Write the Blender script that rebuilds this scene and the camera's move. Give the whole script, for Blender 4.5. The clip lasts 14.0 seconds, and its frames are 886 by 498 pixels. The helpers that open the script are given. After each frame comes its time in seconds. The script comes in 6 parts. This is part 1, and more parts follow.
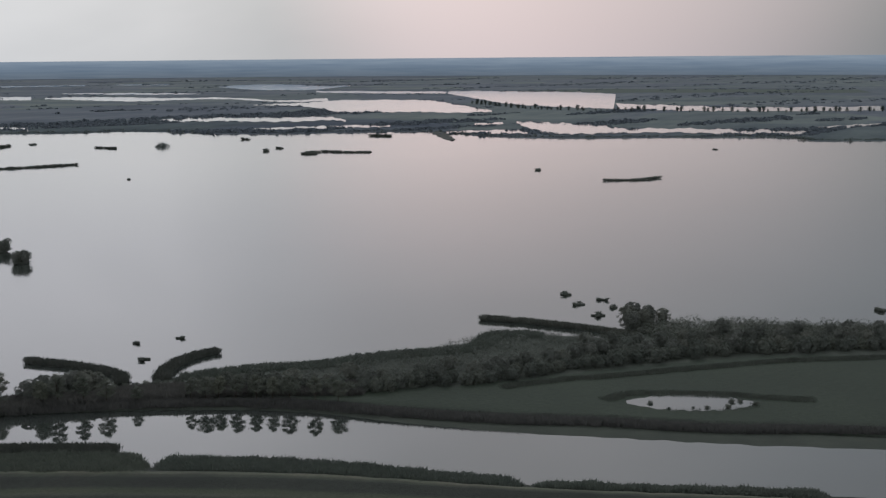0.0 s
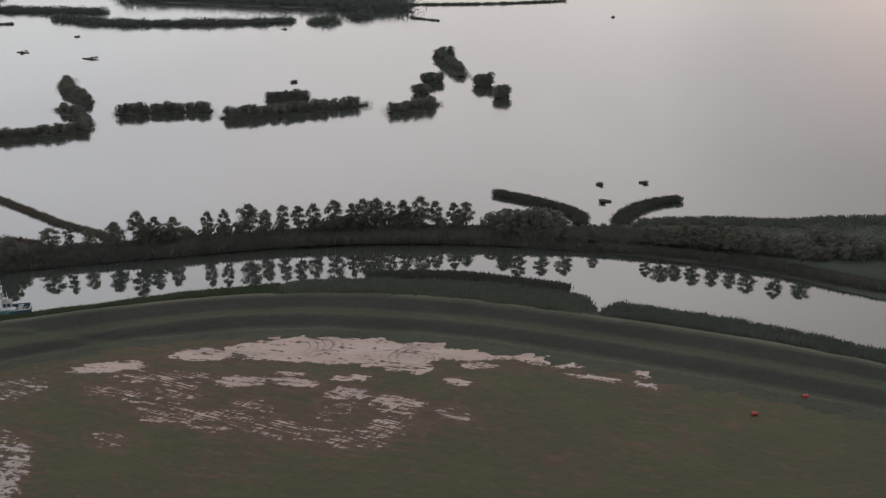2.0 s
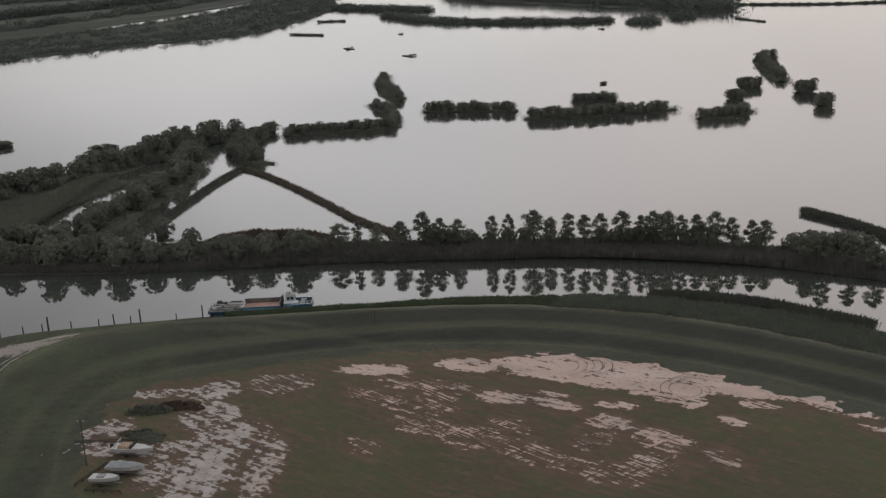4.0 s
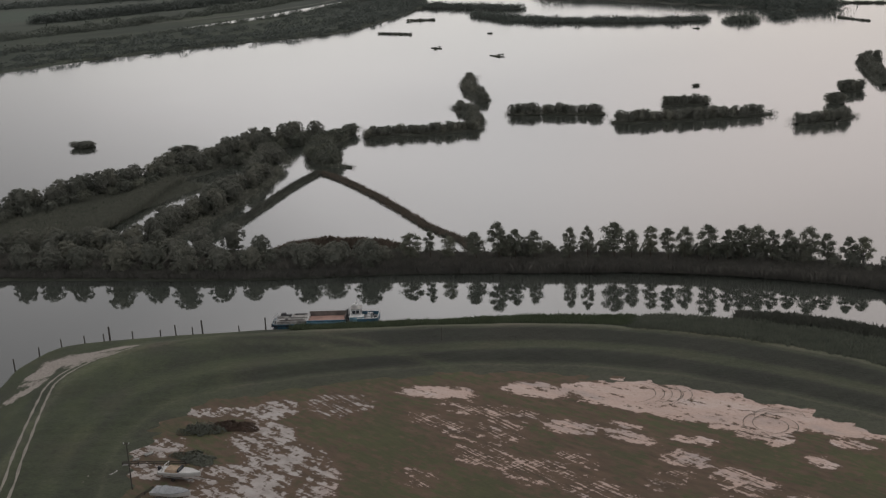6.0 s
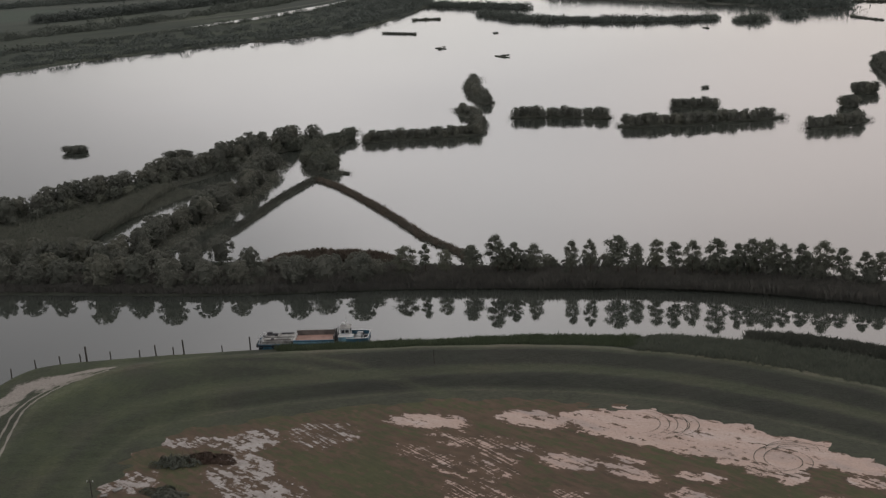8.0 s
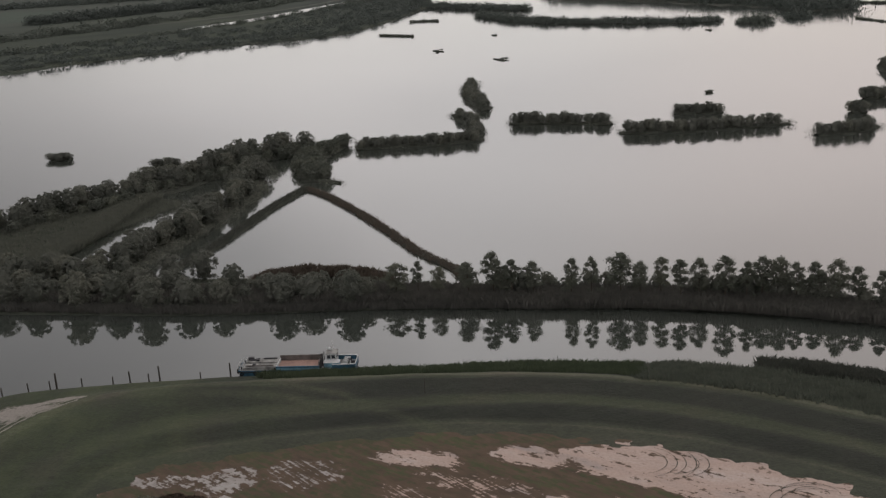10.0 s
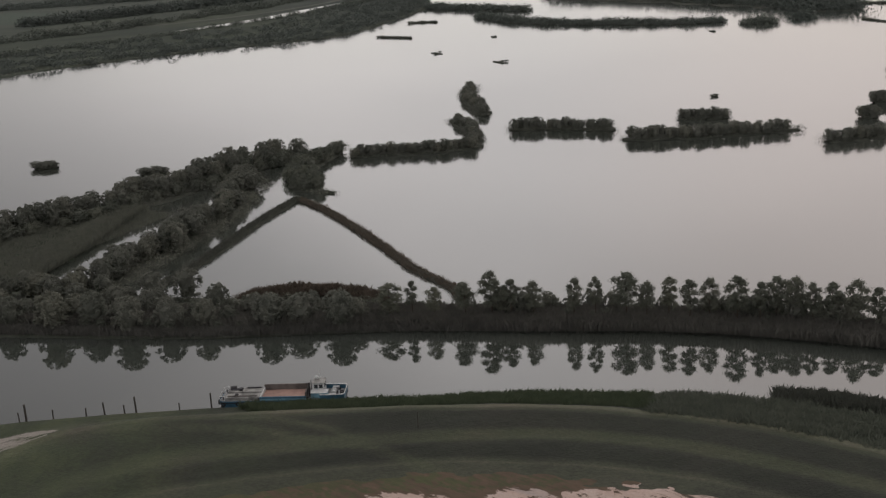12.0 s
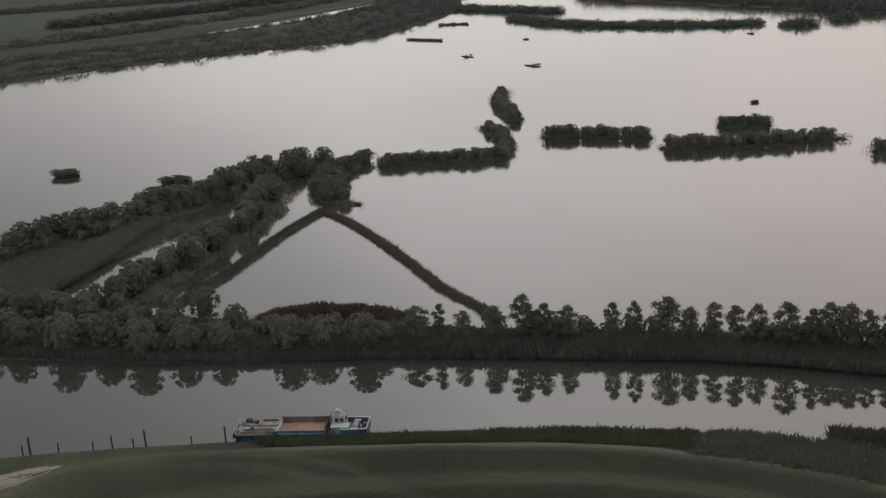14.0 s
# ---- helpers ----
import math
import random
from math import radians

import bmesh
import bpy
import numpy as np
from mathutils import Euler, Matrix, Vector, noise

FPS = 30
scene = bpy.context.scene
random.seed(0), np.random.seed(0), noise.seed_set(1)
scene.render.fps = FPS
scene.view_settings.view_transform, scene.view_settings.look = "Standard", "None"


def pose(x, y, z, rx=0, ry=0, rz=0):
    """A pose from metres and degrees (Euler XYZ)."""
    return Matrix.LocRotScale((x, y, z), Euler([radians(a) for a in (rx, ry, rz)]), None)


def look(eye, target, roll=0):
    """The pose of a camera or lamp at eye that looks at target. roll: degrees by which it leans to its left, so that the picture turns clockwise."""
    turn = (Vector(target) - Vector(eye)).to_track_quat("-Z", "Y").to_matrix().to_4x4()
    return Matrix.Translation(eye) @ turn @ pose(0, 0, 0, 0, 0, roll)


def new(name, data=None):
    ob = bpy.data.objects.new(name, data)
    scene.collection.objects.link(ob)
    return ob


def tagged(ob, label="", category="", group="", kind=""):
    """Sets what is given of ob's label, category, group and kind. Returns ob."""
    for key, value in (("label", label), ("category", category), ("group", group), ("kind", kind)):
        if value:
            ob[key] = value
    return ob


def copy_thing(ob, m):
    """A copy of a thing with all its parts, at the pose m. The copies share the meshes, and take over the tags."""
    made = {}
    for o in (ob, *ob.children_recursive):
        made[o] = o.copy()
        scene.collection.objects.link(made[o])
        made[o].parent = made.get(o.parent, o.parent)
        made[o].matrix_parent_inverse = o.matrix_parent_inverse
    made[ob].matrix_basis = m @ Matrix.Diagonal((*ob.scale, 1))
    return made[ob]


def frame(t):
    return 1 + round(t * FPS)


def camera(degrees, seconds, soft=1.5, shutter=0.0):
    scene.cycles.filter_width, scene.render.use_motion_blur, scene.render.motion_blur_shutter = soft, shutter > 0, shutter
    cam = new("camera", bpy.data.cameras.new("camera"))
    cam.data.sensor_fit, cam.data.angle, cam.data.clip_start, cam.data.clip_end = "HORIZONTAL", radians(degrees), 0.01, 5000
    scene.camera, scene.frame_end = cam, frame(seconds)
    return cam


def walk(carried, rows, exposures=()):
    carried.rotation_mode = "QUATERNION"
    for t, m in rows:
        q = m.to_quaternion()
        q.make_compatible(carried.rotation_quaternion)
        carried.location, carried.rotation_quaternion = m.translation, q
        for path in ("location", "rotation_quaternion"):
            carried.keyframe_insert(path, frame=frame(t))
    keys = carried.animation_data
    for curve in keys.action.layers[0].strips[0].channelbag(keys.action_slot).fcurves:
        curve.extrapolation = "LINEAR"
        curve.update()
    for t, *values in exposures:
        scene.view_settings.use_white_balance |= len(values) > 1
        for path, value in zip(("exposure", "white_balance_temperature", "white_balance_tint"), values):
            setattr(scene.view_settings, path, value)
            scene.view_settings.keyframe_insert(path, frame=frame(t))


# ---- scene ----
# The camera: seconds, place, then heading to the left of +y, tilt up and lean, in degrees.
PATH = [
    (0, -12.62, -13.55, 90.74, -33.46, -9.60, -0.31),
    (0.3, -10.40, -12.41, 90.29, -32.45, -6.88, -0.40),
    (0.5, -9.12, -11.72, 89.98, -32.44, -7.65, -0.37),
    (0.7, -8.04, -10.99, 89.82, -32.44, -8.92, -0.37),
    (1, -6.75, -9.90, 89.65, -32.47, -9.86, -0.38),
    (1.1, -6.58, -9.45, 89.60, -32.49, -11.02, -0.27),
    (1.2, -6.72, -8.88, 89.60, -32.11, -12.95, -0.23),
    (1.3, -6.98, -8.28, 89.59, -28.78, -13.84, -0.53),
    (1.4, -7.01, -7.81, 89.56, -22.17, -14.90, -0.86),
    (1.5, -6.72, -7.47, 89.55, -17.68, -15.53, -1.07),
    (1.7, -5.65, -6.95, 89.60, -14.16, -16.99, -0.86),
    (2, -4.81, -5.45, 89.90, -9.32, -17.11, -1.36),
    (2.5, -2.30, -2.99, 90.08, -6.08, -17.09, -1.54),
    (3, 0.00, 0.00, 90.00, 0.00, -16.92, -2.03),
    (3.5, 1.92, 3.25, 89.62, 4.77, -16.76, -2.35),
    (4, 3.50, 6.76, 89.17, 6.92, -16.65, -2.51),
    (4.2, 3.77, 8.10, 89.15, 7.17, -16.64, -2.55),
    (6.5, 6.86, 23.57, 88.92, 12.24, -16.58, -3.02),
    (7, 7.09, 27.05, 88.90, 12.23, -16.62, -3.05),
    (7.5, 7.20, 30.64, 88.76, 12.24, -16.62, -3.09),
    (8, 7.05, 34.23, 88.79, 12.21, -16.65, -3.07),
    (10.5, 5.26, 52.84, 88.37, 12.22, -16.63, -3.11),
    (11, 4.79, 56.53, 88.47, 12.21, -16.68, -3.14),
    (11.5, 4.45, 60.15, 88.34, 12.24, -16.65, -3.17),
    (12, 3.94, 63.86, 88.43, 12.26, -16.67, -3.21),
    (12.5, 3.45, 67.59, 88.34, 12.27, -16.66, -3.18),
    (13, 2.88, 71.25, 88.36, 12.27, -16.65, -3.21),
    (13.5, 2.32, 74.84, 88.52, 12.26, -16.67, -3.21),
    (13.8, 1.75, 76.95, 88.58, 12.35, -16.66, -3.22),
    (14, 1.15, 78.34, 88.61, 13.83, -16.59, -3.42),
]
cam = camera(42.05, 14.0, soft=1.35)


def aim(x, y, z, turn, tilt, lean):
    a, b = radians(turn), radians(tilt)
    ahead = Vector((-math.sin(a) * math.cos(b), math.cos(a) * math.cos(b), math.sin(b)))
    eye = Vector((x, y, z))
    return look(eye, eye + ahead, lean)


# seconds, stops, white balance
LIGHT = [(0.0, -0.14, 5670, 5), (0.3, -0.42, 5690, 5), (0.5, -0.74, 5720, 6), (0.7, -0.79, 5750, 6), (1.0, -0.70, 5780, 6), (1.2, -0.52, 5900, 7), (1.5, -0.3, 6000, 8), (2.0, -0.04, 6100, 8), (2.5, 0.02, 6150, 8), (4.0, 0.0, 6300, 9), (6.5, 0.02, 6400, 9), (10.5, 0.02, 6450, 10), (14.0, 0.0, 6500, 10)]
walk(cam, [(t, aim(*rest)) for t, *rest in PATH], LIGHT)

# ---- sky and light: an overcast evening with a pink glow low in the east ----
SUN_AZIMUTH = radians(41)
world = bpy.data.worlds.new("evening_sky")
scene.world = world
world.use_nodes = True
wn, wl = world.node_tree.nodes, world.node_tree.links
wn.clear()


def wnode(kind, **values):
    n = wn.new(kind)
    for k, v in values.items():
        n.inputs[k].default_value = v
    return n


w_out = wn.new("ShaderNodeOutputWorld")
w_bg = wnode("ShaderNodeBackground", Strength=1.0)
sky = wn.new("ShaderNodeTexSky")
sky.sky_type = "NISHITA"
sky.sun_disc = False
sky.sun_elevation = radians(42)
sky.sun_rotation = SUN_AZIMUTH
sky.dust_density = 4.0
w_dim = wn.new("ShaderNodeMix")
w_dim.data_type = "RGBA"
w_dim.blend_type = "MULTIPLY"
w_dim.inputs["Factor"].default_value = 1.0
w_dim.inputs["B"].default_value = (0.08, 0.08, 0.08, 1)
wl.new(sky.outputs["Color"], w_dim.inputs["A"])
w_co = wn.new("ShaderNodeTexCoord")
w_map = wn.new("ShaderNodeMapping")
w_map.inputs["Scale"].default_value = (1.6, 1.6, 5.0)
wl.new(w_co.outputs["Generated"], w_map.inputs["Vector"])
w_noise = wnode("ShaderNodeTexNoise", Scale=1.3, Detail=4.0, Roughness=0.5, Distortion=0.4)
wl.new(w_map.outputs["Vector"], w_noise.inputs["Vector"])
w_ramp = wn.new("ShaderNodeValToRGB")
w_ramp.color_ramp.elements[0].position, w_ramp.color_ramp.elements[0].color = 0.3, (0.635, 0.605, 0.595, 1)
w_ramp.color_ramp.elements[1].position, w_ramp.color_ramp.elements[1].color = 0.7, (0.835, 0.785, 0.765, 1)
wl.new(w_noise.outputs["Fac"], w_ramp.inputs["Fac"])
# the pink glow: how near a direction is to the hidden sun's bearing
w_dot = wn.new("ShaderNodeVectorMath")
w_dot.operation = "DOT_PRODUCT"
w_dot.inputs[1].default_value = (math.sin(SUN_AZIMUTH) * 0.993, math.cos(SUN_AZIMUTH) * 0.993, 0.115)
wl.new(w_co.outputs["Generated"], w_dot.inputs[0])
w_glow = wn.new("ShaderNodeMapRange")
w_glow.inputs["From Min"].default_value, w_glow.inputs["From Max"].default_value = 0.955, 0.999
w_glow.inputs["To Max"].default_value = 1.0
w_glow.interpolation_type = "SMOOTHSTEP"
wl.new(w_dot.outputs["Value"], w_glow.inputs["Value"])
w_pink = wn.new("ShaderNodeMix")
w_pink.data_type = "RGBA"
w_pink.inputs["B"].default_value = (1.28, 1.02, 0.945, 1)
w_rise = wn.new("ShaderNodeSeparateXYZ")
wl.new(w_co.outputs["Generated"], w_rise.inputs["Vector"])
w_fade = wn.new("ShaderNodeMapRange")
w_fade.inputs["From Min"].default_value, w_fade.inputs["From Max"].default_value = 0.08, 0.22
w_fade.inputs["To Min"].default_value, w_fade.inputs["To Max"].default_value = 1.0, 0.15
wl.new(w_rise.outputs["Z"], w_fade.inputs["Value"])
w_share = wn.new("ShaderNodeMath")
w_share.operation = "MULTIPLY"
wl.new(w_glow.outputs["Result"], w_share.inputs[0])
wl.new(w_fade.outputs["Result"], w_share.inputs[1])
wl.new(w_share.outputs[0], w_pink.inputs["Factor"])
# grey haze low over the plain
w_grey_share = wn.new("ShaderNodeMapRange")
w_grey_share.inputs["From Min"].default_value, w_grey_share.inputs["From Max"].default_value = 0.15, 0.06
wl.new(w_rise.outputs["Z"], w_grey_share.inputs["Value"])
w_grey = wn.new("ShaderNodeMix")
w_grey.data_type, w_grey.blend_type = "RGBA", "MULTIPLY"
w_grey.inputs["B"].default_value = (0.985, 0.995, 0.96, 1)
wl.new(w_grey_share.outputs["Result"], w_grey.inputs["Factor"])
wl.new(w_ramp.outputs["Color"], w_grey.inputs["A"])
wl.new(w_grey.outputs["Result"], w_pink.inputs["A"])
w_mix = wn.new("ShaderNodeMix")
w_mix.data_type = "RGBA"
w_mix.inputs["Factor"].default_value = 0.9
wl.new(w_dim.outputs["Result"], w_mix.inputs["A"])
# thicker cloud towards the south-east
w_side = wn.new("ShaderNodeVectorMath")
w_side.operation = "DOT_PRODUCT"
w_side.inputs[1].default_value = (math.sin(radians(85)), math.cos(radians(85)), 0.0)
wl.new(w_co.outputs["Generated"], w_side.inputs[0])
w_thick = wn.new("ShaderNodeMapRange")
w_thick.inputs["From Min"].default_value, w_thick.inputs["From Max"].default_value = 0.42, 1.0
w_thick.inputs["To Min"].default_value, w_thick.inputs["To Max"].default_value = 1.0, 0.22
wl.new(w_side.outputs["Value"], w_thick.inputs["Value"])
w_cloud = wn.new("ShaderNodeVectorMath")
w_cloud.operation = "SCALE"
# a faint rosy cast on the cloud between north and the glow
w_rose_dot = wn.new("ShaderNodeVectorMath")
w_rose_dot.operation = "DOT_PRODUCT"
w_rose_dot.inputs[1].default_value = (math.sin(radians(22)) * 0.97, math.cos(radians(22)) * 0.97, 0.24)
wl.new(w_co.outputs["Generated"], w_rose_dot.inputs[0])
w_rose_share = wn.new("ShaderNodeMapRange")
w_rose_share.interpolation_type = "SMOOTHSTEP"
w_rose_share.inputs["From Min"].default_value, w_rose_share.inputs["From Max"].default_value = 0.86, 0.985
wl.new(w_rose_dot.outputs["Value"], w_rose_share.inputs["Value"])
w_rose = wn.new("ShaderNodeMix")
w_rose.data_type, w_rose.blend_type = "RGBA", "MULTIPLY"
w_rose.inputs["B"].default_value = (1.05, 0.985, 0.955, 1)
wl.new(w_rose_share.outputs["Result"], w_rose.inputs["Factor"])
wl.new(w_pink.outputs["Result"], w_rose.inputs["A"])
wl.new(w_rose.outputs["Result"], w_cloud.inputs[0])
w_up = wn.new("ShaderNodeSeparateXYZ")
wl.new(w_co.outputs["Generated"], w_up.inputs["Vector"])
w_low = wn.new("ShaderNodeMapRange")
w_low.inputs["From Min"].default_value, w_low.inputs["From Max"].default_value = 0.05, 0.12
w_low.inputs["To Min"].default_value, w_low.inputs["To Max"].default_value = 1.08, 0.95
wl.new(w_up.outputs["Z"], w_low.inputs["Value"])
w_north = wn.new("ShaderNodeVectorMath")
w_north.operation = "DOT_PRODUCT"
w_north.inputs[1].default_value = (-0.06, 0.955, 0.28)
wl.new(w_co.outputs["Generated"], w_north.inputs[0])
w_break = wn.new("ShaderNodeMapRange")
w_break.interpolation_type = "SMOOTHSTEP"
w_break.inputs["From Min"].default_value, w_break.inputs["From Max"].default_value = 0.82, 1.0
w_break.inputs["To Min"].default_value, w_break.inputs["To Max"].default_value = 0.96, 1.23
wl.new(w_north.outputs["Value"], w_break.inputs["Value"])
w_west = wn.new("ShaderNodeVectorMath")
w_west.operation = "DOT_PRODUCT"
w_west.inputs[1].default_value = (math.sin(radians(-45)) * 0.85, math.cos(radians(-45)) * 0.85, 0.53)
wl.new(w_co.outputs["Generated"], w_west.inputs[0])
w_dull = wn.new("ShaderNodeMapRange")
w_dull.inputs["From Min"].default_value, w_dull.inputs["From Max"].default_value = 0.86, 1.0
w_dull.inputs["To Min"].default_value, w_dull.inputs["To Max"].default_value = 1.0, 0.3
wl.new(w_west.outputs["Value"], w_dull.inputs["Value"])
w_a, w_b, w_c = wn.new("ShaderNodeMath"), wn.new("ShaderNodeMath"), wn.new("ShaderNodeMath")
w_a.operation = w_b.operation = w_c.operation = "MULTIPLY"
wl.new(w_thick.outputs["Result"], w_a.inputs[0])
wl.new(w_low.outputs["Result"], w_a.inputs[1])
wl.new(w_a.outputs[0], w_b.inputs[0])
wl.new(w_break.outputs["Result"], w_b.inputs[1])
wl.new(w_b.outputs[0], w_c.inputs[0])
wl.new(w_dull.outputs["Result"], w_c.inputs[1])
wl.new(w_c.outputs[0], w_cloud.inputs["Scale"])
wl.new(w_cloud.outputs["Vector"], w_mix.inputs["B"])
wl.new(w_mix.outputs["Result"], w_bg.inputs["Color"])
wl.new(w_bg.outputs["Background"], w_out.inputs["Surface"])

sun_data = bpy.data.lights.new("sun", "SUN")
sun_data.energy, sun_data.angle, sun_data.color = 0.5, radians(14), (1.0, 0.94, 0.88)
sun = new("sun", sun_data)
sun.matrix_world = look((0, 0, 0), (-math.sin(SUN_AZIMUTH) * math.cos(radians(42)), -math.cos(SUN_AZIMUTH) * math.cos(radians(42)), -math.sin(radians(42))))


# ---- materials ----
class Mat:
    """A node material in the making."""

    def __init__(self, name, rough=0.8, metal=0.0):
        self.m = bpy.data.materials.new(name)
        self.m.use_nodes = True
        self.n, self.l = self.m.node_tree.nodes, self.m.node_tree.links
        self.b = self.n["Principled BSDF"]
        self.b.inputs["Roughness"].default_value = rough
        self.b.inputs["Metallic"].default_value = metal

    def node(self, kind, **values):
        n = self.n.new(kind)
        for k, v in values.items():
            n.inputs[k].default_value = v
        return n

    def coords(self, stretch=(1, 1, 1), turn=0.0, kind="Object"):
        c, m = self.n.new("ShaderNodeTexCoord"), self.n.new("ShaderNodeMapping")
        m.vector_type = "TEXTURE"
        m.inputs["Scale"].default_value = tuple(1 / k for k in stretch)
        m.inputs["Rotation"].default_value = (0, 0, turn)
        self.l.new(c.outputs[kind], m.inputs["Vector"])
        return m.outputs["Vector"]

    def noise(self, scale, detail=4.0, where=None, rough=0.55):
        n = self.node("ShaderNodeTexNoise", Scale=scale, Detail=detail, Roughness=rough)
        self.l.new(where or self.coords(), n.inputs["Vector"])
        return n.outputs["Fac"]

    def ramp(self, fac, *stops):
        r = self.n.new("ShaderNodeValToRGB")
        while len(r.color_ramp.elements) < len(stops):
            r.color_ramp.elements.new(0.5)
        for e, (p, c) in zip(r.color_ramp.elements, stops):
            e.position, e.color = p, (*c, 1) if len(c) == 3 else c
        self.l.new(fac, r.inputs["Fac"])
        return r.outputs["Color"]

    def mix(self, fac, a, b, how="MIX"):
        m = self.n.new("ShaderNodeMix")
        m.data_type, m.blend_type = "RGBA", how
        for socket, v in (("Factor", fac), ("A", a), ("B", b)):
            if isinstance(v, (int, float)):
                m.inputs[socket].default_value = v
            elif isinstance(v, tuple):
                m.inputs[socket].default_value = (*v, 1)
            else:
                self.l.new(v, m.inputs[socket])
        return m.outputs["Result"]

    def colour(self, socket):
        self.l.new(socket, self.b.inputs["Base Color"])
        return self

    def bump(self, socket, depth, strength=0.6):
        b = self.node("ShaderNodeBump", Strength=strength, Distance=depth)
        self.l.new(socket, b.inputs["Height"])
        self.l.new(b.outputs["Normal"], self.b.inputs["Normal"])
        return self


def plain(name, colour, rough=0.6, metal=0.0, wear=0.35, scale=1.2):
    """Paint, wood or metal with broad stains and fine grain."""
    m = Mat(name, rough, metal)
    dark = tuple(c * (1 - wear) for c in colour)
    broad = m.ramp(m.noise(scale), (0.35, dark), (0.62, colour))
    fine = m.ramp(m.noise(scale * 9), (0.3, (0.8, 0.8, 0.8)), (0.7, (1.1, 1.1, 1.1)))
    m.colour(m.mix(1.0, broad, fine, "MULTIPLY"))
    return m.bump(m.noise(scale * 12), 0.01, 0.4).m


def leaves(name, dark, light, rough=0.75):
    """Foliage: each leaf cluster and each plant a little different."""
    m = Mat(name, rough)
    g = m.n.new("ShaderNodeNewGeometry")
    o = m.n.new("ShaderNodeObjectInfo")
    leaf = m.ramp(g.outputs["Random Per Island"], (0.0, tuple(0.72 * a + 0.28 * b for a, b in zip(dark, light))), (0.85, tuple(0.3 * a + 0.7 * b for a, b in zip(dark, light))), (1.0, light))
    plant = m.ramp(o.outputs["Random"], (0.0, (0.82, 0.84, 0.82)), (0.5, (1, 1, 1)), (1.0, (1.14, 1.12, 1.06)))
    broad = m.ramp(m.noise(0.5, 2.0), (0.3, (0.85, 0.86, 0.85)), (0.7, (1.12, 1.1, 1.08)))
    m.colour(m.mix(1.0, m.mix(1.0, leaf, plant, "MULTIPLY"), broad, "MULTIPLY"))
    m.b.inputs["Specular IOR Level"].default_value = 0.25
    soft, both = m.n.new("ShaderNodeBsdfTranslucent"), m.node("ShaderNodeMixShader", Fac=0.35)
    m.l.new(m.b.inputs["Base Color"].links[0].from_socket, soft.inputs["Color"])
    m.l.new(m.b.outputs["BSDF"], both.inputs[1])
    m.l.new(soft.outputs["BSDF"], both.inputs[2])
    m.l.new(both.outputs["Shader"], m.n["Material Output"].inputs["Surface"])
    return m.m


def water_material():
    """Silty water: a dull green-grey body under a surface that mirrors more the flatter one looks along it."""
    m = Mat("lake_water", 0.5)
    m.colour(m.ramp(m.noise(0.006, 3.0), (0.35, (0.040, 0.047, 0.041)), (0.65, (0.052, 0.058, 0.050))))
    m.b.inputs["Specular IOR Level"].default_value = 0.0
    ripple = m.noise(0.9, 3.0, m.coords((1, 0.6, 1), 0.5))
    slow = m.noise(0.05, 3.0)
    bump = m.node("ShaderNodeBump", Strength=0.25, Distance=0.006)
    m.l.new(m.mix(0.5, ripple, slow), bump.inputs["Height"])
    mirror = m.n.new("ShaderNodeBsdfGlossy")
    m.l.new(bump.outputs["Normal"], mirror.inputs["Normal"])
    # sheltered river, wind-ruffled lake
    place = m.n.new("ShaderNodeSeparateXYZ")
    m.l.new(m.coords(), place.inputs["Vector"])
    east = m.node("ShaderNodeMath")
    east.operation = "MAXIMUM"
    m.l.new(place.outputs["X"], east.inputs[0])
    east.inputs[1].default_value = 0.0
    open_ = m.node("ShaderNodeMath")
    open_.operation = "MULTIPLY_ADD"
    m.l.new(east.outputs[0], open_.inputs[0])
    open_.inputs[1].default_value = 0.6
    m.l.new(place.outputs["Y"], open_.inputs[2])
    ruffle = m.node("ShaderNodeMapRange")
    ruffle.inputs["From Min"].default_value, ruffle.inputs["From Max"].default_value = 316.0, 350.0
    ruffle.inputs["To Min"].default_value, ruffle.inputs["To Max"].default_value = 0.035, 0.085
    m.l.new(open_.outputs[0], ruffle.inputs["Value"])
    m.l.new(m.mix(1.0, ruffle.outputs["Result"], m.ramp(m.noise(0.012, 3.0), (0.35, (0.8, 0.8, 0.8)), (0.7, (1.3, 1.3, 1.3))), "MULTIPLY"), mirror.inputs["Roughness"])
    mirror.inputs["Color"].default_value = (0.96, 0.96, 0.96, 1)
    facing = m.node("ShaderNodeLayerWeight", Blend=0.5)
    steep = m.node("ShaderNodeMath")
    steep.operation = "POWER"
    m.l.new(facing.outputs["Facing"], steep.inputs[0])
    steep.inputs[1].default_value = 2.75
    share = m.node("ShaderNodeMapRange")
    share.inputs["To Min"].default_value, share.inputs["To Max"].default_value = 0.09, 0.98
    m.l.new(steep.outputs[0], share.inputs["Value"])
    both = m.n.new("ShaderNodeMixShader")
    m.l.new(share.outputs["Result"], both.inputs["Fac"])
    m.l.new(m.b.outputs["BSDF"], both.inputs[1])
    m.l.new(mirror.outputs["BSDF"], both.inputs[2])
    m.l.new(both.outputs["Shader"], m.n["Material Output"].inputs["Surface"])
    return m.m


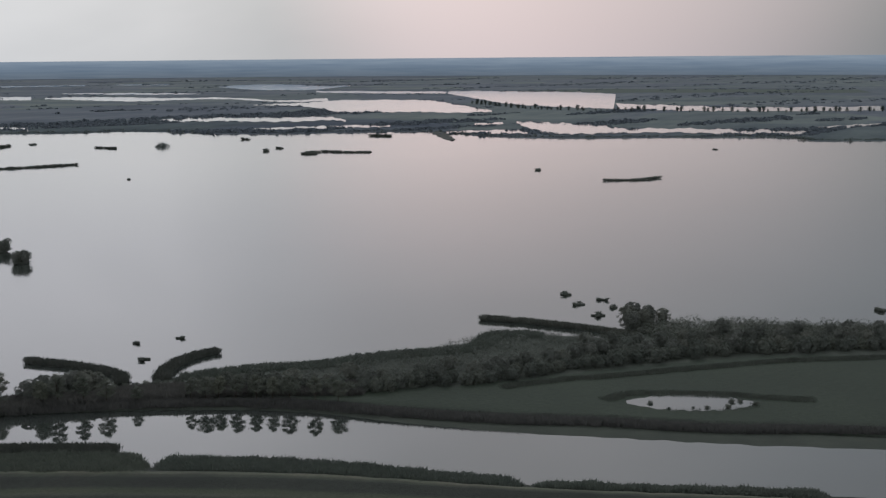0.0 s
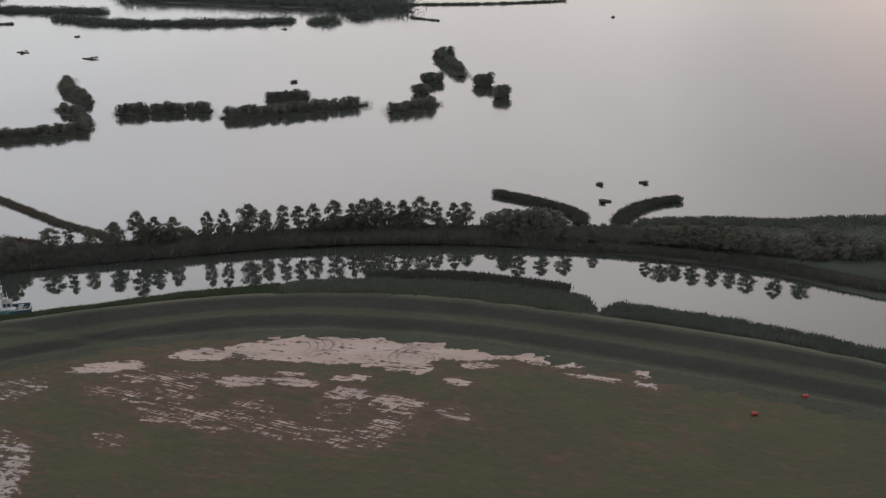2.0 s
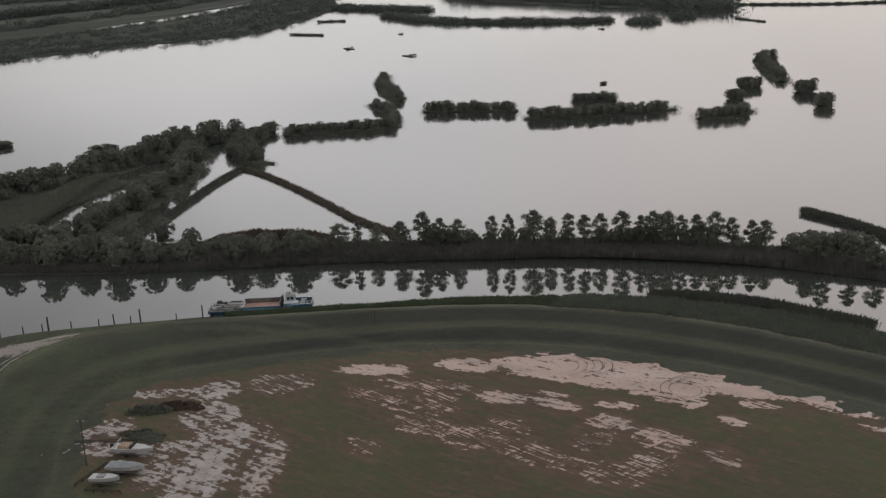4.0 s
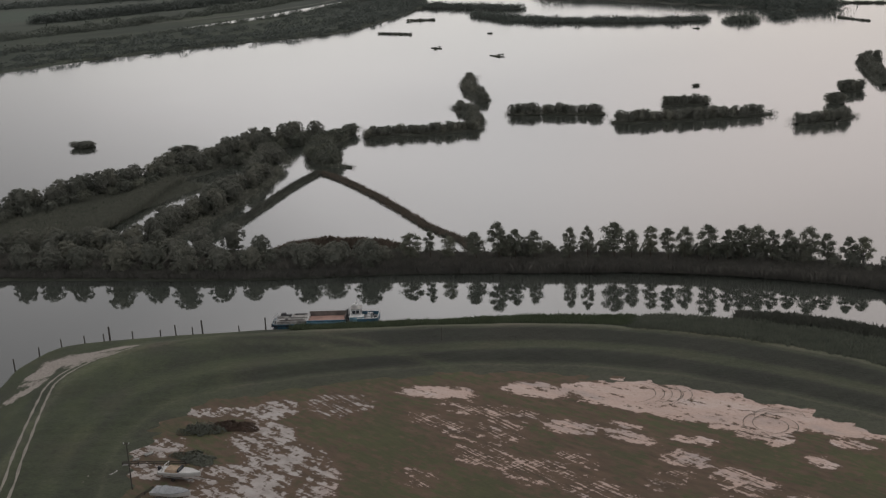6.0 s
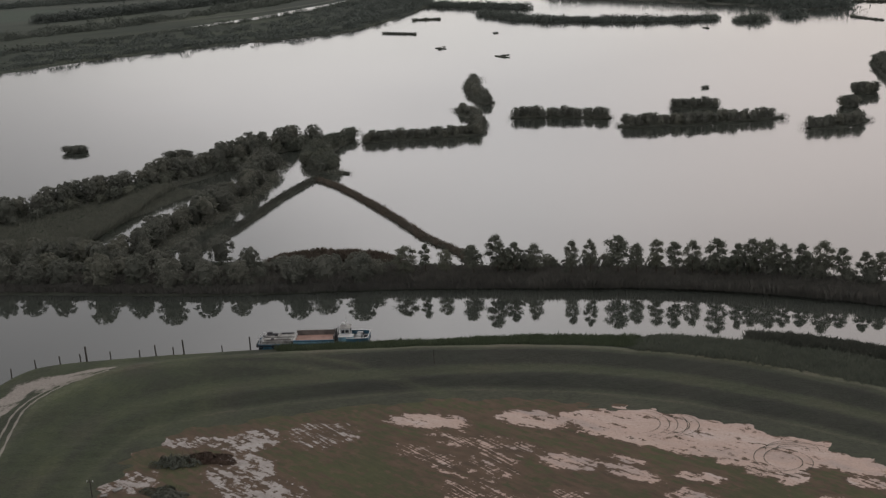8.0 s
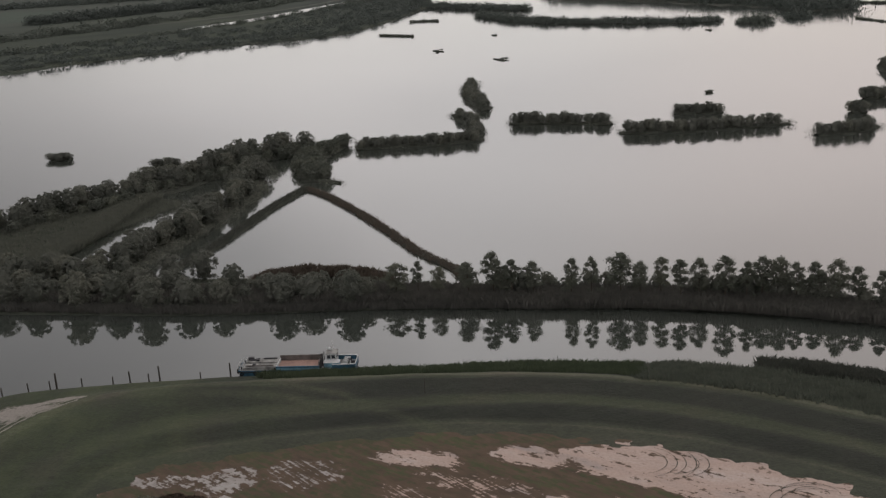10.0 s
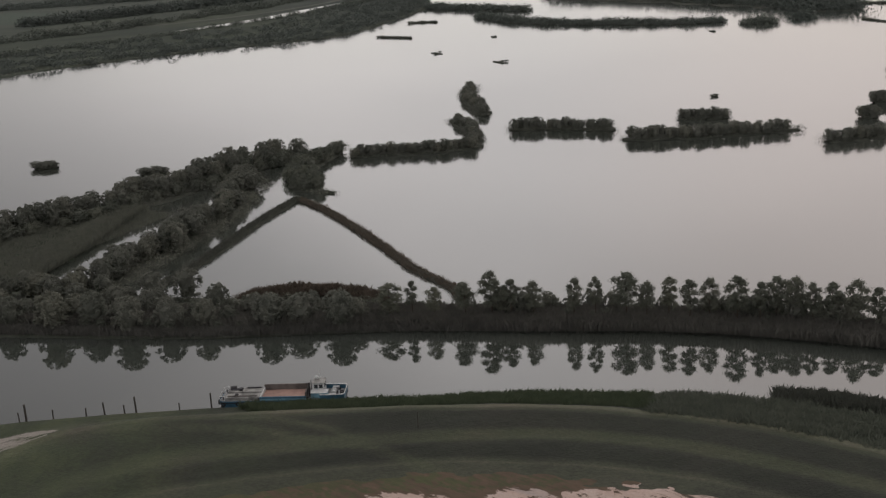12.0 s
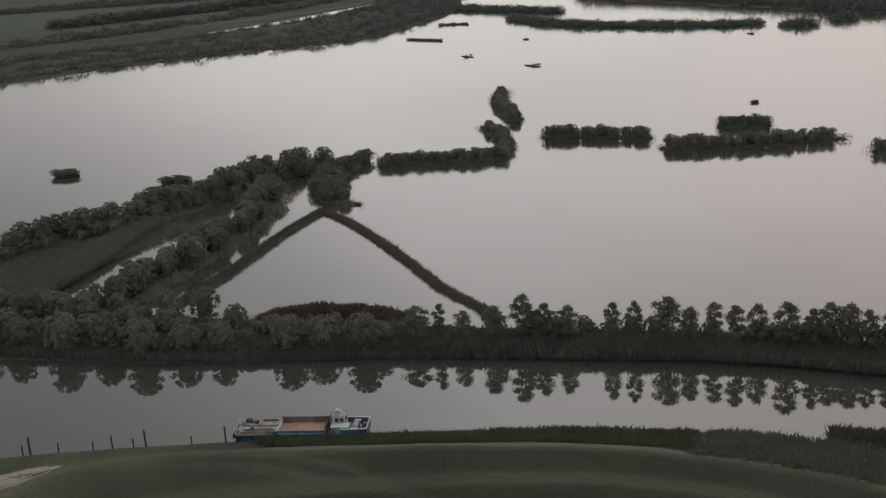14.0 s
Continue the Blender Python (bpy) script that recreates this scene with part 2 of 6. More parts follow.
def dyke_material():
    """Grass of the dyke: mown crest and berm tracks run along it, rank grass between."""
    m = Mat("dyke_grass", 0.9)
    uv = m.n.new("ShaderNodeSeparateXYZ")
    c = m.n.new("ShaderNodeTexCoord")
    m.l.new(c.outputs["UV"], uv.inputs["Vector"])
    wob = m.node("ShaderNodeMath")
    wob.operation = "MULTIPLY_ADD"
    m.l.new(m.noise(0.09, 3.0), wob.inputs[0])
    wob.inputs[1].default_value = 0.10
    m.l.new(uv.outputs["Y"], wob.inputs[2])
    scaled = m.node("ShaderNodeMath")
    scaled.operation = "MULTIPLY"
    m.l.new(wob.outputs[0], scaled.inputs[0])
    scaled.inputs[1].default_value = 0.25
    lush, rank, berm, track, low = (0.034, 0.046, 0.022), (0.019, 0.021, 0.0155), (0.045, 0.048, 0.031), (0.094, 0.090, 0.070), (0.046, 0.047, 0.035)
    bands = m.ramp(scaled.outputs[0], (0.0, rank), (0.16, rank), (0.222, rank), (0.236, track), (0.254, track), (0.268, berm), (0.30, rank), (0.43, rank),
                   (0.475, berm), (0.53, berm), (0.57, rank), (0.69, rank), (0.735, low), (0.752, (0.070, 0.067, 0.052)), (0.772, low), (0.9, low))
    # lusher grass round the bend at the west
    site = m.n.new("ShaderNodeSeparateXYZ")
    m.l.new(m.coords(), site.inputs["Vector"])
    bend = m.node("ShaderNodeMapRange")
    bend.inputs["From Min"].default_value, bend.inputs["From Max"].default_value = -55.0, -100.0
    m.l.new(site.outputs["X"], bend.inputs["Value"])
    verdant = m.ramp(m.noise(0.16, 4.0, m.coords((1, 0.35, 1), 0.2)), (0.32, (0.034, 0.037, 0.026)), (0.5, (0.044, 0.054, 0.028)), (0.68, (0.066, 0.076, 0.038)))
    bands = m.mix(m.mix(1.0, bend.outputs["Result"], (0.62, 0.62, 0.62), "MULTIPLY"), bands, verdant)
    worn = m.n.new("ShaderNodeAttribute")
    worn.attribute_name = "worn"
    trod = m.mix(1.0, worn.outputs["Color"], m.ramp(m.noise(0.5, 4.0), (0.3, (0.35, 0.35, 0.35)), (0.7, (1, 1, 1))), "MULTIPLY")
    bands = m.mix(trod, bands, (0.060, 0.064, 0.041))
    patch = m.ramp(m.noise(0.055, 4.0), (0.30, (0.72, 0.75, 0.70)), (0.5, (0.97, 1.07, 0.93)), (0.7, (1.22, 1.17, 1.12)))
    fine = m.ramp(m.noise(1.4, 5.0), (0.3, (0.75, 0.75, 0.75)), (0.7, (1.2, 1.2, 1.15)))
    bare = m.n.new("ShaderNodeAttribute")
    bare.attribute_name = "bare"
    grass = m.mix(1.0, m.mix(1.0, bands, patch, "MULTIPLY"), fine, "MULTIPLY")
    edge = m.mix(0.95, bare.outputs["Color"], m.ramp(m.noise(0.45, 7.0, rough=0.72), (0.38, (0, 0, 0)), (0.62, (1, 1, 1))), "MULTIPLY")
    add = m.mix(1.0, bare.outputs["Color"], edge, "ADD")
    where = m.ramp(add, (0.58, (0, 0, 0)), (0.84, (1, 1, 1)))
    sand = m.ramp(m.noise(2.2, 4.0), (0.3, (0.19, 0.17, 0.152)), (0.7, (0.31, 0.28, 0.252)))
    m.colour(m.mix(where, grass, sand))
    return m.bump(m.noise(2.5, 6.0), 0.25, 0.8).m


def field_material():
    """Sparse grass over brown soil, with wet, pinkish bare mud in pans and along the plough lines."""
    m = Mat("field_soil", 0.9)
    bare, brown, ploughed = (m.n.new("ShaderNodeAttribute") for _ in range(3))
    bare.attribute_name, brown.attribute_name, ploughed.attribute_name = "bare", "brown", "ploughed"
    lines = m.noise(1.0, 3.0, m.coords((0.10, 2.1, 1), -0.70), 0.55)
    cross = m.noise(1.0, 3.0, m.coords((0.12, 2.0, 1), 0.75), 0.55)
    ridges = m.mix(0.36, lines, cross)
    crumbs = m.mix(0.5, m.noise(0.75, 8.0, None, 0.7), m.noise(0.7, 6.0, m.coords((0.3, 1.4, 1), -0.50), 0.62))
    relief = m.mix(ploughed.outputs["Fac"], crumbs, m.mix(0.48, ridges, crumbs))
    spread = m.ramp(relief, (0.42, (0, 0, 0)), (0.58, (0.72, 0.72, 0.72)))
    total = m.mix(1.0, bare.outputs["Color"], spread, "ADD")
    wet = m.ramp(total, (0.77, (0, 0, 0)), (0.83, (0.55, 0.55, 0.55)), (0.90, (1, 1, 1)))
    fringe = m.mix(0.75, total, brown.outputs["Color"], "ADD")
    fringe = m.mix(1.0, fringe, m.noise(0.3, 6.0, m.coords((0.3, 1.0, 1), -0.6), 0.65), "ADD")
    rim = m.ramp(m.mix(1.0, fringe, (0.5, 0.5, 0.5), "MULTIPLY"), (0.47, (0, 0, 0)), (0.66, (0.95, 0.95, 0.95)))
    green = m.ramp(m.noise(0.045, 5.0), (0.30, (0.064, 0.058, 0.032)), (0.5, (0.058, 0.061, 0.028)), (0.72, (0.070, 0.078, 0.033)))
    grain = m.ramp(m.noise(1.6, 5.0, m.coords((0.3, 1.3, 1), -0.70)), (0.3, (0.84, 0.84, 0.84)), (0.7, (1.14, 1.12, 1.10)))
    soil = m.ramp(m.noise(0.7, 5.0, m.coords((0.4, 1.2, 1), -0.6)), (0.3, (0.064, 0.044, 0.030)), (0.7, (0.112, 0.074, 0.050)))
    mud = m.ramp(m.noise(0.16, 5.0, m.coords((0.35, 1.0, 1), -0.4)), (0.32, (0.29, 0.235, 0.215)), (0.47, (0.40, 0.285, 0.235)), (0.58, (0.42, 0.315, 0.27)), (0.70, (0.46, 0.39, 0.365)))
    mud = m.mix(1.0, mud, m.ramp(m.noise(2.4, 5.0), (0.3, (0.84, 0.83, 0.82)), (0.65, (1.06, 1.06, 1.06))), "MULTIPLY")
    yard = m.n.new("ShaderNodeSeparateXYZ")
    m.l.new(m.coords(), yard.inputs["Vector"])
    dusty = m.node("ShaderNodeMapRange")
    dusty.inputs["From Min"].default_value, dusty.inputs["From Max"].default_value = -40.0, -50.0
    m.l.new(yard.outputs["X"], dusty.inputs["Value"])
    mud = m.mix(dusty.outputs["Result"], mud, m.ramp(m.noise(0.5, 6.0), (0.3, (0.22, 0.195, 0.18)), (0.5, (0.31, 0.28, 0.262)), (0.7, (0.36, 0.335, 0.32))))
    ground = m.mix(rim, m.mix(1.0, green, grain, "MULTIPLY"), soil)
    m.colour(m.mix(wet, ground, mud))
    m.l.new(m.ramp(wet, (0, (0.95, 0.95, 0.95)), (1, (0.42, 0.42, 0.42))), m.b.inputs["Roughness"])
    return m.bump(m.mix(0.4, m.noise(1.8, 6.0), ridges), 0.12, 0.6).m


def meadow_material(name, a, b, scale=0.03):
    m = Mat(name, 0.9)
    broad = m.ramp(m.noise(scale, 5.0), (0.3, a), (0.7, b))
    fine = m.ramp(m.noise(scale * 25, 5.0), (0.3, (0.75, 0.77, 0.75)), (0.7, (1.2, 1.18, 1.15)))
    m.colour(m.mix(1.0, broad, fine, "MULTIPLY"))
    return m.bump(m.noise(scale * 40, 4.0), 0.3, 0.6).m


def hazed_land_material():
    """Marsh, crop fields and copses of the delta, kilometres of it, in broad flat parcels; their blue is painted haze.
    """
    m = Mat("hazed_delta_land", 0.95)
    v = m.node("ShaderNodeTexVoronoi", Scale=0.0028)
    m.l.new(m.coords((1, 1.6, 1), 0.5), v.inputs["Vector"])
    # blue-grey parcel tones carry the distance haze in the base colour
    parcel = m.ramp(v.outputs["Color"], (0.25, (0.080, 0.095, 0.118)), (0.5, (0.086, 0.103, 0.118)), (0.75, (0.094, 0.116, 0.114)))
    # rank green marsh on the west side of the lake, without the haze blue
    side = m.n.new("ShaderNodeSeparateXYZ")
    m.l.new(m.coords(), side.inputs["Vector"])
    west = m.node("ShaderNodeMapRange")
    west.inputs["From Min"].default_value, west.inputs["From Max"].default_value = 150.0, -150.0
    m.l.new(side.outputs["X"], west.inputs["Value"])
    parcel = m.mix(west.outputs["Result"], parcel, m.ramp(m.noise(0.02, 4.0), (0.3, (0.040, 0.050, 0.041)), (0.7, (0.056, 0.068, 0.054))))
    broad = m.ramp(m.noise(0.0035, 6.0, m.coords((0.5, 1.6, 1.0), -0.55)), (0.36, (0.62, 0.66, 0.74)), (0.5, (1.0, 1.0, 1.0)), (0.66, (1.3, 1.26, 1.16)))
    fine = m.ramp(m.noise(0.03, 6.0, m.coords((0.25, 1.0, 1.0), 0.6)), (0.3, (0.72, 0.74, 0.78)), (0.7, (1.22, 1.18, 1.12)))
    m.colour(m.mix(1.0, m.mix(1.0, parcel, broad, "MULTIPLY"), fine, "MULTIPLY"))
    return m.m


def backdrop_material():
    """The plain at the edge of sight: a glowing gradient with haze painted in, paler upwards."""
    m = Mat("painted_haze_glow", 1.0)
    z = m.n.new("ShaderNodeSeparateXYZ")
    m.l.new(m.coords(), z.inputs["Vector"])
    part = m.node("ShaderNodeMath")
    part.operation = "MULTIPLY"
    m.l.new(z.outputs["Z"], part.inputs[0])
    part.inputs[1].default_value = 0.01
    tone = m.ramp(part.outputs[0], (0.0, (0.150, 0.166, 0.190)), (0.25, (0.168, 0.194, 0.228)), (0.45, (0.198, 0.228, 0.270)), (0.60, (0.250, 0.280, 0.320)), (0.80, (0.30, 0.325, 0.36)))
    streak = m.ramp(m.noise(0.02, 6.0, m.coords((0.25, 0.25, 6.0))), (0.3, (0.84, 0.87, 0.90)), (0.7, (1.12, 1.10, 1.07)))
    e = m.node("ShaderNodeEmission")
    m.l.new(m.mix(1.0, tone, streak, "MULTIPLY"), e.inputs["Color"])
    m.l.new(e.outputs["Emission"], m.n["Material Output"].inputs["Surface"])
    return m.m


WATER = water_material()
DYKE = dyke_material()
FIELD = field_material()
MARSH = meadow_material("marsh_meadow", (0.022, 0.031, 0.018), (0.030, 0.041, 0.024))
UNDERGROWTH = meadow_material("bank_undergrowth", (0.036, 0.042, 0.031), (0.055, 0.062, 0.046), 0.12)
CROP = meadow_material("crop_field", (0.040, 0.058, 0.044), (0.050, 0.070, 0.051), 0.008)
WORN_GRASS = meadow_material("worn_grass", (0.062, 0.068, 0.056), (0.085, 0.090, 0.074), 0.05)
TRACK = meadow_material("worn_track", (0.20, 0.185, 0.165), (0.30, 0.28, 0.25), 0.4)
MARSH_REED = leaves("marsh_reed_blades", (0.124, 0.133, 0.116), (0.182, 0.194, 0.172))
BANK = meadow_material("bank_earth", (0.030, 0.034, 0.026), (0.048, 0.052, 0.039), 0.2)
DELTA = hazed_land_material()
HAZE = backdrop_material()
LEAF = leaves("poplar_leaves", (0.092, 0.098, 0.080), (0.175, 0.186, 0.150))
WILLOW = leaves("willow_leaves", (0.128, 0.133, 0.116), (0.190, 0.198, 0.172))
BUSH = leaves("scrub_leaves", (0.096, 0.104, 0.088), (0.172, 0.184, 0.156))
REED = leaves("reed_blades", (0.104, 0.118, 0.100), (0.154, 0.172, 0.147))
GREEN_REED = leaves("green_reed_blades", (0.066, 0.086, 0.056), (0.108, 0.134, 0.088))
DARK_REED = leaves("dark_reed_blades", (0.080, 0.084, 0.073), (0.146, 0.152, 0.134))
UNDER_REED = leaves("rank_undergrowth", (0.122, 0.120, 0.112), (0.142, 0.140, 0.131))
DRY = leaves("dry_reed_blades", (0.096, 0.080, 0.066), (0.175, 0.142, 0.116))
# far plants: leaf colours cooled to paint in the haze of distance
HAZED_SCRUB = leaves("hazed_distant_scrub", (0.125, 0.142, 0.170), (0.150, 0.170, 0.196))
HAZED_LEAF = leaves("hazed_distant_foliage", (0.078, 0.092, 0.086), (0.136, 0.155, 0.142))
BARK = plain("bark", (0.085, 0.068, 0.052), 0.9, 0, 0.4, 3.0)
PILE = plain("weathered_pile", (0.075, 0.066, 0.057), 0.9, 0, 0.45, 3.0)


# ---- shapes ----
def curve_through(points, steps=8):
    """A smooth open line (Catmull-Rom) through control points."""
    p = np.array(points, float)
    p = np.vstack([2 * p[0] - p[1], p, 2 * p[-1] - p[-2]])
    out = []
    for i in range(1, len(p) - 2):
        for k in range(steps):
            u = k / steps
            a, b, c, d = p[i - 1 : i + 3]
            out.append(0.5 * (2 * b + (c - a) * u + (2 * a - 5 * b + 4 * c - d) * u * u + (3 * b - a - 3 * c + d) * u**3))
    out.append(p[-2])
    return np.array(out)


def along(line, spacing):
    """Points and sideways directions at even steps along a line."""
    seg = np.linalg.norm(np.diff(line, axis=0), axis=1)
    run = np.r_[0, np.cumsum(seg)]
    at = np.arange(0, run[-1], spacing)
    pts = np.stack([np.interp(at, run, line[:, k]) for k in range(line.shape[1])], 1)
    ahead = np.gradient(pts[:, :2], axis=0) if len(pts) > 1 else np.array([[1.0, 0.0]])
    ahead /= np.linalg.norm(ahead, axis=1, keepdims=True) + 1e-9
    return pts, np.stack([-ahead[:, 1], ahead[:, 0]], 1)


def inside(x, y, ring):
    """Which of the points lie in a closed ring."""
    hit = np.zeros(np.shape(x), bool)
    for (ax, ay), (bx, by) in zip(ring, np.roll(ring, -1, 0)):
        crosses = ((ay > y) != (by > y)) & (x < (bx - ax) * (y - ay) / (by - ay + 1e-12) + ax)
        hit ^= crosses
    return hit


def rough2(x, y, scale, seed=0.0):
    """Smooth unevenness from a few sines, between -1 and 1."""
    x, y = np.asarray(x, float) * scale + seed, np.asarray(y, float) * scale - 2.1 * seed
    return (np.sin(x + 1.7 * np.sin(0.7 * y)) + np.sin(1.31 * y + 1.3 * np.sin(0.9 * x + 2)) + np.sin(0.77 * x - 1.9 * y + 1)) / 3


def mesh_of(name, verts, faces, mat, smooth=False):
    me = bpy.data.meshes.new(name)
    me.from_pydata([tuple(map(float, v)) for v in verts], [], [tuple(map(int, f)) for f in faces])
    me.materials.append(mat)
    if smooth:
        me.shade_smooth()
    return me


def setting(name, verts, faces, mat, label, category, smooth=True):
    return tagged(new(name, mesh_of(name, verts, faces, mat, smooth)), label, category, kind="structure")


def part(name, bm, material, parent, label=""):
    """One mesh object under a thing or a part."""
    me = bpy.data.meshes.new(name)
    bm.to_mesh(me)
    bm.free()
    me.materials.append(material)
    ob = new(name, me)
    ob.parent = parent
    return tagged(ob, label)


def root(name, m, label, category, group=""):
    ob = new(name)
    ob.empty_display_size = 0.5
    ob.matrix_basis = m
    return tagged(ob, label, category, group)


def loft(spines, steps, rows_between):
    """A sheet of quads over control spines of (x, y, z); returns vertices, faces, and for each vertex its run and band."""
    lines = [curve_through(s, steps) for s in spines]
    cross = []
    for k in range(len(lines) - 1):
        for j in range(rows_between):
            u = j / rows_between
            cross.append((k + u, lines[k] * (1 - u) + lines[k + 1] * u))
    cross.append((len(lines) - 1, lines[-1]))
    n = len(lines[0])
    verts = np.vstack([c for _, c in cross])
    band = np.repeat([b for b, _ in cross], n)
    run = np.tile(np.arange(n), len(cross))
    faces = [(r * n + i, r * n + i + 1, (r + 1) * n + i + 1, (r + 1) * n + i) for r in range(len(cross) - 1) for i in range(n - 1)]
    return verts, faces, run, band


def give(me, name, values):
    a = me.attributes.new(name, "FLOAT", "POINT")
    a.data.foreach_set("value", np.asarray(values, np.float32))


def z3(points, z):
    return [(x, y, z) for x, y in points]


# ---- water and the edge of sight ----
RIM = 4900.0
ring = [(RIM * math.cos(a), RIM * math.sin(a)) for a in np.linspace(0, math.tau, 97)[:-1]]
setting("water", [(x, y, 0) for x, y in ring], [tuple(range(96))], WATER, "calm grey lake and river water under an overcast sky", "water", False)
# upright ring standing in for the far plain; its haze is emitted colour
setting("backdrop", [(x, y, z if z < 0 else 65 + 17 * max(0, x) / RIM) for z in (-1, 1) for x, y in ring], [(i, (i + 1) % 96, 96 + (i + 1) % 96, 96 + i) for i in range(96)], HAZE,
        "glowing backdrop ring painted as a hazy blue plain along the horizon", "distant plain", False)

# ---- the near bank: water's edge, dyke crest, berm track, field edge ----
EDGE = [(-100, 60), (-116, 130), (-122, 180), (-126, 211), (-128, 224), (-124, 236), (-108, 242), (-84, 248), (-55, 253), (-25, 259), (5, 260),
        (28, 256), (50, 247), (72, 230), (100, 206), (134, 168), (179, 130), (260, 62), (360, -40)]
CREST = [(-80, 60), (-92, 130), (-99, 169), (-104, 190), (-108, 212), (-102, 228), (-87, 237), (-64, 242.5), (-43, 246), (-20, 248), (1, 246),
         (21, 241), (43, 229.5), (65, 214.5), (92, 194.5), (126, 163), (168, 127), (250, 54), (350, -48)]
BERM = [(-72, 60), (-84, 130), (-91, 167), (-96, 189), (-96, 207), (-88, 219), (-73, 227), (-54, 232.5), (-36, 237), (-16, 239.5), (0, 238), (15, 233.5),
        (40, 222.5), (61, 208.5), (87, 188.5), (120, 160), (161, 122.5), (243, 50), (343, -52)]
FOOT = [(-64, 60), (-72, 130), (-81, 165), (-88, 188), (-87, 205), (-79, 214), (-66, 220), (-49, 226), (-32, 230), (-12, 230.5), (2, 228.5), (13, 225.5),
        (36, 215), (57, 200), (81, 181.5), (113, 154), (153, 118), (236, 45), (336, -57)]


def shifted(a, b, u):
    return [(p[0] * (1 - u) + q[0] * u, p[1] * (1 - u) + q[1] * u) for p, q in zip(a, b)]


inner = [(2 * f[0] - b[0], 2 * f[1] - b[1]) for f, b in zip(FOOT, BERM)]
spines = [z3(EDGE, -0.6), z3(shifted(EDGE, CREST, 0.03), 0.55), z3(shifted(EDGE, CREST, 0.45), 1.3), z3(shifted(EDGE, CREST, 0.85), 2.9), z3(shifted(CREST, BERM, 0.15), 3.0),
          z3(BERM, 2.0), z3(shifted(BERM, FOOT, 0.35), 1.9), z3(FOOT, 1.15), z3(inner, 0.72)]
verts, faces, run, band = loft(spines, 40, 9)
tone = np.interp(band, [0, 1, 2, 3, 4, 5, 6, 7, 8], [0, 0.1, 0.5, 0.9, 1.15, 2.0, 2.3, 3.0, 3.6])
verts[:, 2] += 0.10 * rough2(verts[:, 0], verts[:, 1], 0.35) * (band > 0.5) + 0.06 * rough2(verts[:, 0], verts[:, 1], 1.1, 3.0) * (band > 1)
for nx, ny, rx, ry, turn, deep in ((70.5, 227.5, 4.5, 2.6, 1.1, 2.2), (132.0, 168.0, 3.2, 2.2, 1.0, 2.0), (64.5, 236.0, 7.0, 2.2, -0.75, 1.6)):
    c, k = math.cos(turn), math.sin(turn)
    u, v = ((verts[:, 0] - nx) * c + (verts[:, 1] - ny) * k) / rx, (-(verts[:, 0] - nx) * k + (verts[:, 1] - ny) * c) / ry
    verts[:, 2] -= deep * np.clip(1.3 - np.hypot(u, v), 0, 1)
dyke = setting("ground_dyke", verts, faces, DYKE, "grassy flood dyke with mown crest and berm tracks", "dyke")
uv = dyke.data.uv_layers.new(name="UVMap")
loops = np.empty(len(dyke.data.loops), np.int32)
dyke.data.loops.foreach_get("vertex_index", loops)
uv.data.foreach_set("uv", np.stack([run[loops] * 0.05, tone[loops]], 1).astype(np.float32).ravel())


def near_line(x, y, line, reach):
    """1 on a line, falling to 0 at the given reach."""
    best = np.full(np.shape(x), 1e9)
    for (ax, ay), (bx, by) in zip(line[:-1], line[1:]):
        u = np.clip(((x - ax) * (bx - ax) + (y - ay) * (by - ay)) / ((bx - ax) ** 2 + (by - ay) ** 2 + 1e-9), 0, 1)
        best = np.minimum(best, np.hypot(x - ax - u * (bx - ax), y - ay - u * (by - ay)))
    return np.clip(1 - best / reach, 0, 1)


def blob(x, y, cx, cy, rx, ry, turn=0.0):
    """1 in the middle of an oval, 0 at its edge and beyond."""
    c, s = math.cos(turn), math.sin(turn)
    u, v = ((x - cx) * c + (y - cy) * s) / rx, (-(x - cx) * s + (y - cy) * c) / ry
    return np.clip(1 - np.hypot(u, v), 0, 1)


# bare landing ground inside the bend of the bank
px, py = verts[:, 0], verts[:, 1]
sand = np.maximum.reduce([1.3 * blob(px, py, -115.5, 226, 10, 6.5, 0.35), 1.3 * blob(px, py, -119.5, 219, 9, 3.6, 1.45), 1.2 * blob(px, py, -118.4, 209.5, 8, 1.9, 1.35), 0.9 * blob(px, py, -109, 232.0, 6, 2.6, 0.1),
                          0.26 * blob(px, py, -87.8, 177, 10, 1.4, 1.62) * (rough2(px, py, 1.3, 5.0) > -0.2)])
sand = np.clip(sand, 0, 1) ** 0.55
trodden = near_line(px, py, [(-96, 233), (-77, 236), (-67, 235.5), (-57, 233.4), (-47, 232.7), (-39.6, 229.7), (-33.4, 226.8)], 2.2)
give(dyke.data, "worn", np.maximum(trodden, 0.8 * near_line(px, py, [(-84, 239), (-66, 240), (-56, 238), (-48, 233)], 1.6)))
give(dyke.data, "bare", np.clip(1.05 * sand * (0.85 + 0.3 * rough2(px, py, 0.7, 6.0)), 0, 0.8))


def dyke_height(points):
    """The dyke's surface at places, from its nearest vertices."""
    out = []
    for x, y in points:
        d = (verts_d[:, 0] - x) ** 2 + (verts_d[:, 1] - y) ** 2
        k = np.argpartition(d, 4)[:4]
        w = 1 / (d[k] + 0.05)
        out.append((verts_d[k, 2] * w).sum() / w.sum())
    return np.array(out)


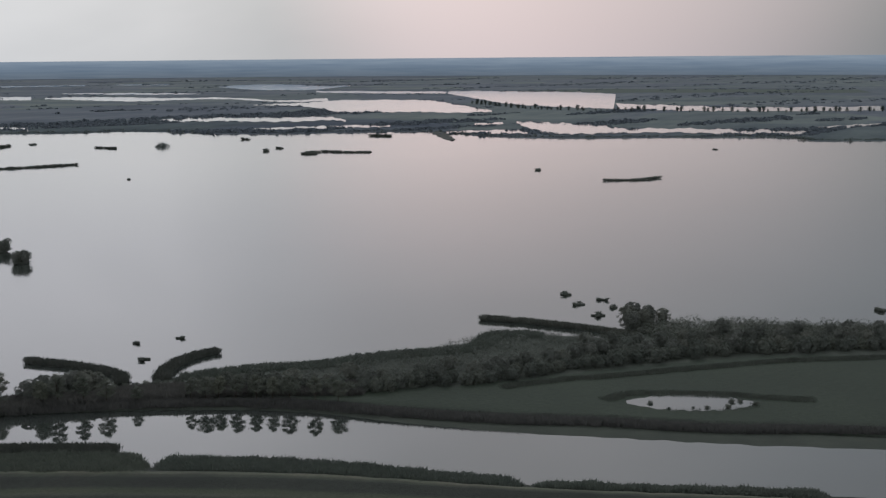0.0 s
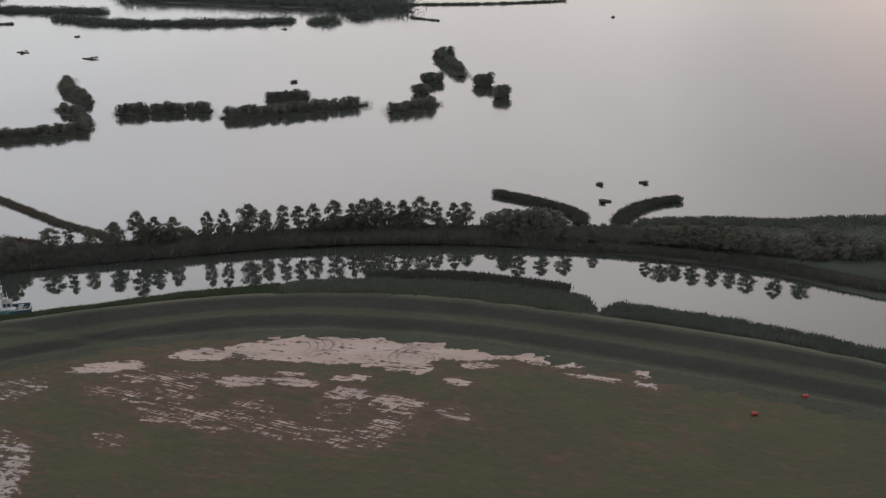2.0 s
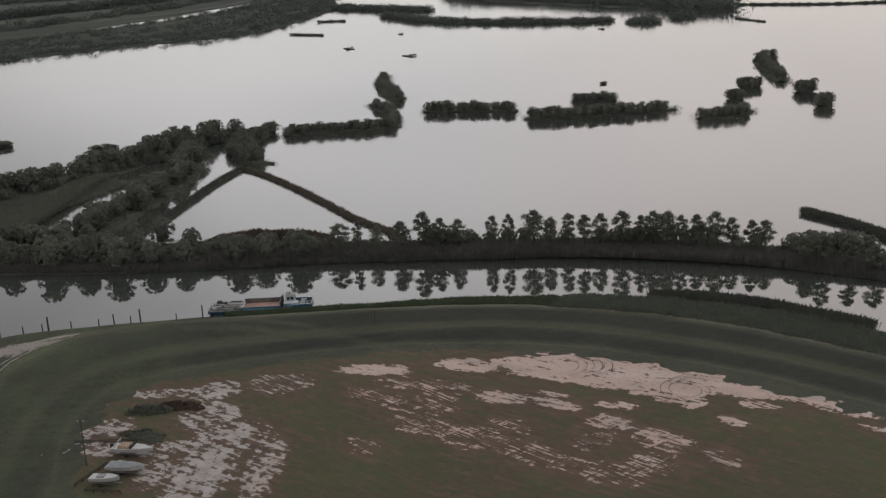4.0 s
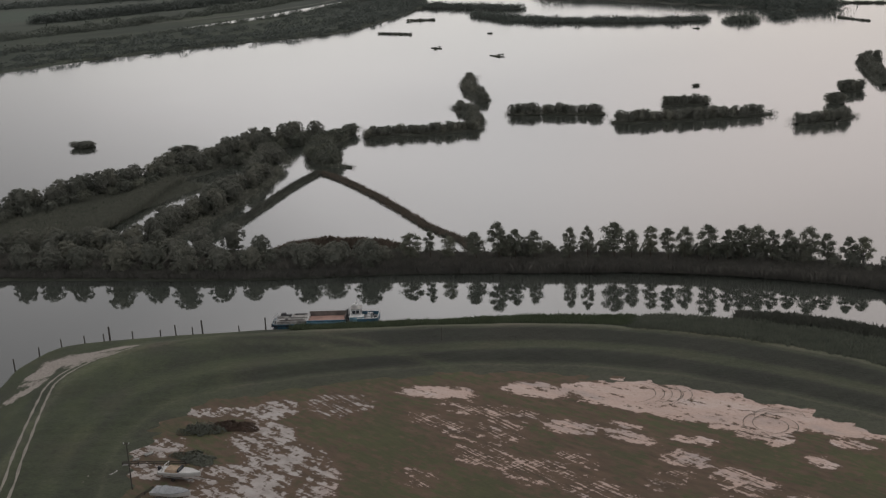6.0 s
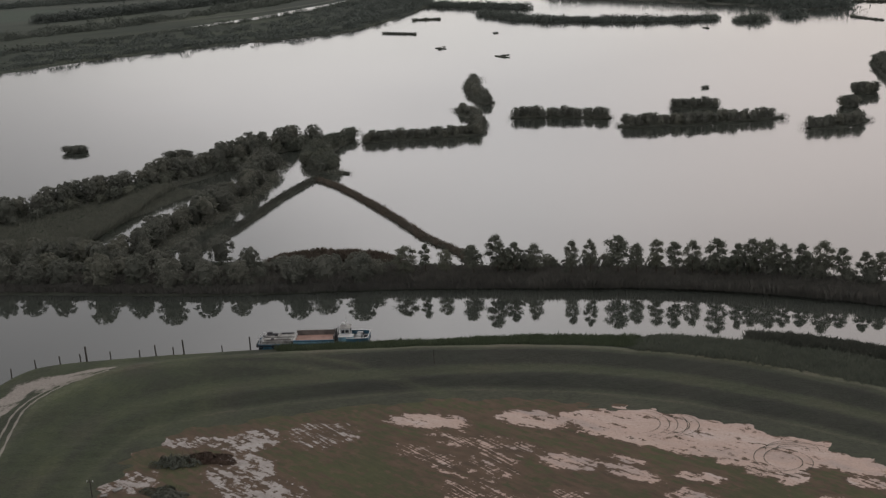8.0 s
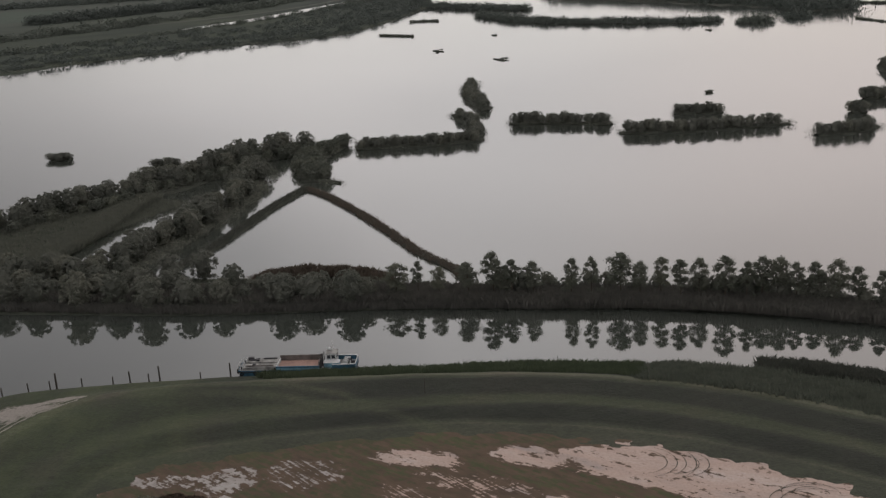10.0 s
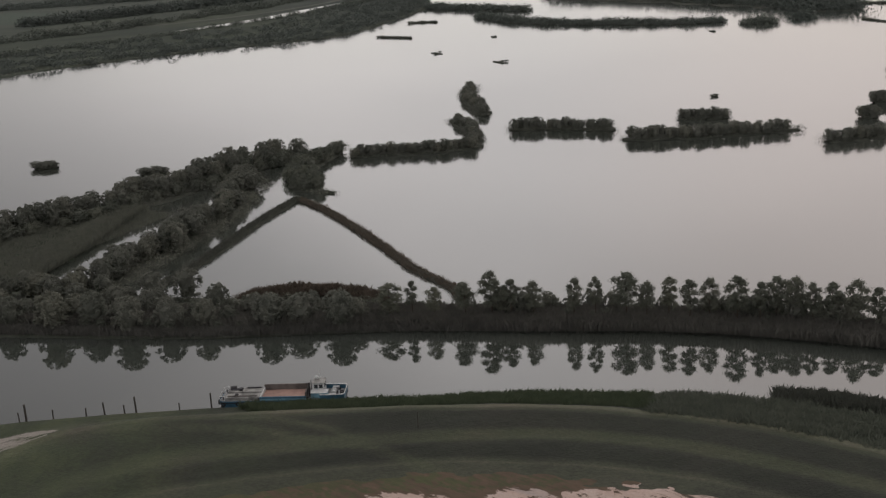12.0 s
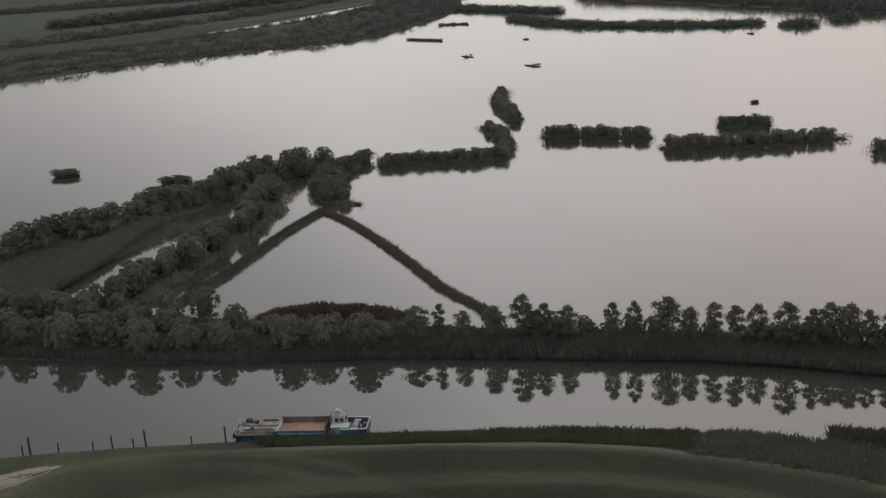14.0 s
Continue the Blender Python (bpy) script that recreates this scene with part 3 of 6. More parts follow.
verts_d = verts[band > 0.9]
ruts = curve_through([(-87, 120), (-95, 160), (-103, 182), (-109, 198), (-113.5, 212), (-112, 222), (-106, 231)], 10)
rut_side = np.gradient(ruts, axis=0)
rut_side = np.stack([-rut_side[:, 1], rut_side[:, 0]], 1) / np.linalg.norm(rut_side, axis=1, keepdims=True)
for off in (-0.9, 0.9):
    k = np.arange(len(ruts))
    a, b = (ruts + rut_side * (off + s * (0.22 + 0.08 * np.sin(1.7 * k + off)))[:, None] for s in (-1, 1))
    top = dyke_height((a + b) / 2) + 0.07
    n = len(ruts)
    setting("ground_wheel_track", np.vstack([np.c_[a, top], np.c_[b, top]]), [(i, n + i, n + i + 1, i + 1) for i in range(n - 1)], TRACK, "pale sandy wheel track along the bank", "track")

# ---- the field behind the dyke ----
rim = np.vstack([curve_through(shifted(FOOT, inner, 0.12), 12), [(330, -600), (-330, -600), (-90, 0)]])
xs = np.unique(np.r_[np.linspace(-330, -110, 12), np.arange(-110, 135, 0.7), np.linspace(136, 330, 30)])
ys = np.unique(np.r_[np.linspace(-600, 120, 40), np.arange(121, 236, 0.7)])
gx, gy = np.meshgrid(xs, ys)
keep = inside(gx, gy, rim)
cell = keep[:-1, :-1] & keep[1:, :-1] & keep[:-1, 1:] & keep[1:, 1:]
number = np.full(gx.shape, -1)
used = np.zeros(gx.shape, bool)
for a in (slice(None, -1), slice(1, None)):
    for b in (slice(None, -1), slice(1, None)):
        used[a, b] |= cell
number[used] = np.arange(used.sum())
fx, fy = gx[used], gy[used]
r, c = np.nonzero(cell)
faces = np.stack([number[r, c], number[r, c + 1], number[r + 1, c + 1], number[r + 1, c]], 1)
fz = 0.95 + 0.05 * rough2(fx, fy, 0.2) + 0.03 * rough2(fx, fy, 0.9, 5.0)
field = setting("ground_field", np.stack([fx, fy, fz], 1), faces, FIELD, "rough green field with wet pinkish mud streaks", "field")

# bare mud: a long pan under the dyke, then scattered patches further in, and the boat yard's churned ground
fringe = np.zeros(len(fx))


def patches(rows):
    """The strongest of a set of oval patches (x, y, half length, half width, turn); each leaves a fringe of trodden soil round it."""
    for x, y, a, b, turn in rows:
        np.maximum(fringe, np.clip(1.5 * blob(fx, fy, x, y, 1.5 * a + 2.5, 1.5 * b + 2.5, turn), 0, 1), out=fringe)
    return np.maximum.reduce([blob(fx, fy, x, y, 1.02 * a, 1.02 * b, turn) ** 0.72 for x, y, a, b, turn in rows])


PAN = np.array([(-12.5, 222.9), (-6, 225.4), (1, 226), (8, 224.4), (16, 222), (24, 217.6), (30.5, 214.6), (36.5, 211.3), (45, 207.2), (54.5, 201.4), (63, 195.1), (70, 190.7), (77, 186.1), (90, 175),
                (88, 174), (76.4, 184), (69.5, 185.6), (65.4, 188.5), (62.5, 192.4), (54, 196.4), (45.5, 202.6), (35.5, 203.9), (29, 205.5), (26, 204.5), (26.4, 198.8), (22, 199.7), (17, 203.9), (10.8, 207.2), (3, 210.7), (-6, 213.2), (-10.4, 216)])
wx = fx + 1.1 * rough2(fx, fy, 0.55, 2.0) + 0.8 * rough2(fx, fy, 1.7, 6.0)
wy = fy + 0.6 * rough2(fx, fy, 0.7, 3.0) + 0.45 * rough2(fx, fy, 1.9, 8.0)
wide = sum(inside(wx + 0.9 * math.cos(k), wy + 0.6 * math.sin(k), PAN) for k in range(7)) / 7.0
pan = np.maximum(0.6 * wide, patches([(-18.1, 219, 7.6, 4.0, -0.28), (-10, 221, 5, 2.2, -0.1), (-37, 216.7, 8.5, 3.4, -0.06)]))
patches([(4, 218, 22, 7, -0.2), (30, 208, 22, 6, -0.35), (60, 194, 20, 4, -0.6)])
small = patches([(-10.4, 203.7, 6.2, 3.0, -0.17), (-0.8, 200.8, 6.6, 2.3, -0.51), (-0.7, 205.2, 4, 1.5, -0.43), (10.3, 200.4, 4.4, 2.0, -0.2), (8.9, 193.3, 5.4, 3.4, -0.45), (18, 187.8, 6.4, 2.6, -0.55),
                 (30.2, 194.1, 3.8, 1.8, -0.86), (35.5, 201, 4.2, 2.0, -0.3), (48.1, 200.1, 6.4, 2.2, -0.66), (56.1, 190.3, 6.4, 1.4, -0.55), (64.8, 184.8, 4.2, 1.6, -0.71), (107, 138, 3, 4, 0.1)])
rows = patches([(-54.1, 209.6, 7, 6.4, -0.26), (-25.2, 209.1, 12, 4, -0.30), (-22.5, 201.5, 6.5, 4, -0.65), (-24, 192, 7.5, 5, -0.6), (-15, 187.3, 7.5, 5, -0.6), (17.5, 186.6, 6.5, 4.2, -0.71), (14.6, 177.4, 7, 4.4, 0.7),
                (-5, 181.7, 8, 4.6, -0.6), (6.4, 174.9, 9.5, 3.8, -0.54), (6.5, 186.4, 5, 3.4, 0.75), (26.6, 180.2, 4, 3, -0.8), (-33.5, 182.8, 5, 3.5, -0.6), (-33, 203, 10, 3.4, -0.6), (-8, 192, 6, 2.6, -0.6)])
# the yard: churned sand round the boats, and a broad bright lane with wheel ruts
churn = patches([(-66, 206, 6, 5, 0.3), (-76, 204.5, 8, 2.6, 0.1), (-64, 195, 6.5, 7.5, 0.2), (-57.5, 186, 8, 9, 0.1), (-58.5, 172, 6.5, 19, 0.05), (-81.5, 189.5, 6, 4.5, 0.3), (-84, 181, 5.5, 5, 0.5), (-78.5, 180.5, 5, 3, 0.1),
                 (-68, 181, 6, 3.4, 0.3), (-48.5, 175, 4, 14, 0.05), (-87, 199.5, 5.5, 1.6, 0.8), (-66.5, 173, 4, 7, 0.0)])
lane = np.clip((fx + 71) / 5, 0, 1) * np.clip((-42 - fx) / 12, 0, 1) * np.clip((200 - fy) / 16, 0, 1)
ruts = 0.5 + 0.5 * np.sin((fx + 0.06 * (fy - 170)) * 2.4 + 0.6 * rough2(fx, fy, 0.35, 4.0))
churn = churn * (1 - 0.62 * ruts * lane * np.clip((fx + 60) / 8, 0, 1))
shake = 0.88 + 0.12 * rough2(fx, fy, 0.5, 1.0)
bare = np.maximum.reduce([np.minimum(1.62 * pan, 0.87), np.minimum(1.5 * small, 0.66), np.minimum(1.05 * rows, 0.36), np.minimum(1.2 * churn, 0.54), (0.86 - 0.2 * ruts) * np.clip(2.4 * blob(fx, fy, -58.5, 169, 5.5, 21, -0.03), 0, 1)]) * shake
sheen = 0.52 * fringe + 0.22 * blob(fx, fy, 5, 195, 95, 46, -0.35) ** 0.5 + 0.16 * rough2(fx, fy, 0.09, 9.0)
rim_line = curve_through(shifted(FOOT, inner, 0.25), 6)
sheen = np.maximum(sheen, 0.75 * near_line(fx, fy, rim_line[(rim_line[:, 0] > -40) & (rim_line[:, 0] < 90)], 4.0) ** 0.5 * np.interp(fx, [-42, -30, 60, 90], [0.2, 1, 0.9, 0.4]))
give(field.data, "brown", np.clip(sheen, 0, 1))
give(field.data, "ploughed", np.clip(np.maximum(1.6 * rows, small) - 0.3 * pan, 0, 1))
give(field.data, "bare", bare)

# ---- the far bank: river side and lake side ----
RIVER = [(-330, 270), (-230, 277), (-148, 281), (-102, 283), (-59, 290), (-22, 293), (0, 294.5), (22, 292.5), (45, 286.5), (70, 275), (96, 258.5), (115, 242),
         (130, 221), (147, 200), (166, 181), (186, 161), (210, 140), (300, 60), (400, -30)]
LAKE = [(-340, 300), (-240, 312), (-165, 314), (-108, 311), (-66, 309), (-26, 305), (2, 304.5), (30, 301), (56, 296.5), (84, 294), (118, 291), (140, 284),
        (162, 283), (190, 277), (208, 288), (236, 262), (284, 250), (370, 180), (460, 90)]


def bank(name, river, lake, mat, top, label, category, steps=10):
    spines = [z3(river, -0.5), z3(shifted(river, lake, 0.06), 0.45), z3(shifted(river, lake, 0.3), top), z3(shifted(river, lake, 0.7), top),
              z3(shifted(river, lake, 0.94), 0.4), z3(lake, -0.5)]
    verts, faces, _, band = loft(spines, steps, 4)
    jag = (band < 0.2) | (band > 4.8)
    verts[:, 0] += 0.9 * rough2(verts[:, 0], verts[:, 1], 0.3, 1.0) * jag
    verts[:, 1] += 0.9 * rough2(verts[:, 0], verts[:, 1], 0.3, 4.0) * jag
    verts[:, 2] += 0.12 * rough2(verts[:, 0], verts[:, 1], 0.4, 7.0)
    return setting(name, verts, faces, mat, label, category)


bank("ground_far_bank", RIVER, LAKE, UNDERGROWTH, 1.0, "overgrown strip of land between river and lake", "river bank")
MEADOW_A = [(118, 252), (136, 232), (154, 212), (172, 194), (192, 172), (216, 150), (262, 108)]
MEADOW_B = [(130, 254), (157, 241), (183, 235), (211, 230), (238, 223), (266, 212), (330, 165)]
spines = [z3(MEADOW_A, 0.7), z3(shifted(MEADOW_A, MEADOW_B, 0.1), 1.12), z3(shifted(MEADOW_A, MEADOW_B, 0.9), 1.12), z3(MEADOW_B, 0.7)]
verts, faces, _, _ = loft(spines, 8, 5)
setting("ground_meadow", verts, faces, MARSH, "flat green marsh meadow beside the river", "meadow")


def strip(name, line, half, mat, top, label, category, steps=6):
    """A low strip of land with sloping sides along a line; half: its half width, one number or one for each control point."""
    pts = curve_through(line, steps)
    halves = np.interp(np.linspace(0, 1, len(pts)), np.linspace(0, 1, len(np.atleast_1d(half))), np.atleast_1d(half))
    ahead = np.gradient(pts, axis=0)
    ahead /= np.linalg.norm(ahead, axis=1, keepdims=True) + 1e-9
    side = np.stack([-ahead[:, 1], ahead[:, 0]], 1)
    taper = np.minimum(1, np.sqrt(np.minimum(np.arange(len(pts)) + 0.35, len(pts) - np.arange(len(pts)) - 0.65) / 2.0))
    verts, k = [], 0
    for u, z in ((-1, -0.5), (-0.85, 0.3), (-0.4, top), (0.4, top), (0.85, 0.3), (1, -0.5)):
        w = halves * taper * u * (1 + 0.14 * np.sin(np.arange(len(pts)) * 1.9 + u * 3) + 0.08 * np.sin(np.arange(len(pts)) * 4.3 + u))
        verts.append(np.c_[pts + side * w[:, None], np.full(len(pts), z)])
    n = len(pts)
    faces = [(r * n + i, r * n + i + 1, (r + 1) * n + i + 1, (r + 1) * n + i) for r in range(5) for i in range(n - 1)]
    return setting(name, np.vstack(verts), faces, mat, label, category)


# ---- the wooded corner at the west: hedge bank, marsh, tree row, spit, and the two thin dams ----
HEDGE_BANK = [(-330, 240), (-262, 270), (-226, 314), (-204, 346), (-188, 373), (-171, 400), (-159, 430), (-150, 454), (-138, 470)]
MARSH_BED = [(-205, 296), (-189, 322), (-179, 346), (-173, 368), (-167, 390)]
TREE_ROW = [(-146, 306), (-139, 330), (-136, 355), (-135.5, 382), (-137.5, 408), (-143, 429)]
SPIT = [(-107, 413), (-118, 419), (-124, 432), (-129, 448), (-128, 462), (-124, 478)]
DAM_WEST = [(-125, 318), (-122.6, 334), (-121.6, 348), (-121, 360), (-120.6, 372), (-119.6, 386), (-117, 405.5)]
DAM_EAST = [(-117, 405.5), (-106, 394.5), (-95, 381), (-84, 366), (-74, 351.5), (-64.5, 337), (-57, 328), (-50.5, 321), (-46, 312)]
strip("ground_hedge_bank", HEDGE_BANK, [14, 14, 13, 10, 9, 9, 9, 8, 6], BANK, 0.9, "earth bank under a thick willow hedge", "bank")
strip("ground_marsh", MARSH_BED, [45, 29, 20, 12, 5], MARSH, 0.6, "flat green reed marsh", "marsh")
strip("ground_tree_row", TREE_ROW, [11, 6.5, 5.5, 5, 4.5, 3.5], BANK, 0.8, "narrow bank under a row of willows", "bank")
strip("ground_spit", SPIT, [0.5, 4.5, 5.5, 6.5, 5, 3], BANK, 0.7, "small overgrown spit in the lake", "spit")
strip("ground_dam_west", DAM_WEST, 2.0, BANK, 0.7, "thin overgrown earth dam", "dam")
strip("ground_dam_east", DAM_EAST, 1.4, BANK, 0.7, "thin overgrown earth dam", "dam")
JETTY_A = [(68, 336), (75, 327), (82, 316), (86, 304), (84, 297)]
JETTY_B = [(120, 314), (113, 313), (105, 308), (98, 300), (94, 292)]
JETTY_C = [(213, 304), (220, 295), (228, 282), (234, 270), (240, 256)]
for line, w in ((JETTY_A, 1.8), (JETTY_B, 2.2), (JETTY_C, 1.8)):
    strip("ground_spit", line, w, BANK, 0.6, "narrow reed-grown spit reaching into the lake", "spit")

# ---- islets in the lake: line, half widths, height of their scrub ----
ISLETS = [
    ([(-117, 468), (-102, 473), (-84, 477), (-70, 484)], 3.4, 4.0), ([(-74, 486), (-78, 510), (-92, 539)], 3.8, 3.8), ([(-79, 548), (-86, 568), (-95, 592), (-99, 625)], 3.7, 4.2),
    ([(-64.5, 516), (-42, 516), (-22, 512)], 2.8, 4.4), ([(-18.3, 493), (10, 497), (46.3, 507.7)], 3.6, 4.6), ([(2, 534), (11, 533), (22, 535)], 3.2, 4.2),
    ([(54, 485), (65, 490), (77, 501)], 4.6, 4.3), ([(72, 531), (78, 531)], 3.8, 4.6), ([(81, 563), (90, 564)], 3.8, 4.8),
    ([(114, 666), (104, 655), (104, 620), (102.5, 578)], 4.2, 4.6), ([(104, 547), (111, 546)], 4.2, 5.6), ([(106, 510), (112, 511)], 4.2, 5.6),
    ([(-189, 442), (-184, 444), (-179, 444)], 3.0, 2.7), ([(-237, 453), (-229, 455)], 2.8, 2.4),
    ([(-155, 985), (-112, 930), (-60, 904), (-4, 890), (30, 892)], 7.0, 8.0), ([(-221, 1086), (-170, 1052), (-124, 1026)], 7.0, 9.0),
    ([(44, 874), (53, 877), (62, 880)], 6.0, 10.0), ([(80, 892), (84, 905)], 6.0, 10.0),
    ([(86, 985), (102, 948), (126, 962)], [13, 15, 13], 14.0),
    ([(118, 968), (80, 1000), (30, 1050), (-40, 1110), (-110, 1170)], [14, 30, 34, 32, 20], 14.0),
    ([(290, 1220), (297, 1222)], 4.0, 4.0), ([(390, 1112), (396, 1118)], 4.5, 7.0),
]
for line, w, _ in ISLETS:
    strip("ground_islet", line, w, BANK, 0.6, "low muddy islet overgrown with scrub", "islet", 6)
LOW = [
    ([(136, 989), (200, 968), (266, 968)], 2.2), ([(187, 1179), (230, 1190), (269, 1216)], 3.0), ([(120, 881), (128, 866), (137, 850)], 1.5),
    ([(-208, 863), (-195, 857), (-181, 851)], 1.6), ([(-206, 953), (-195, 956), (-184, 955)], 2.0), ([(-149, 766), (-141, 760)], 1.5), ([(-103, 720), (-95, 712)], 1.8),
    ([(335, 1140), (348, 1118)], 2.2), ([(542, 613), (560, 603), (575, 601), (586, 604)], 2.0), ([(495, 961), (512, 938), (530, 928)], 2.2),
    ([(453, 1002), (456, 996)], 3.0), ([(478, 1026), (482, 1018)], 2.5), ([(548, 702), (551, 699)], 2.0), ([(502, 1160), (506, 1150)], 3.0), ([(640, 1120), (655, 1100)], 3.0),
    ([(468, 950), (478, 940)], 2.5), ([(480, 965), (490, 955)], 2.0), ([(16, 586), (19, 586)], 1.5), ([(-124, 844), (-120, 842)], 1.0), ([(262, 321), (265, 318)], 1.6),
    ([(254, 304), (258, 302)], 1.2), ([(267, 306), (270, 303)], 1.2), ([(262, 293), (264, 291)], 1.3), ([(248, 287), (252, 284)], 1.5), ([(97, 320), (100, 318)], 1.3),
    ([(102, 340), (104, 339)], 0.9), ([(116, 339), (118, 337)], 0.8), ([(20, 838), (24, 835)], 1.0), ([(336, 236), (339, 233)], 1.3), ([(262, 827), (264, 825)], 1.2), ([(805, 759), (809, 755)], 1.5),
]
for line, w in LOW:
    strip("ground_islet", line, w, BANK, 0.5, "tiny low islet of mud and reeds", "islet", 4)

# ---- mainland beyond the lake ----
SHORE = [(-4700, 300), (-900, 420), (-600, 540), (-480, 625), (-421, 697), (-388, 747), (-358, 778), (-322, 815), (-280, 843), (-243, 880), (-226, 975), (-222, 1090), (-240, 1230), (-160, 1420),
         (60, 1480), (305, 1416), (373, 1378), (450, 1365), (530, 1245), (612, 1200), (700, 1160), (735, 1110), (748, 1010), (790, 955), (892, 890), (985, 815), (968, 768), (1023, 725),
         (1200, 600), (1500, 300), (2200, -300), (4000, -2600)]
strip("ground_spit", [(672, 1003), (700, 1060), (735, 1130)], [5, 8, 10], BANK, 0.8, "long dark earth mole reaching into the lake", "spit")
line = curve_through(SHORE, 6)
line = line + np.stack([6 * rough2(line[:, 0], line[:, 1], 0.03), 6 * rough2(line[:, 0], line[:, 1], 0.03, 4)], 1) * np.clip(np.linalg.norm(line, axis=1) / 2000, 0.15, 1)[:, None]
# seen from the origin, the land begins at the outermost crossing of the shore with each bearing
bearings = np.linspace(math.atan2(line[-1][1], line[-1][0]) + 0.002, math.atan2(line[0][1], line[0][0]) - 0.002, 1100)
start = np.zeros(len(bearings))
for (ax, ay), (bx, by) in zip(line[:-1], line[1:]):
    dx, dy = np.cos(bearings), np.sin(bearings)
    det = dx * (ay - by) - dy * (ax - bx)
    det = np.where(np.abs(det) < 1e-9, 1e-9, det)
    dist = (ax * (ay - by) - ay * (ax - bx)) / det
    u = (dx * ay - dy * ax) / det
    start = np.where((u >= -1e-6) & (u <= 1 + 1e-6) & (dist > 0), np.maximum(start, dist), start)
start = np.where(start < 100, 4000, np.minimum(start, 4800))
rings = [(start - 0.5, -0.5), (start + 0.5, 0.5)] + [(start * (1 - k) + 4880 * k, 0.5) for k in (0.1, 0.3, 0.6, 1.0)]
verts = np.vstack([np.stack([r * np.cos(bearings), r * np.sin(bearings), np.full(len(bearings), z)], 1) for r, z in rings])
n = len(bearings)
faces = [(k * n + i, (k + 1) * n + i, (k + 1) * n + i + 1, k * n + i + 1) for k in range(len(rings) - 1) for i in range(n - 1)]
setting("ground_mainland", verts, faces, DELTA, "flat delta land with marsh and crop parcels, distance haze in its colours", "land")


def on_mainland(x, y):
    return np.hypot(x, y) > np.interp(np.arctan2(y, x), bearings, start) + 6


def sheet(name, line, half, mat, z, label, category, wobble=0.25):
    """A flat ribbon lying on the land: a pool, a canal, a parcel."""
    pts = curve_through(line, 8 if wobble < 0.2 else 26)
    halves = np.interp(np.linspace(0, 1, len(pts)), np.linspace(0, 1, len(half)), half)
    ahead = np.gradient(pts, axis=0)
    ahead /= np.linalg.norm(ahead, axis=1, keepdims=True) + 1e-9
    side = np.stack([-ahead[:, 1], ahead[:, 0]], 1)
    k = np.arange(len(pts))
    q = 1.0 if wobble < 0.2 else 0.37
    jag = wobble * 0.4 * (wobble >= 0.2)
    a = pts + side * (halves * (1 + wobble * np.sin(1.3 * q * k + line[0][0]) + wobble * 0.6 * np.sin(3.1 * q * k + 1) + jag * np.sin(2.3 * k)))[:, None]
    b = pts - side * (halves * (1 + wobble * np.sin(1.7 * q * k + 2 + line[0][1]) + wobble * 0.6 * np.sin(2.7 * q * k) + jag * np.sin(2.1 * k + 1)))[:, None]
    n = len(pts)
    return setting(name, np.c_[np.vstack([a, b]), np.full(2 * n, z)], [(i, i + 1, n + i + 1, n + i) for i in range(n - 1)], mat, label, category)


def lagoon(near, far, z):
    """Still water between a near and a far shoreline, both uneven."""
    a, b = curve_through(near, 14), curve_through(far, 14)
    wide = np.linalg.norm(b - a, axis=1)
    k = np.arange(len(a))
    out = (b - a) / (wide[:, None] + 1e-9)
    ja = np.minimum(0.16 * wide, 9) * (np.sin(0.9 * k + near[0][0]) + 0.7 * np.sin(2.3 * k))
    jb = np.minimum(0.16 * wide, 14) * (np.sin(0.7 * k + near[0][1]) + 0.7 * np.sin(1.9 * k + 1))
    a, b = a - out * ja[:, None], b + out * jb[:, None]
    n = len(a)
    setting("water", np.c_[np.vstack([a, b]), np.full(2 * n, z)], [(i, i + 1, n + i + 1, n + i) for i in range(n - 1)], WATER, "long shallow lagoon among the marshes", "water")
    return a, b


LAGOONS = [
    ([(1295, 3126), (1258, 2803), (1314, 2717), (1392, 2709), (1616, 2932)], [(1331, 3212), (1491, 3318), (1569, 3240), (1573, 3058), (1662, 3013)]),
    ([(1286, 2504), (1388, 2302), (1476, 2221)], [(1348, 2623), (1474, 2444), (1567, 2358)]),
    ([(1480, 2224), (1341, 1895), (1256, 1687), (1249, 1516), (1266, 1449), (1272, 1420)], [(1570, 2350), (1653, 2336), (1678, 2253), (1752, 2128), (1758, 2014), (1737, 1932)]),
    ([(1276, 1408), (1310, 1311), (1364, 1243), (1430, 1188), (1549, 1112)], [(1404, 1561), (1439, 1440), (1464, 1334), (1534, 1275), (1679, 1207)]),
]
LAGOONS += [
    ([(552, 2510), (604, 2465)], [(600, 2722), (656, 2672)]),
    ([(644, 2509), (692, 2388), (755, 2258), (829, 2268), (943, 2246), (970, 2035), (1064, 2025)], [(662, 2578), (751, 2587), (828, 2474), (874, 2390), (981, 2337), (1007, 2112), (1134, 2158)]),
    ([(766, 2820), (890, 2654), (1028, 2580)], [(778, 2862), (931, 2776), (1043, 2619)]), ([(779, 3511), (914, 3539), (1025, 3514)], [(824, 3712), (950, 3675), (1066, 3652)]), ([(1129, 3542), (1255, 3417)], [(1163, 3648), (1292, 3518)]),
    ([(864, 1931), (909, 1862), (900, 1757), (865, 1611), (934, 1553), (976, 1519), (994, 1481), (1056, 1463)], [(874, 1953), (964, 1972), (1021, 1991), (1094, 2035), (1195, 1984), (1232, 1915), (1178, 1755), (1083, 1500)]),
]
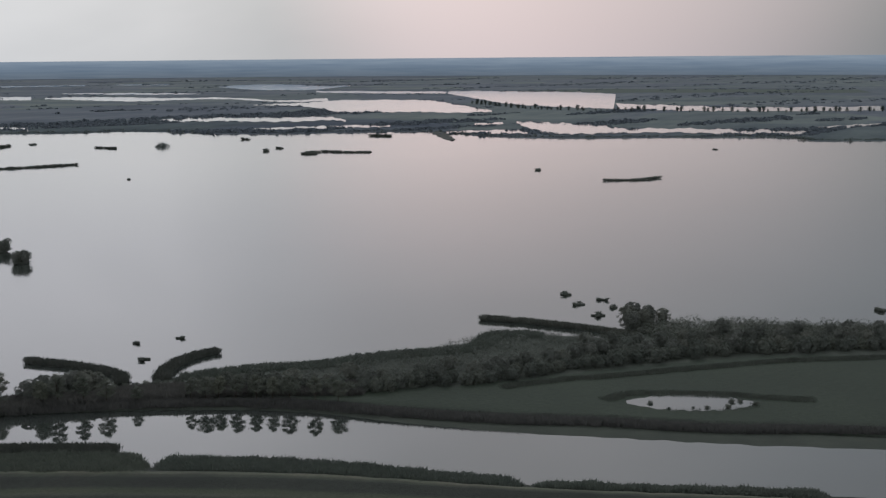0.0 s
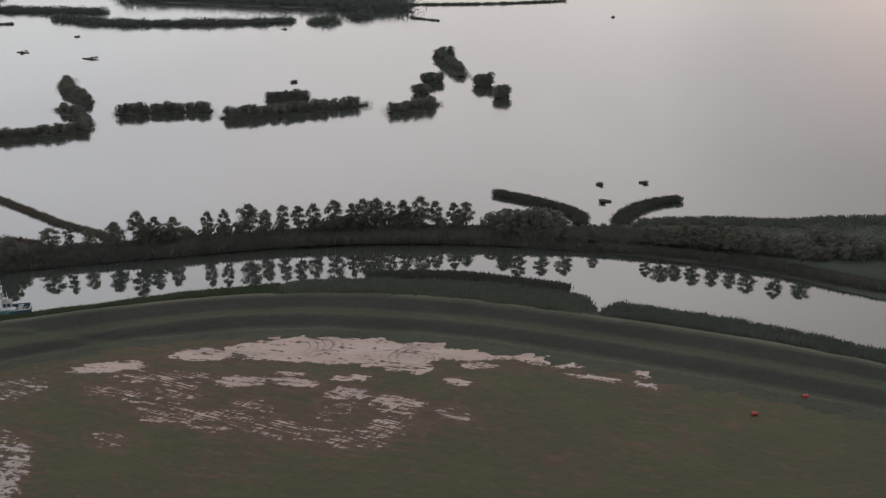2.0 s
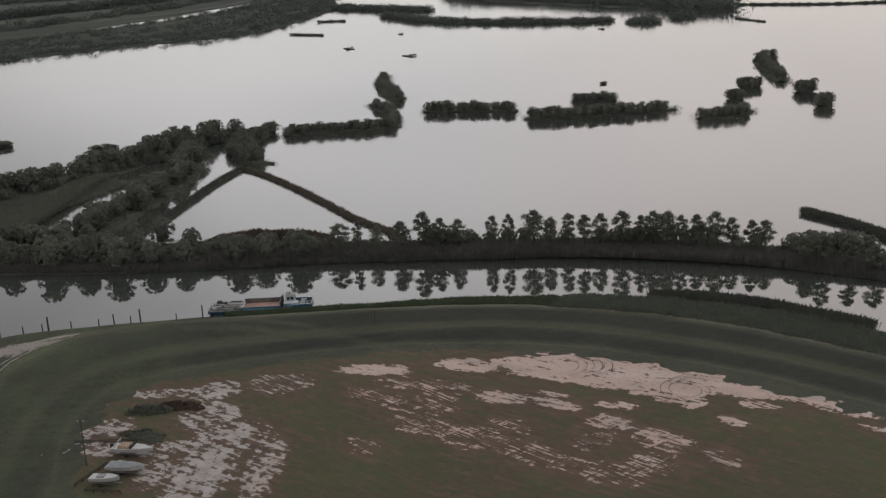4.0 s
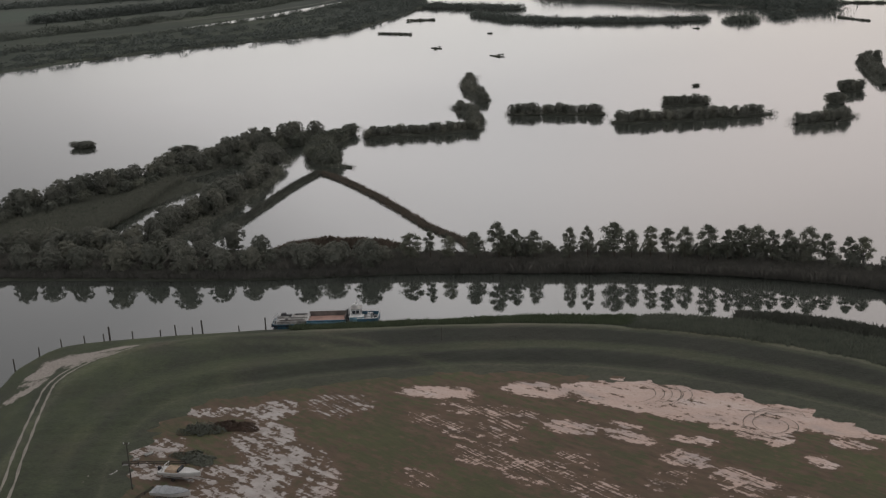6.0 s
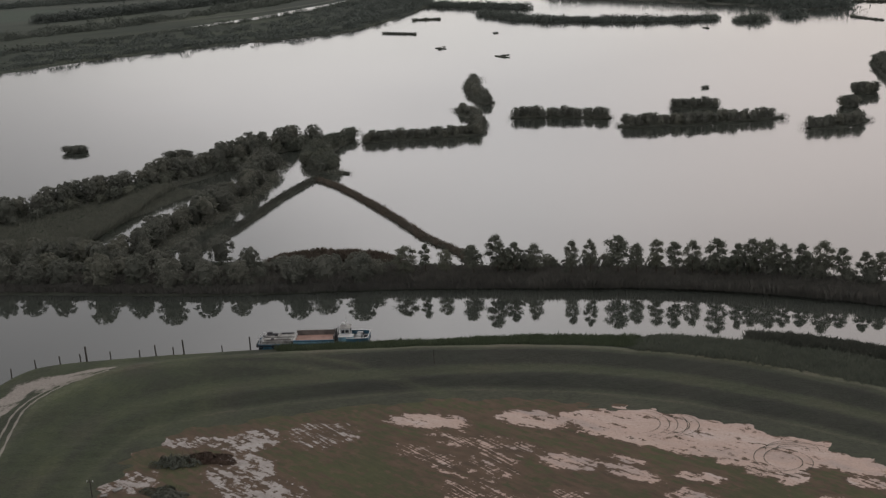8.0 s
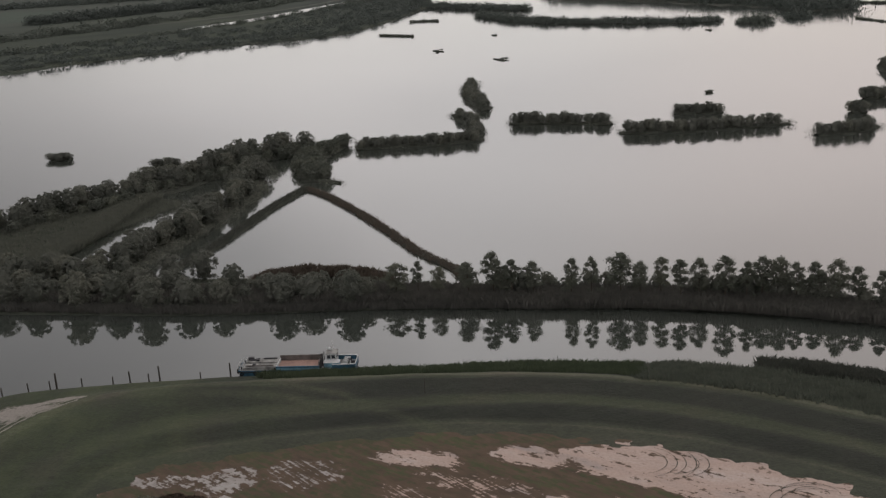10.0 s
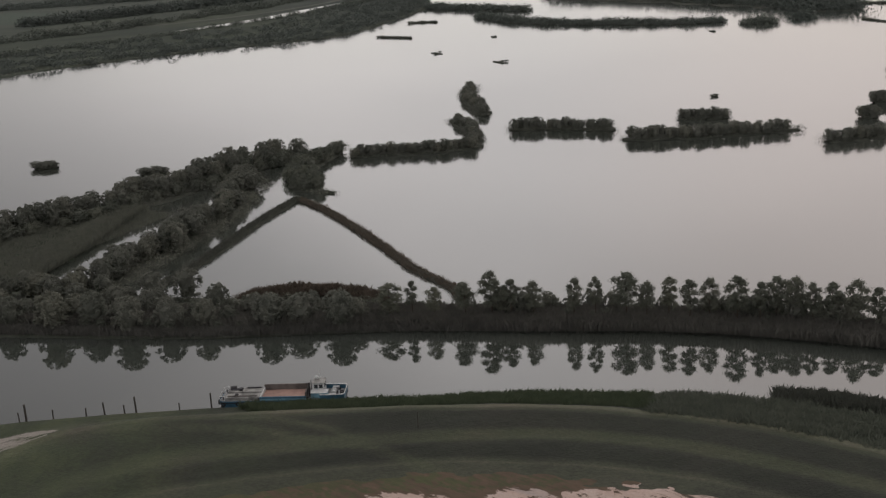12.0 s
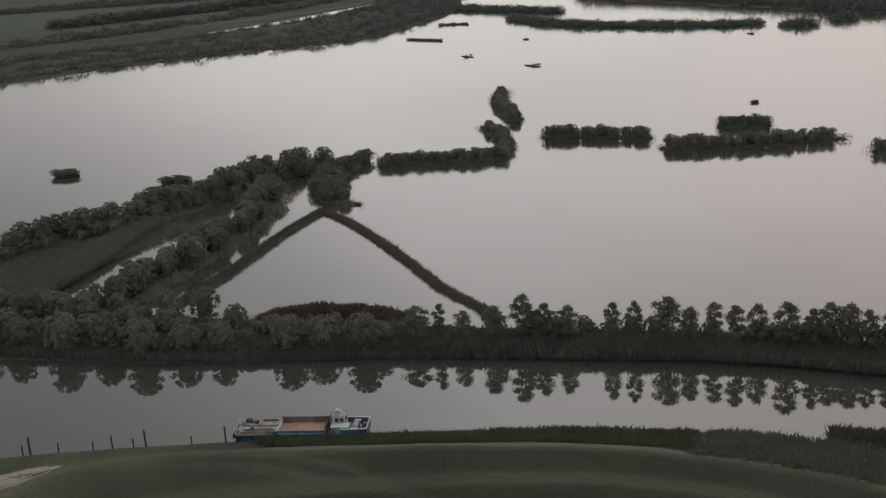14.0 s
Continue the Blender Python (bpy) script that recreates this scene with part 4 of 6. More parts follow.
LAGOONS += [
    ([(554, 1560), (566, 1515), (621, 1488), (646, 1451), (689, 1416), (745, 1423), (745, 1371)], [(564, 1588), (598, 1598), (662, 1585), (695, 1558), (741, 1520), (787, 1502), (765, 1407)]),
    ([(578, 1306), (603, 1272), (646, 1266), (702, 1250), (735, 1238)], [(582, 1317), (623, 1313), (667, 1307), (725, 1291), (754, 1268)]), ([(839, 1200), (882, 1197)], [(860, 1230), (904, 1227)]),
    ([(903, 1195), (834, 1065), (823, 999), (859, 983), (886, 974), (942, 942), (972, 883), (1035, 834)], [(926, 1226), (939, 1199), (952, 1156), (963, 1102), (940, 1034), (993, 992), (1030, 937), (1080, 871)]),
    ([(722, 1090), (743, 1086), (778, 1046), (790, 1025)], [(744, 1122), (765, 1118), (814, 1094), (814, 1055)]), ([(1126, 900), (1166, 882), (1245, 892)], [(1135, 907), (1203, 910), (1265, 906)]), ([(328, 1518), (345, 1449)], [(336, 1555), (360, 1507)]),
]
SHORES = [lagoon(near, far, 0.60 + 0.02 * k) for k, (near, far) in enumerate(LAGOONS)]
sheet("water", [(-400, 948), (-382, 976), (-360, 1015), (-338, 1090), (-314, 1170), (-296, 1270)], [3, 8, 9, 10, 11, 12], WATER, 0.62, "straight canal behind the lake shore", "water", 0.06)
sheet("ground_parcel", [(-950, 1010), (-780, 1085), (-690, 1115), (-625, 1130)], [150, 130, 90, 60], CROP, 0.6, "flat green crop field", "field", 0.02)
sheet("ground_parcel", [(1500, 2200), (1900, 2100), (2300, 1700)], [60, 150, 120], CROP, 0.6, "flat green crop field", "field", 0.1)
sheet("water", [(186.5, 201.5), (193, 196.5), (200, 191.5), (207, 186.5), (213, 182)], [1.5, 6, 7, 6.2, 1.5], WATER, 1.17, "small shallow pool in the marsh meadow", "water", 0.08)

# wheel marks left on the wet mud
def wheel_mark(cx, cy, r, a0, a1, squash=1.0):
    for dr in (-0.8, 0.8):
        a = np.linspace(radians(a0), radians(a1), 26)
        pts = np.stack([cx + (r + dr) * np.cos(a), cy + (r + dr) * squash * np.sin(a)], 1)
        sheet("ground_wheel_mark", pts[::3], [0.03, 0.06, 0.03], UNDERGROWTH, 1.06, "dark wheel mark in the mud", "wheel mark", 0.2)


for mark in ((-2, 219, 6.5, -60, 70), (-1, 219, 8.5, -40, 60), (4, 219, 5.5, -80, 60), (22, 207, 5.0, -150, 120), (26, 208, 6.5, 60, 230), (25, 211, 3.5, 0, 200)):
    wheel_mark(*mark, 0.8)


# ---- plants ----
def cards(rng, centres, outward, size, up=0.0, fold=0.35):
    """Small bent leaf clusters (two triangles each) at the centres, roughly facing outward."""
    n = len(centres)
    out = outward + rng.normal(0, 0.34, (n, 3)) + [0, 0, up]
    out /= np.linalg.norm(out, axis=1, keepdims=True) + 1e-9
    t = rng.normal(0, 1, (n, 3))
    u = np.cross(out, t)
    u /= np.linalg.norm(u, axis=1, keepdims=True) + 1e-9
    v = np.cross(out, u)
    s = (size * rng.uniform(0.6, 1.35, n))[:, None]
    lift = out * s * fold
    quads = np.stack([centres - u * s - lift, centres - v * s * 0.75, centres + u * s - lift, centres + v * s * 0.75], 1)
    return quads


def quads_mesh(name, quads, mat, core=None):
    n = len(quads)
    me = bpy.data.meshes.new(name)
    verts = quads.reshape(-1, 3)
    k = np.arange(n) * 4
    tris = np.concatenate([np.stack([k, k + 1, k + 3], 1), np.stack([k + 1, k + 2, k + 3], 1)])
    verts, tris = verts.tolist(), tris.tolist()
    if core:
        tris += [tuple(i + len(verts) for i in f) for f in core[1]]
        verts += core[0]
    me.from_pydata(verts, [], tris)
    me.materials.append(mat)
    return me


def dense_core(r, height, spread, bare, top, dome):
    """The dense inside of a crown that no light passes: a lumpy bag of twigs, well within the leaves."""
    rings, sides, verts = 6, 9, []
    lump = r.uniform(0.8, 1.15, (rings, sides))
    for i in range(rings):
        u = i / (rings - 1)
        w = spread * 0.64 * profile(u, top, dome) * (0.25 if i == rings - 1 else 1)
        z = height * (bare + (1 - bare) * 0.93 * u)
        verts += [(w * lump[i, k] * math.cos(k * math.tau / sides), w * lump[i, k] * math.sin(k * math.tau / sides), z * (0.97 + 0.06 * lump[i, k] - 0.06)) for k in range(sides)]
    faces = [(i * sides + k, i * sides + (k + 1) % sides, (i + 1) * sides + (k + 1) % sides, (i + 1) * sides + k) for i in range(rings - 1) for k in range(sides)]
    loose = [verts[i] for f in faces for i in f]
    return loose, [tuple(range(4 * k, 4 * k + 4)) for k in range(len(faces))]


def profile(u, top, dome):
    """Share of a crown's full width at the share u of its height."""
    if dome:
        return min(1, 0.72 + 0.6 * u) * math.sqrt(max(0.02, 1 - max(0, (u - 0.35) / 0.67) ** 2.2))
    return (min(1, (u + 0.12) / 0.32) ** 0.6) * (1 - (1 - top) * max(0, (u - 0.38) / 0.62) ** 1.35)


def lobe_points(r, lobes, per, tight=False):
    """Points in the outer part of each lobe (x, y, z, radius across, radius up), and their outward directions."""
    lobes = np.repeat(np.array(lobes), per, 0)
    d = r.normal(0, 1, (len(lobes), 3))
    d /= np.linalg.norm(d, axis=1, keepdims=True)
    d[:, 2] = np.where(d[:, 2] < -0.6, -d[:, 2], d[:, 2])
    reach = r.uniform(0.65, 1.22, (len(lobes), 1)) if tight else r.uniform(0.3, 1.6, (len(lobes), 1))
    return lobes[:, :3] + d * reach * lobes[:, [3, 3, 4]], d


def stem(bm, path, radii, sides=6):
    """A tapered limb along a path."""
    rings = []
    for p, r in zip(path, radii):
        rings.append([bm.verts.new((p[0] + r * math.cos(a), p[1] + r * math.sin(a), p[2])) for a in np.linspace(0, math.tau, sides + 1)[:-1]])
    for a, b in zip(rings[:-1], rings[1:]):
        for i in range(sides):
            bm.faces.new((a[i], a[(i + 1) % sides], b[(i + 1) % sides], b[i]))
    bm.faces.new(rings[-1])


def crown_lobes(r, height, spread, bare, n, top=0.25, small=0.17, dome=False):
    """Many small twig clusters filling an uneven crown: x, y, z and radii."""
    lobes = []
    if not dome:
        # twig clusters strung along rising branches, layer over layer
        for b in range(34):
            u = (b + r.uniform(0, 0.9)) / 34
            a, long = b * 2.4 + r.uniform(-0.4, 0.4), spread * profile(u, top, False) * r.uniform(0.6, 1.2)
            for k in range(max(2, n // 34)):
                f = r.uniform(0.1, 1.0)
                size = spread * small * r.uniform(0.7, 1.25) * (1.25 - 0.55 * f)
                lobes.append((long * f * math.cos(a) + r.normal(0, 0.12), long * f * math.sin(a) + r.normal(0, 0.12), height * (bare + (1 - bare) * 0.93 * u) + long * f * 0.4 + r.normal(0, 0.2), size * 1.1, size * r.uniform(0.8, 1.2)))
        return lobes
    bulge = r.uniform(0.75, 1.2, 7)
    for k in range(n):
        u = (k + r.uniform(0, 1)) / n
        h = bare + (1 - bare) * u**0.85
        wide = spread * profile(u, top, dome)
        a = r.uniform(0, math.tau)
        reach = wide * math.sqrt(r.uniform(0.6 if dome else 0.06, 1.0)) * bulge[int(a / math.tau * 7) % 7] * (1 if dome else 0.85 + 0.3 * math.sin(u * 19 + 3 * bulge[0]))
        size = spread * small * r.uniform(0.65, 1.35)
        lobes.append((reach * math.cos(a), reach * math.sin(a), height * h - size * 0.5, size, size * r.uniform(0.6, 0.9)))
    return lobes


def tree_model(name, seed, height, spread, bare, mat, leaf, label, per=16, lobes_n=60, top=0.25, dome=False):
    """A broadleaf tree: leaning trunk with limbs, and an uneven crown of twig clusters with gaps."""
    r = np.random.default_rng(seed)
    tree = root(name, Matrix(), label, "tree")
    bm = bmesh.new()
    lean = r.normal(0, 0.03, 2) * height
    trunk = [(lean[0] * u * u, lean[1] * u * u, height * 0.88 * u - 0.3) for u in (0, 0.3, 0.6, 1)]
    stem(bm, trunk, [height * 0.022, height * 0.017, height * 0.011, 0.03])
    lobes = crown_lobes(r, height, spread, bare, lobes_n, top, 0.17, dome)
    for x, y, z, *_ in lobes[:: max(1, lobes_n // 10)]:
        base = (0.1 * x, 0.1 * y, max(0.2, z - height * 0.12))
        stem(bm, [base, (x, y, z)], [height * 0.008, 0.02], 4)
    part("trunk", bm, BARK, tree)
    pts, outs = lobe_points(r, lobes, per, dome)
    core = dense_core(r, height, spread, bare, top, True) if dome else None
    crown = new("crown", quads_mesh("crown", cards(r, pts, outs, leaf, 0.35), mat, core))
    crown.parent = tree
    return tree


def bough_tree(name, seed, height, spread, mat, leaf, label, boughs=15, per=150):
    """A tall bank tree: bare lower trunk, then leafy boughs one over another with sky between them, feathery at the top."""
    r = np.random.default_rng(seed)
    tree = root(name, Matrix(), label, "tree")
    bm = bmesh.new()
    lean = r.normal(0, 0.02, 2) * height
    spine = [(lean[0] * u * u, lean[1] * u * u, height * 0.9 * u - 0.3) for u in (0, 0.25, 0.5, 0.75, 1)]
    stem(bm, spine, [height * 0.020, height * 0.016, height * 0.012, height * 0.007, 0.03])
    pts, outs = [], []
    low = r.uniform(0.30, 0.40)
    turn = r.uniform(0, math.tau)
    for k in range(boughs):
        u = (k + r.uniform(0.1, 0.9)) / boughs
        wide = spread * (0.5 + 0.55 * math.sin(math.pi * min(1, u * 0.85 + 0.12)) ** 0.8) * (1 if u < 0.8 else 1 - 0.6 * (u - 0.8) / 0.2)
        a = turn + k * 2.4 + r.uniform(-0.5, 0.5)
        reach = wide * r.uniform(0.35, 0.8) * (0.35 if u > 0.9 else 1)
        z = height * (low + (0.95 - low) * u)
        c = np.array([reach * math.cos(a) + lean[0] * u, reach * math.sin(a) + lean[1] * u, z])
        size = spread * r.uniform(0.42, 0.58) * (1.05 - 0.3 * u)
        stem(bm, [(lean[0] * u * u, lean[1] * u * u, z - 0.16 * height * (0.4 + reach / spread)), tuple(c)], [height * 0.006, 0.02], 4)
        n = int(per * r.uniform(0.7, 1.2))
        d = r.normal(0, 1, (n, 3))
        d /= np.linalg.norm(d, axis=1, keepdims=True)
        d[:, 2] = np.where(d[:, 2] < -0.45, -d[:, 2], d[:, 2])
        # a few twigs stand out beyond the bough
        far = r.uniform(0.45, 1.0, (n, 1)) + np.where(r.uniform(0, 1, (n, 1)) > 0.85, 0.35, 0)
        pts.append(c + d * far * size * np.array([1.1, 1.1, 0.72]))
        outs.append(d + 0.35 * c / (np.linalg.norm(c) + 1e-9) * [1, 1, 0])
    part("trunk", bm, BARK, tree)
    crown = new("crown", quads_mesh("crown", cards(r, np.vstack(pts), np.vstack(outs), leaf, 0.35), mat))
    crown.parent = tree
    return tree


def bush_model(name, seed, height, spread, mat, leaf, label, per=14, lobes_n=45, category="bush"):
    """A rounded bush, leafy to the ground, with several stems."""
    r = np.random.default_rng(seed)
    bush = root(name, Matrix(), label, category)
    bm = bmesh.new()
    lobes = crown_lobes(r, height, spread, 0.04, lobes_n, 0.35, 0.2, True)
    for x, y, z, *_ in lobes[::9]:
        stem(bm, [(0.08 * x, 0.08 * y, -0.3), (0.6 * x, 0.6 * y, z * 0.6), (x, y, z)], [0.1, 0.06, 0.02], 4)
    part("stem", bm, BARK, bush)
    pts, outs = lobe_points(r, lobes, per, True)
    pts[:, 2] = np.maximum(pts[:, 2], 0.05)
    crown = new("crown", quads_mesh("crown", cards(r, pts, outs, leaf, 0.35), mat, dense_core(r, height, spread, 0.0, 0.35, True)))
    crown.parent = bush
    return bush


rng = np.random.default_rng(11)
POPLARS = [bough_tree("poplar_tree", s, 10.0, w, LEAF, 0.21, "tall dark broadleaf tree on the far river bank", n) for s, w, n in ((1, 2.6, 15), (2, 2.3, 14), (3, 2.9, 17), (4, 2.2, 13), (5, 2.7, 16), (6, 2.4, 15), (7, 3.0, 18))]
ROUND = [tree_model("willow_tree", s, 7.0, 3.3, 0.06, WILLOW, 0.21, "broad grey-green willow with leaves almost to the ground", 22, 100, 0.5, True) for s in (21, 22, 23, 24)]
SCRUB = [bush_model("willow_bush", s, 4.0, 2.5, BUSH, 0.18, "dense dark willow bush at the water's edge", 16, 65) for s in (31, 32, 33)]
ISLE = [bush_model("islet_bush", s, 5.6, 2.4, WILLOW, 0.17, "upright dense willow bush on a lake islet", 18, 75) for s in (41, 42, 43, 44)]
LOW_BUSH = [bush_model("low_bush", s, 1.6, 1.7, BUSH, 0.20, "low dark bush on a tiny lake islet", 10, 16) for s in (61, 62)]
AVENUE = [tree_model("avenue_tree", s, 8.5, 4.2, 0.12, HAZED_LEAF, 0.6, "distant bushy tree in a row along a lagoon", 6, 40, 0.5) for s in (71, 72, 73)]
spent = set()


def plant(model, x, y, z, size, group, tall=1.0):
    """Sets a plant of a model at a place; the first one of a model is the model itself."""
    m = Matrix.Translation((x, y, z)) @ Matrix.Rotation(rng.uniform(0, math.tau), 4, "Z")
    if model.name not in spent:
        spent.add(model.name)
        ob = model
        ob.matrix_basis = m
    else:
        ob = copy_thing(model, m)
    ob.scale = (size, size, size * tall)
    return tagged(ob, group=group)


def row(models, line, spacing, half, size, group, z=0.8, tall=1.0, jitter=0.5):
    """Plants along a line, in a belt of the given half width."""
    pts, side = along(np.array(line, float), spacing)
    for p, s in zip(pts, side):
        k = rng.uniform(-half, half)
        q = p + s * k + rng.normal(0, spacing * 0.18 * jitter, 2)
        plant(models[rng.integers(len(models))], q[0], q[1], z, rng.uniform(*size), group, tall * rng.uniform(0.9, 1.1))


def between(u, a=0.0, b=1.0, steps=10):
    """A line running lengthwise on the far bank, at the share u of its width, over a stretch of it."""
    line = curve_through(shifted(RIVER, LAKE, u), steps)
    n = len(line)
    return line[int(a * n) : int(b * n)]


def cut(line, x0, x1):
    line = np.asarray(line)
    return line[(line[:, 0] >= x0) & (line[:, 0] <= x1)]


# trees on the far bank, west to east
row(ROUND, cut(between(0.45), -190, -92), 4.2, 5.0, (0.55, 0.9), "trees on the far bank")
row(ROUND, cut(between(0.75), -190, -110), 4.2, 4.5, (0.65, 1.0), "trees on the far bank")
row(ROUND, cut(between(0.2), -172, -92), 9.5, 1.0, (0.9, 1.35), "trees on the far bank", 0.6)
row(SCRUB, cut(between(0.22), -190, -58), 4.0, 1.6, (0.4, 0.7), "scrub on the far bank", 0.4)
row(ROUND, cut(between(0.5), -96, -62), 4.2, 4.0, (0.45, 0.85), "trees on the far bank")
row(SCRUB, cut(between(0.62), -150, 120), 2.8, 3.0, (0.45, 0.72), "scrub on the far bank", 0.6)
row(ROUND, cut(between(0.25), -90, -62), 8.0, 0.8, (0.9, 1.15), "trees on the far bank", 0.6)
# the tall trees, each where it stands along the bank: place along x, full height, width of the crown
TALL = [(-59.5, 9.2, 5.8), (-54.4, 9.7, 3.8), (-49.2, 8.6, 3.4), (-42.3, 9.8, 4.8), (-36.6, 12.0, 5.4), (-32.4, 10.4, 4.6), (-27.5, 9.6, 4.0), (-18.8, 10.8, 3.8), (-14.2, 11.0, 3.9), (-7.7, 11.9, 5.2), (-3.4, 10.2, 3.6), (1.2, 10.9, 4.2),
        (5.6, 11.0, 4.6), (9.6, 10.5, 4.0), (15.2, 12.0, 5.0), (19.8, 10.6, 4.2), (23.2, 11.0, 4.4)]
TALL += [(26.8, 11.1, 4.4), (30.4, 10.2, 4.2), (34.0, 10.4, 4.6), (39.0, 11.0, 4.8), (43.0, 9.9, 4.2), (47.5, 9.6, 4.6), (51.0, 9.4, 4.2), (59.0, 8.0, 4.0), (63.0, 9.6, 4.8), (68.8, 8.8, 4.6), (74.0, 7.8, 4.2), (81.0, 5.6, 3.0), (93.3, 7.0, 3.6), (96.4, 7.8, 4.2), (99.6, 7.6, 3.8), (103.4, 8.0, 4.4), (108.0, 8.0, 4.4),
         (111.2, 7.4, 3.6), (114.8, 8.2, 4.4), (119.8, 8.2, 4.6), (124.3, 7.4, 4.2)]
tree_line, back_line, river_line = (between(u, 0.05, 0.95, 20) for u in (0.36, 0.72, 0.17))
for k, (x, tall, wide) in enumerate(TALL):
    line = tree_line if x < 22 else back_line if x < 56 else river_line
    y = np.interp(x, line[:, 0], line[:, 1]) + rng.normal(0, 0.5)
    size = wide / 5.1
    plant(POPLARS[k * 3 % 7], x, y, 0.7, size, "trees on the far bank", (tall - 0.7) / 10.0 / size)
row(ROUND, cut(between(0.88), 8, 40), 3.6, 1.2, (0.72, 0.92), "trees on the far bank", 0.5)
row(ROUND, cut(between(0.9), -26, 6), 5.2, 1.0, (0.55, 0.76), "trees on the far bank", 0.4)
row(ROUND, cut(between(0.70), 44, 52), 4.0, 1.2, (0.65, 0.85), "trees on the far bank")
row(ROUND, cut(between(0.75), 58, 80), 3.6, 2.0, (0.7, 0.95), "trees on the far bank")
row(ROUND, cut(between(0.66), -37, -26), 4.5, 1.0, (0.75, 0.95), "trees on the far bank")
row(ROUND, cut(between(0.40), 94, 124), 4.4, 2.0, (0.5, 0.72), "trees on the far bank")
EAST_BELT = curve_through([(112, 268), (132, 257), (157, 248), (183, 242), (211, 237), (238, 230), (264, 219), (288, 206), (325, 178)], 8)
row(ROUND, EAST_BELT, 5.0, 3.5, (0.62, 0.88), "trees on the far bank")
row(SCRUB, EAST_BELT + [-2, -5], 3.2, 2.5, (0.8, 1.2), "scrub on the far bank", 0.9)
row(ROUND, cut(EAST_BELT, 205, 330) + [6, 9], 8.0, 4.0, (0.6, 0.85), "trees on the far bank")
for x, y, k in ((244, 262, 0.9), (247, 267, 1.0), (251, 269, 1.05), (254, 265, 0.95), (250, 262, 0.9), (258, 262, 0.8)):
    plant(ROUND[int(x) % 4], x, y, 0.4, k, "trees on the far bank")

# the wooded corner
row(ROUND, curve_through(HEDGE_BANK, 8)[8:], 3.4, 5.0, (0.85, 1.12), "willows on the hedge bank", 0.8)
row(SCRUB, curve_through(HEDGE_BANK, 8)[20:] + [4, -3], 2.6, 5.0, (0.8, 1.2), "willows on the hedge bank", 0.2)
row(ROUND, curve_through(TREE_ROW, 8), 2.6, 4.2, (0.72, 1.0), "willows in the tree row")
row(SCRUB, curve_through(SPIT, 8)[7:32], 1.5, 4.4, (0.9, 1.2), "scrub on the spit", 0.5)
row(SCRUB, curve_through(SPIT, 8)[6:], 2.0, 2.6, (0.85, 1.15), "scrub on the spit", 0.4)

# scrub on the islets
far_islets, near_islets = [], []
for line, w, tall in ISLETS:
    pts = curve_through(line, 8)
    y = pts[:, 1].mean()
    wide = float(np.mean(w))
    group = "bushes on the islets"
    if y < 700:
        row(ISLE, pts[1:-1] if len(line) > 2 else pts, 2.2, wide * 0.45, (0.82, 1.05), group, 0.4, tall / 5.6)
        if len(line) > 2:
            near_islets.append((pts, wide, tall))
        else:
            for k in range(5):
                a = k * 1.26
                plant(ISLE[k % 4], pts[4][0] + wide * 0.5 * math.cos(a), pts[4][1] + wide * 0.5 * math.sin(a), 0.3, rng.uniform(0.85, 1.05), group, tall / 5.6)
    else:
        far_islets.append((pts, wide, tall))
for line, w in LOW:
    pts = curve_through(line, 6)
    length = np.linalg.norm(pts[-1] - pts[0])
    if length < 12:
        for k in range(2):
            plant(LOW_BUSH[k], *(pts[len(pts) // 2] + rng.uniform(-0.4, 0.4, 2) * length), 0.3, w / 1.7 * rng.uniform(0.8, 1.1), "bushes on tiny islets", 0.75)
    else:
        row(LOW_BUSH, pts, 2.6, w * 0.3, (w / 1.7 * 0.7, w / 1.7 * 1.05), "bushes on tiny islets", 0.3, 0.8)

for x, y, k in ((190.5, 197, 0.5), (191.5, 191, 0.35), (200, 186, 0.45), (205, 183.5, 0.55), (209, 186, 0.6), (212, 181, 0.65), (211, 185, 0.5), (197, 188, 0.3)):
    plant(LOW_BUSH[int(x) % 2], x, y, 1.1, k, "tufts in the meadow pool")

# the avenue beyond the lake
row(AVENUE, curve_through([(1209, 1728), (1165, 1533), (1173, 1425), (1230, 1354), (1284, 1285), (1338, 1219), (1402, 1165), (1524, 1086)], 6), 10.5, 4.0, (0.4, 1.1), "avenue along the lagoon", 0.5, 1.0, 1.6)


def blades(name, places, height, mat, label, category, width=0.022, per=11, seed=5, spread=0.5):
    """Tufts of reed: upright leaning blades, one object."""
    r = np.random.default_rng(seed)
    n = len(places)
    foot = np.repeat(np.asarray(places, float), per, 0)
    k = len(foot)
    foot[:, :2] += r.normal(0, spread, (k, 2))
    h = np.repeat(np.broadcast_to(height, n), per) * r.uniform(0.6, 1.05, k)
    a = r.uniform(0, math.tau, k)
    u = np.stack([np.cos(a), np.sin(a), 0 * a], 1) * (width * h * r.uniform(0.7, 1.5, k))[:, None]
    lean = np.c_[r.normal(0, 0.20, (k, 2)) * h[:, None], h]
    bend = np.c_[r.normal(0, 0.10, (k, 2)) * h[:, None], np.zeros(k)]
    foot[:, 2] -= 0.2
    quads = np.stack([foot - u * 0.6, foot + u * 0.6, foot + lean * 0.7 + u, foot + lean + bend], 1)
    ob = new(name, quads_mesh(name, quads[:, [0, 1, 2, 3]], mat))
    return tagged(ob, label, category, kind="stuff")


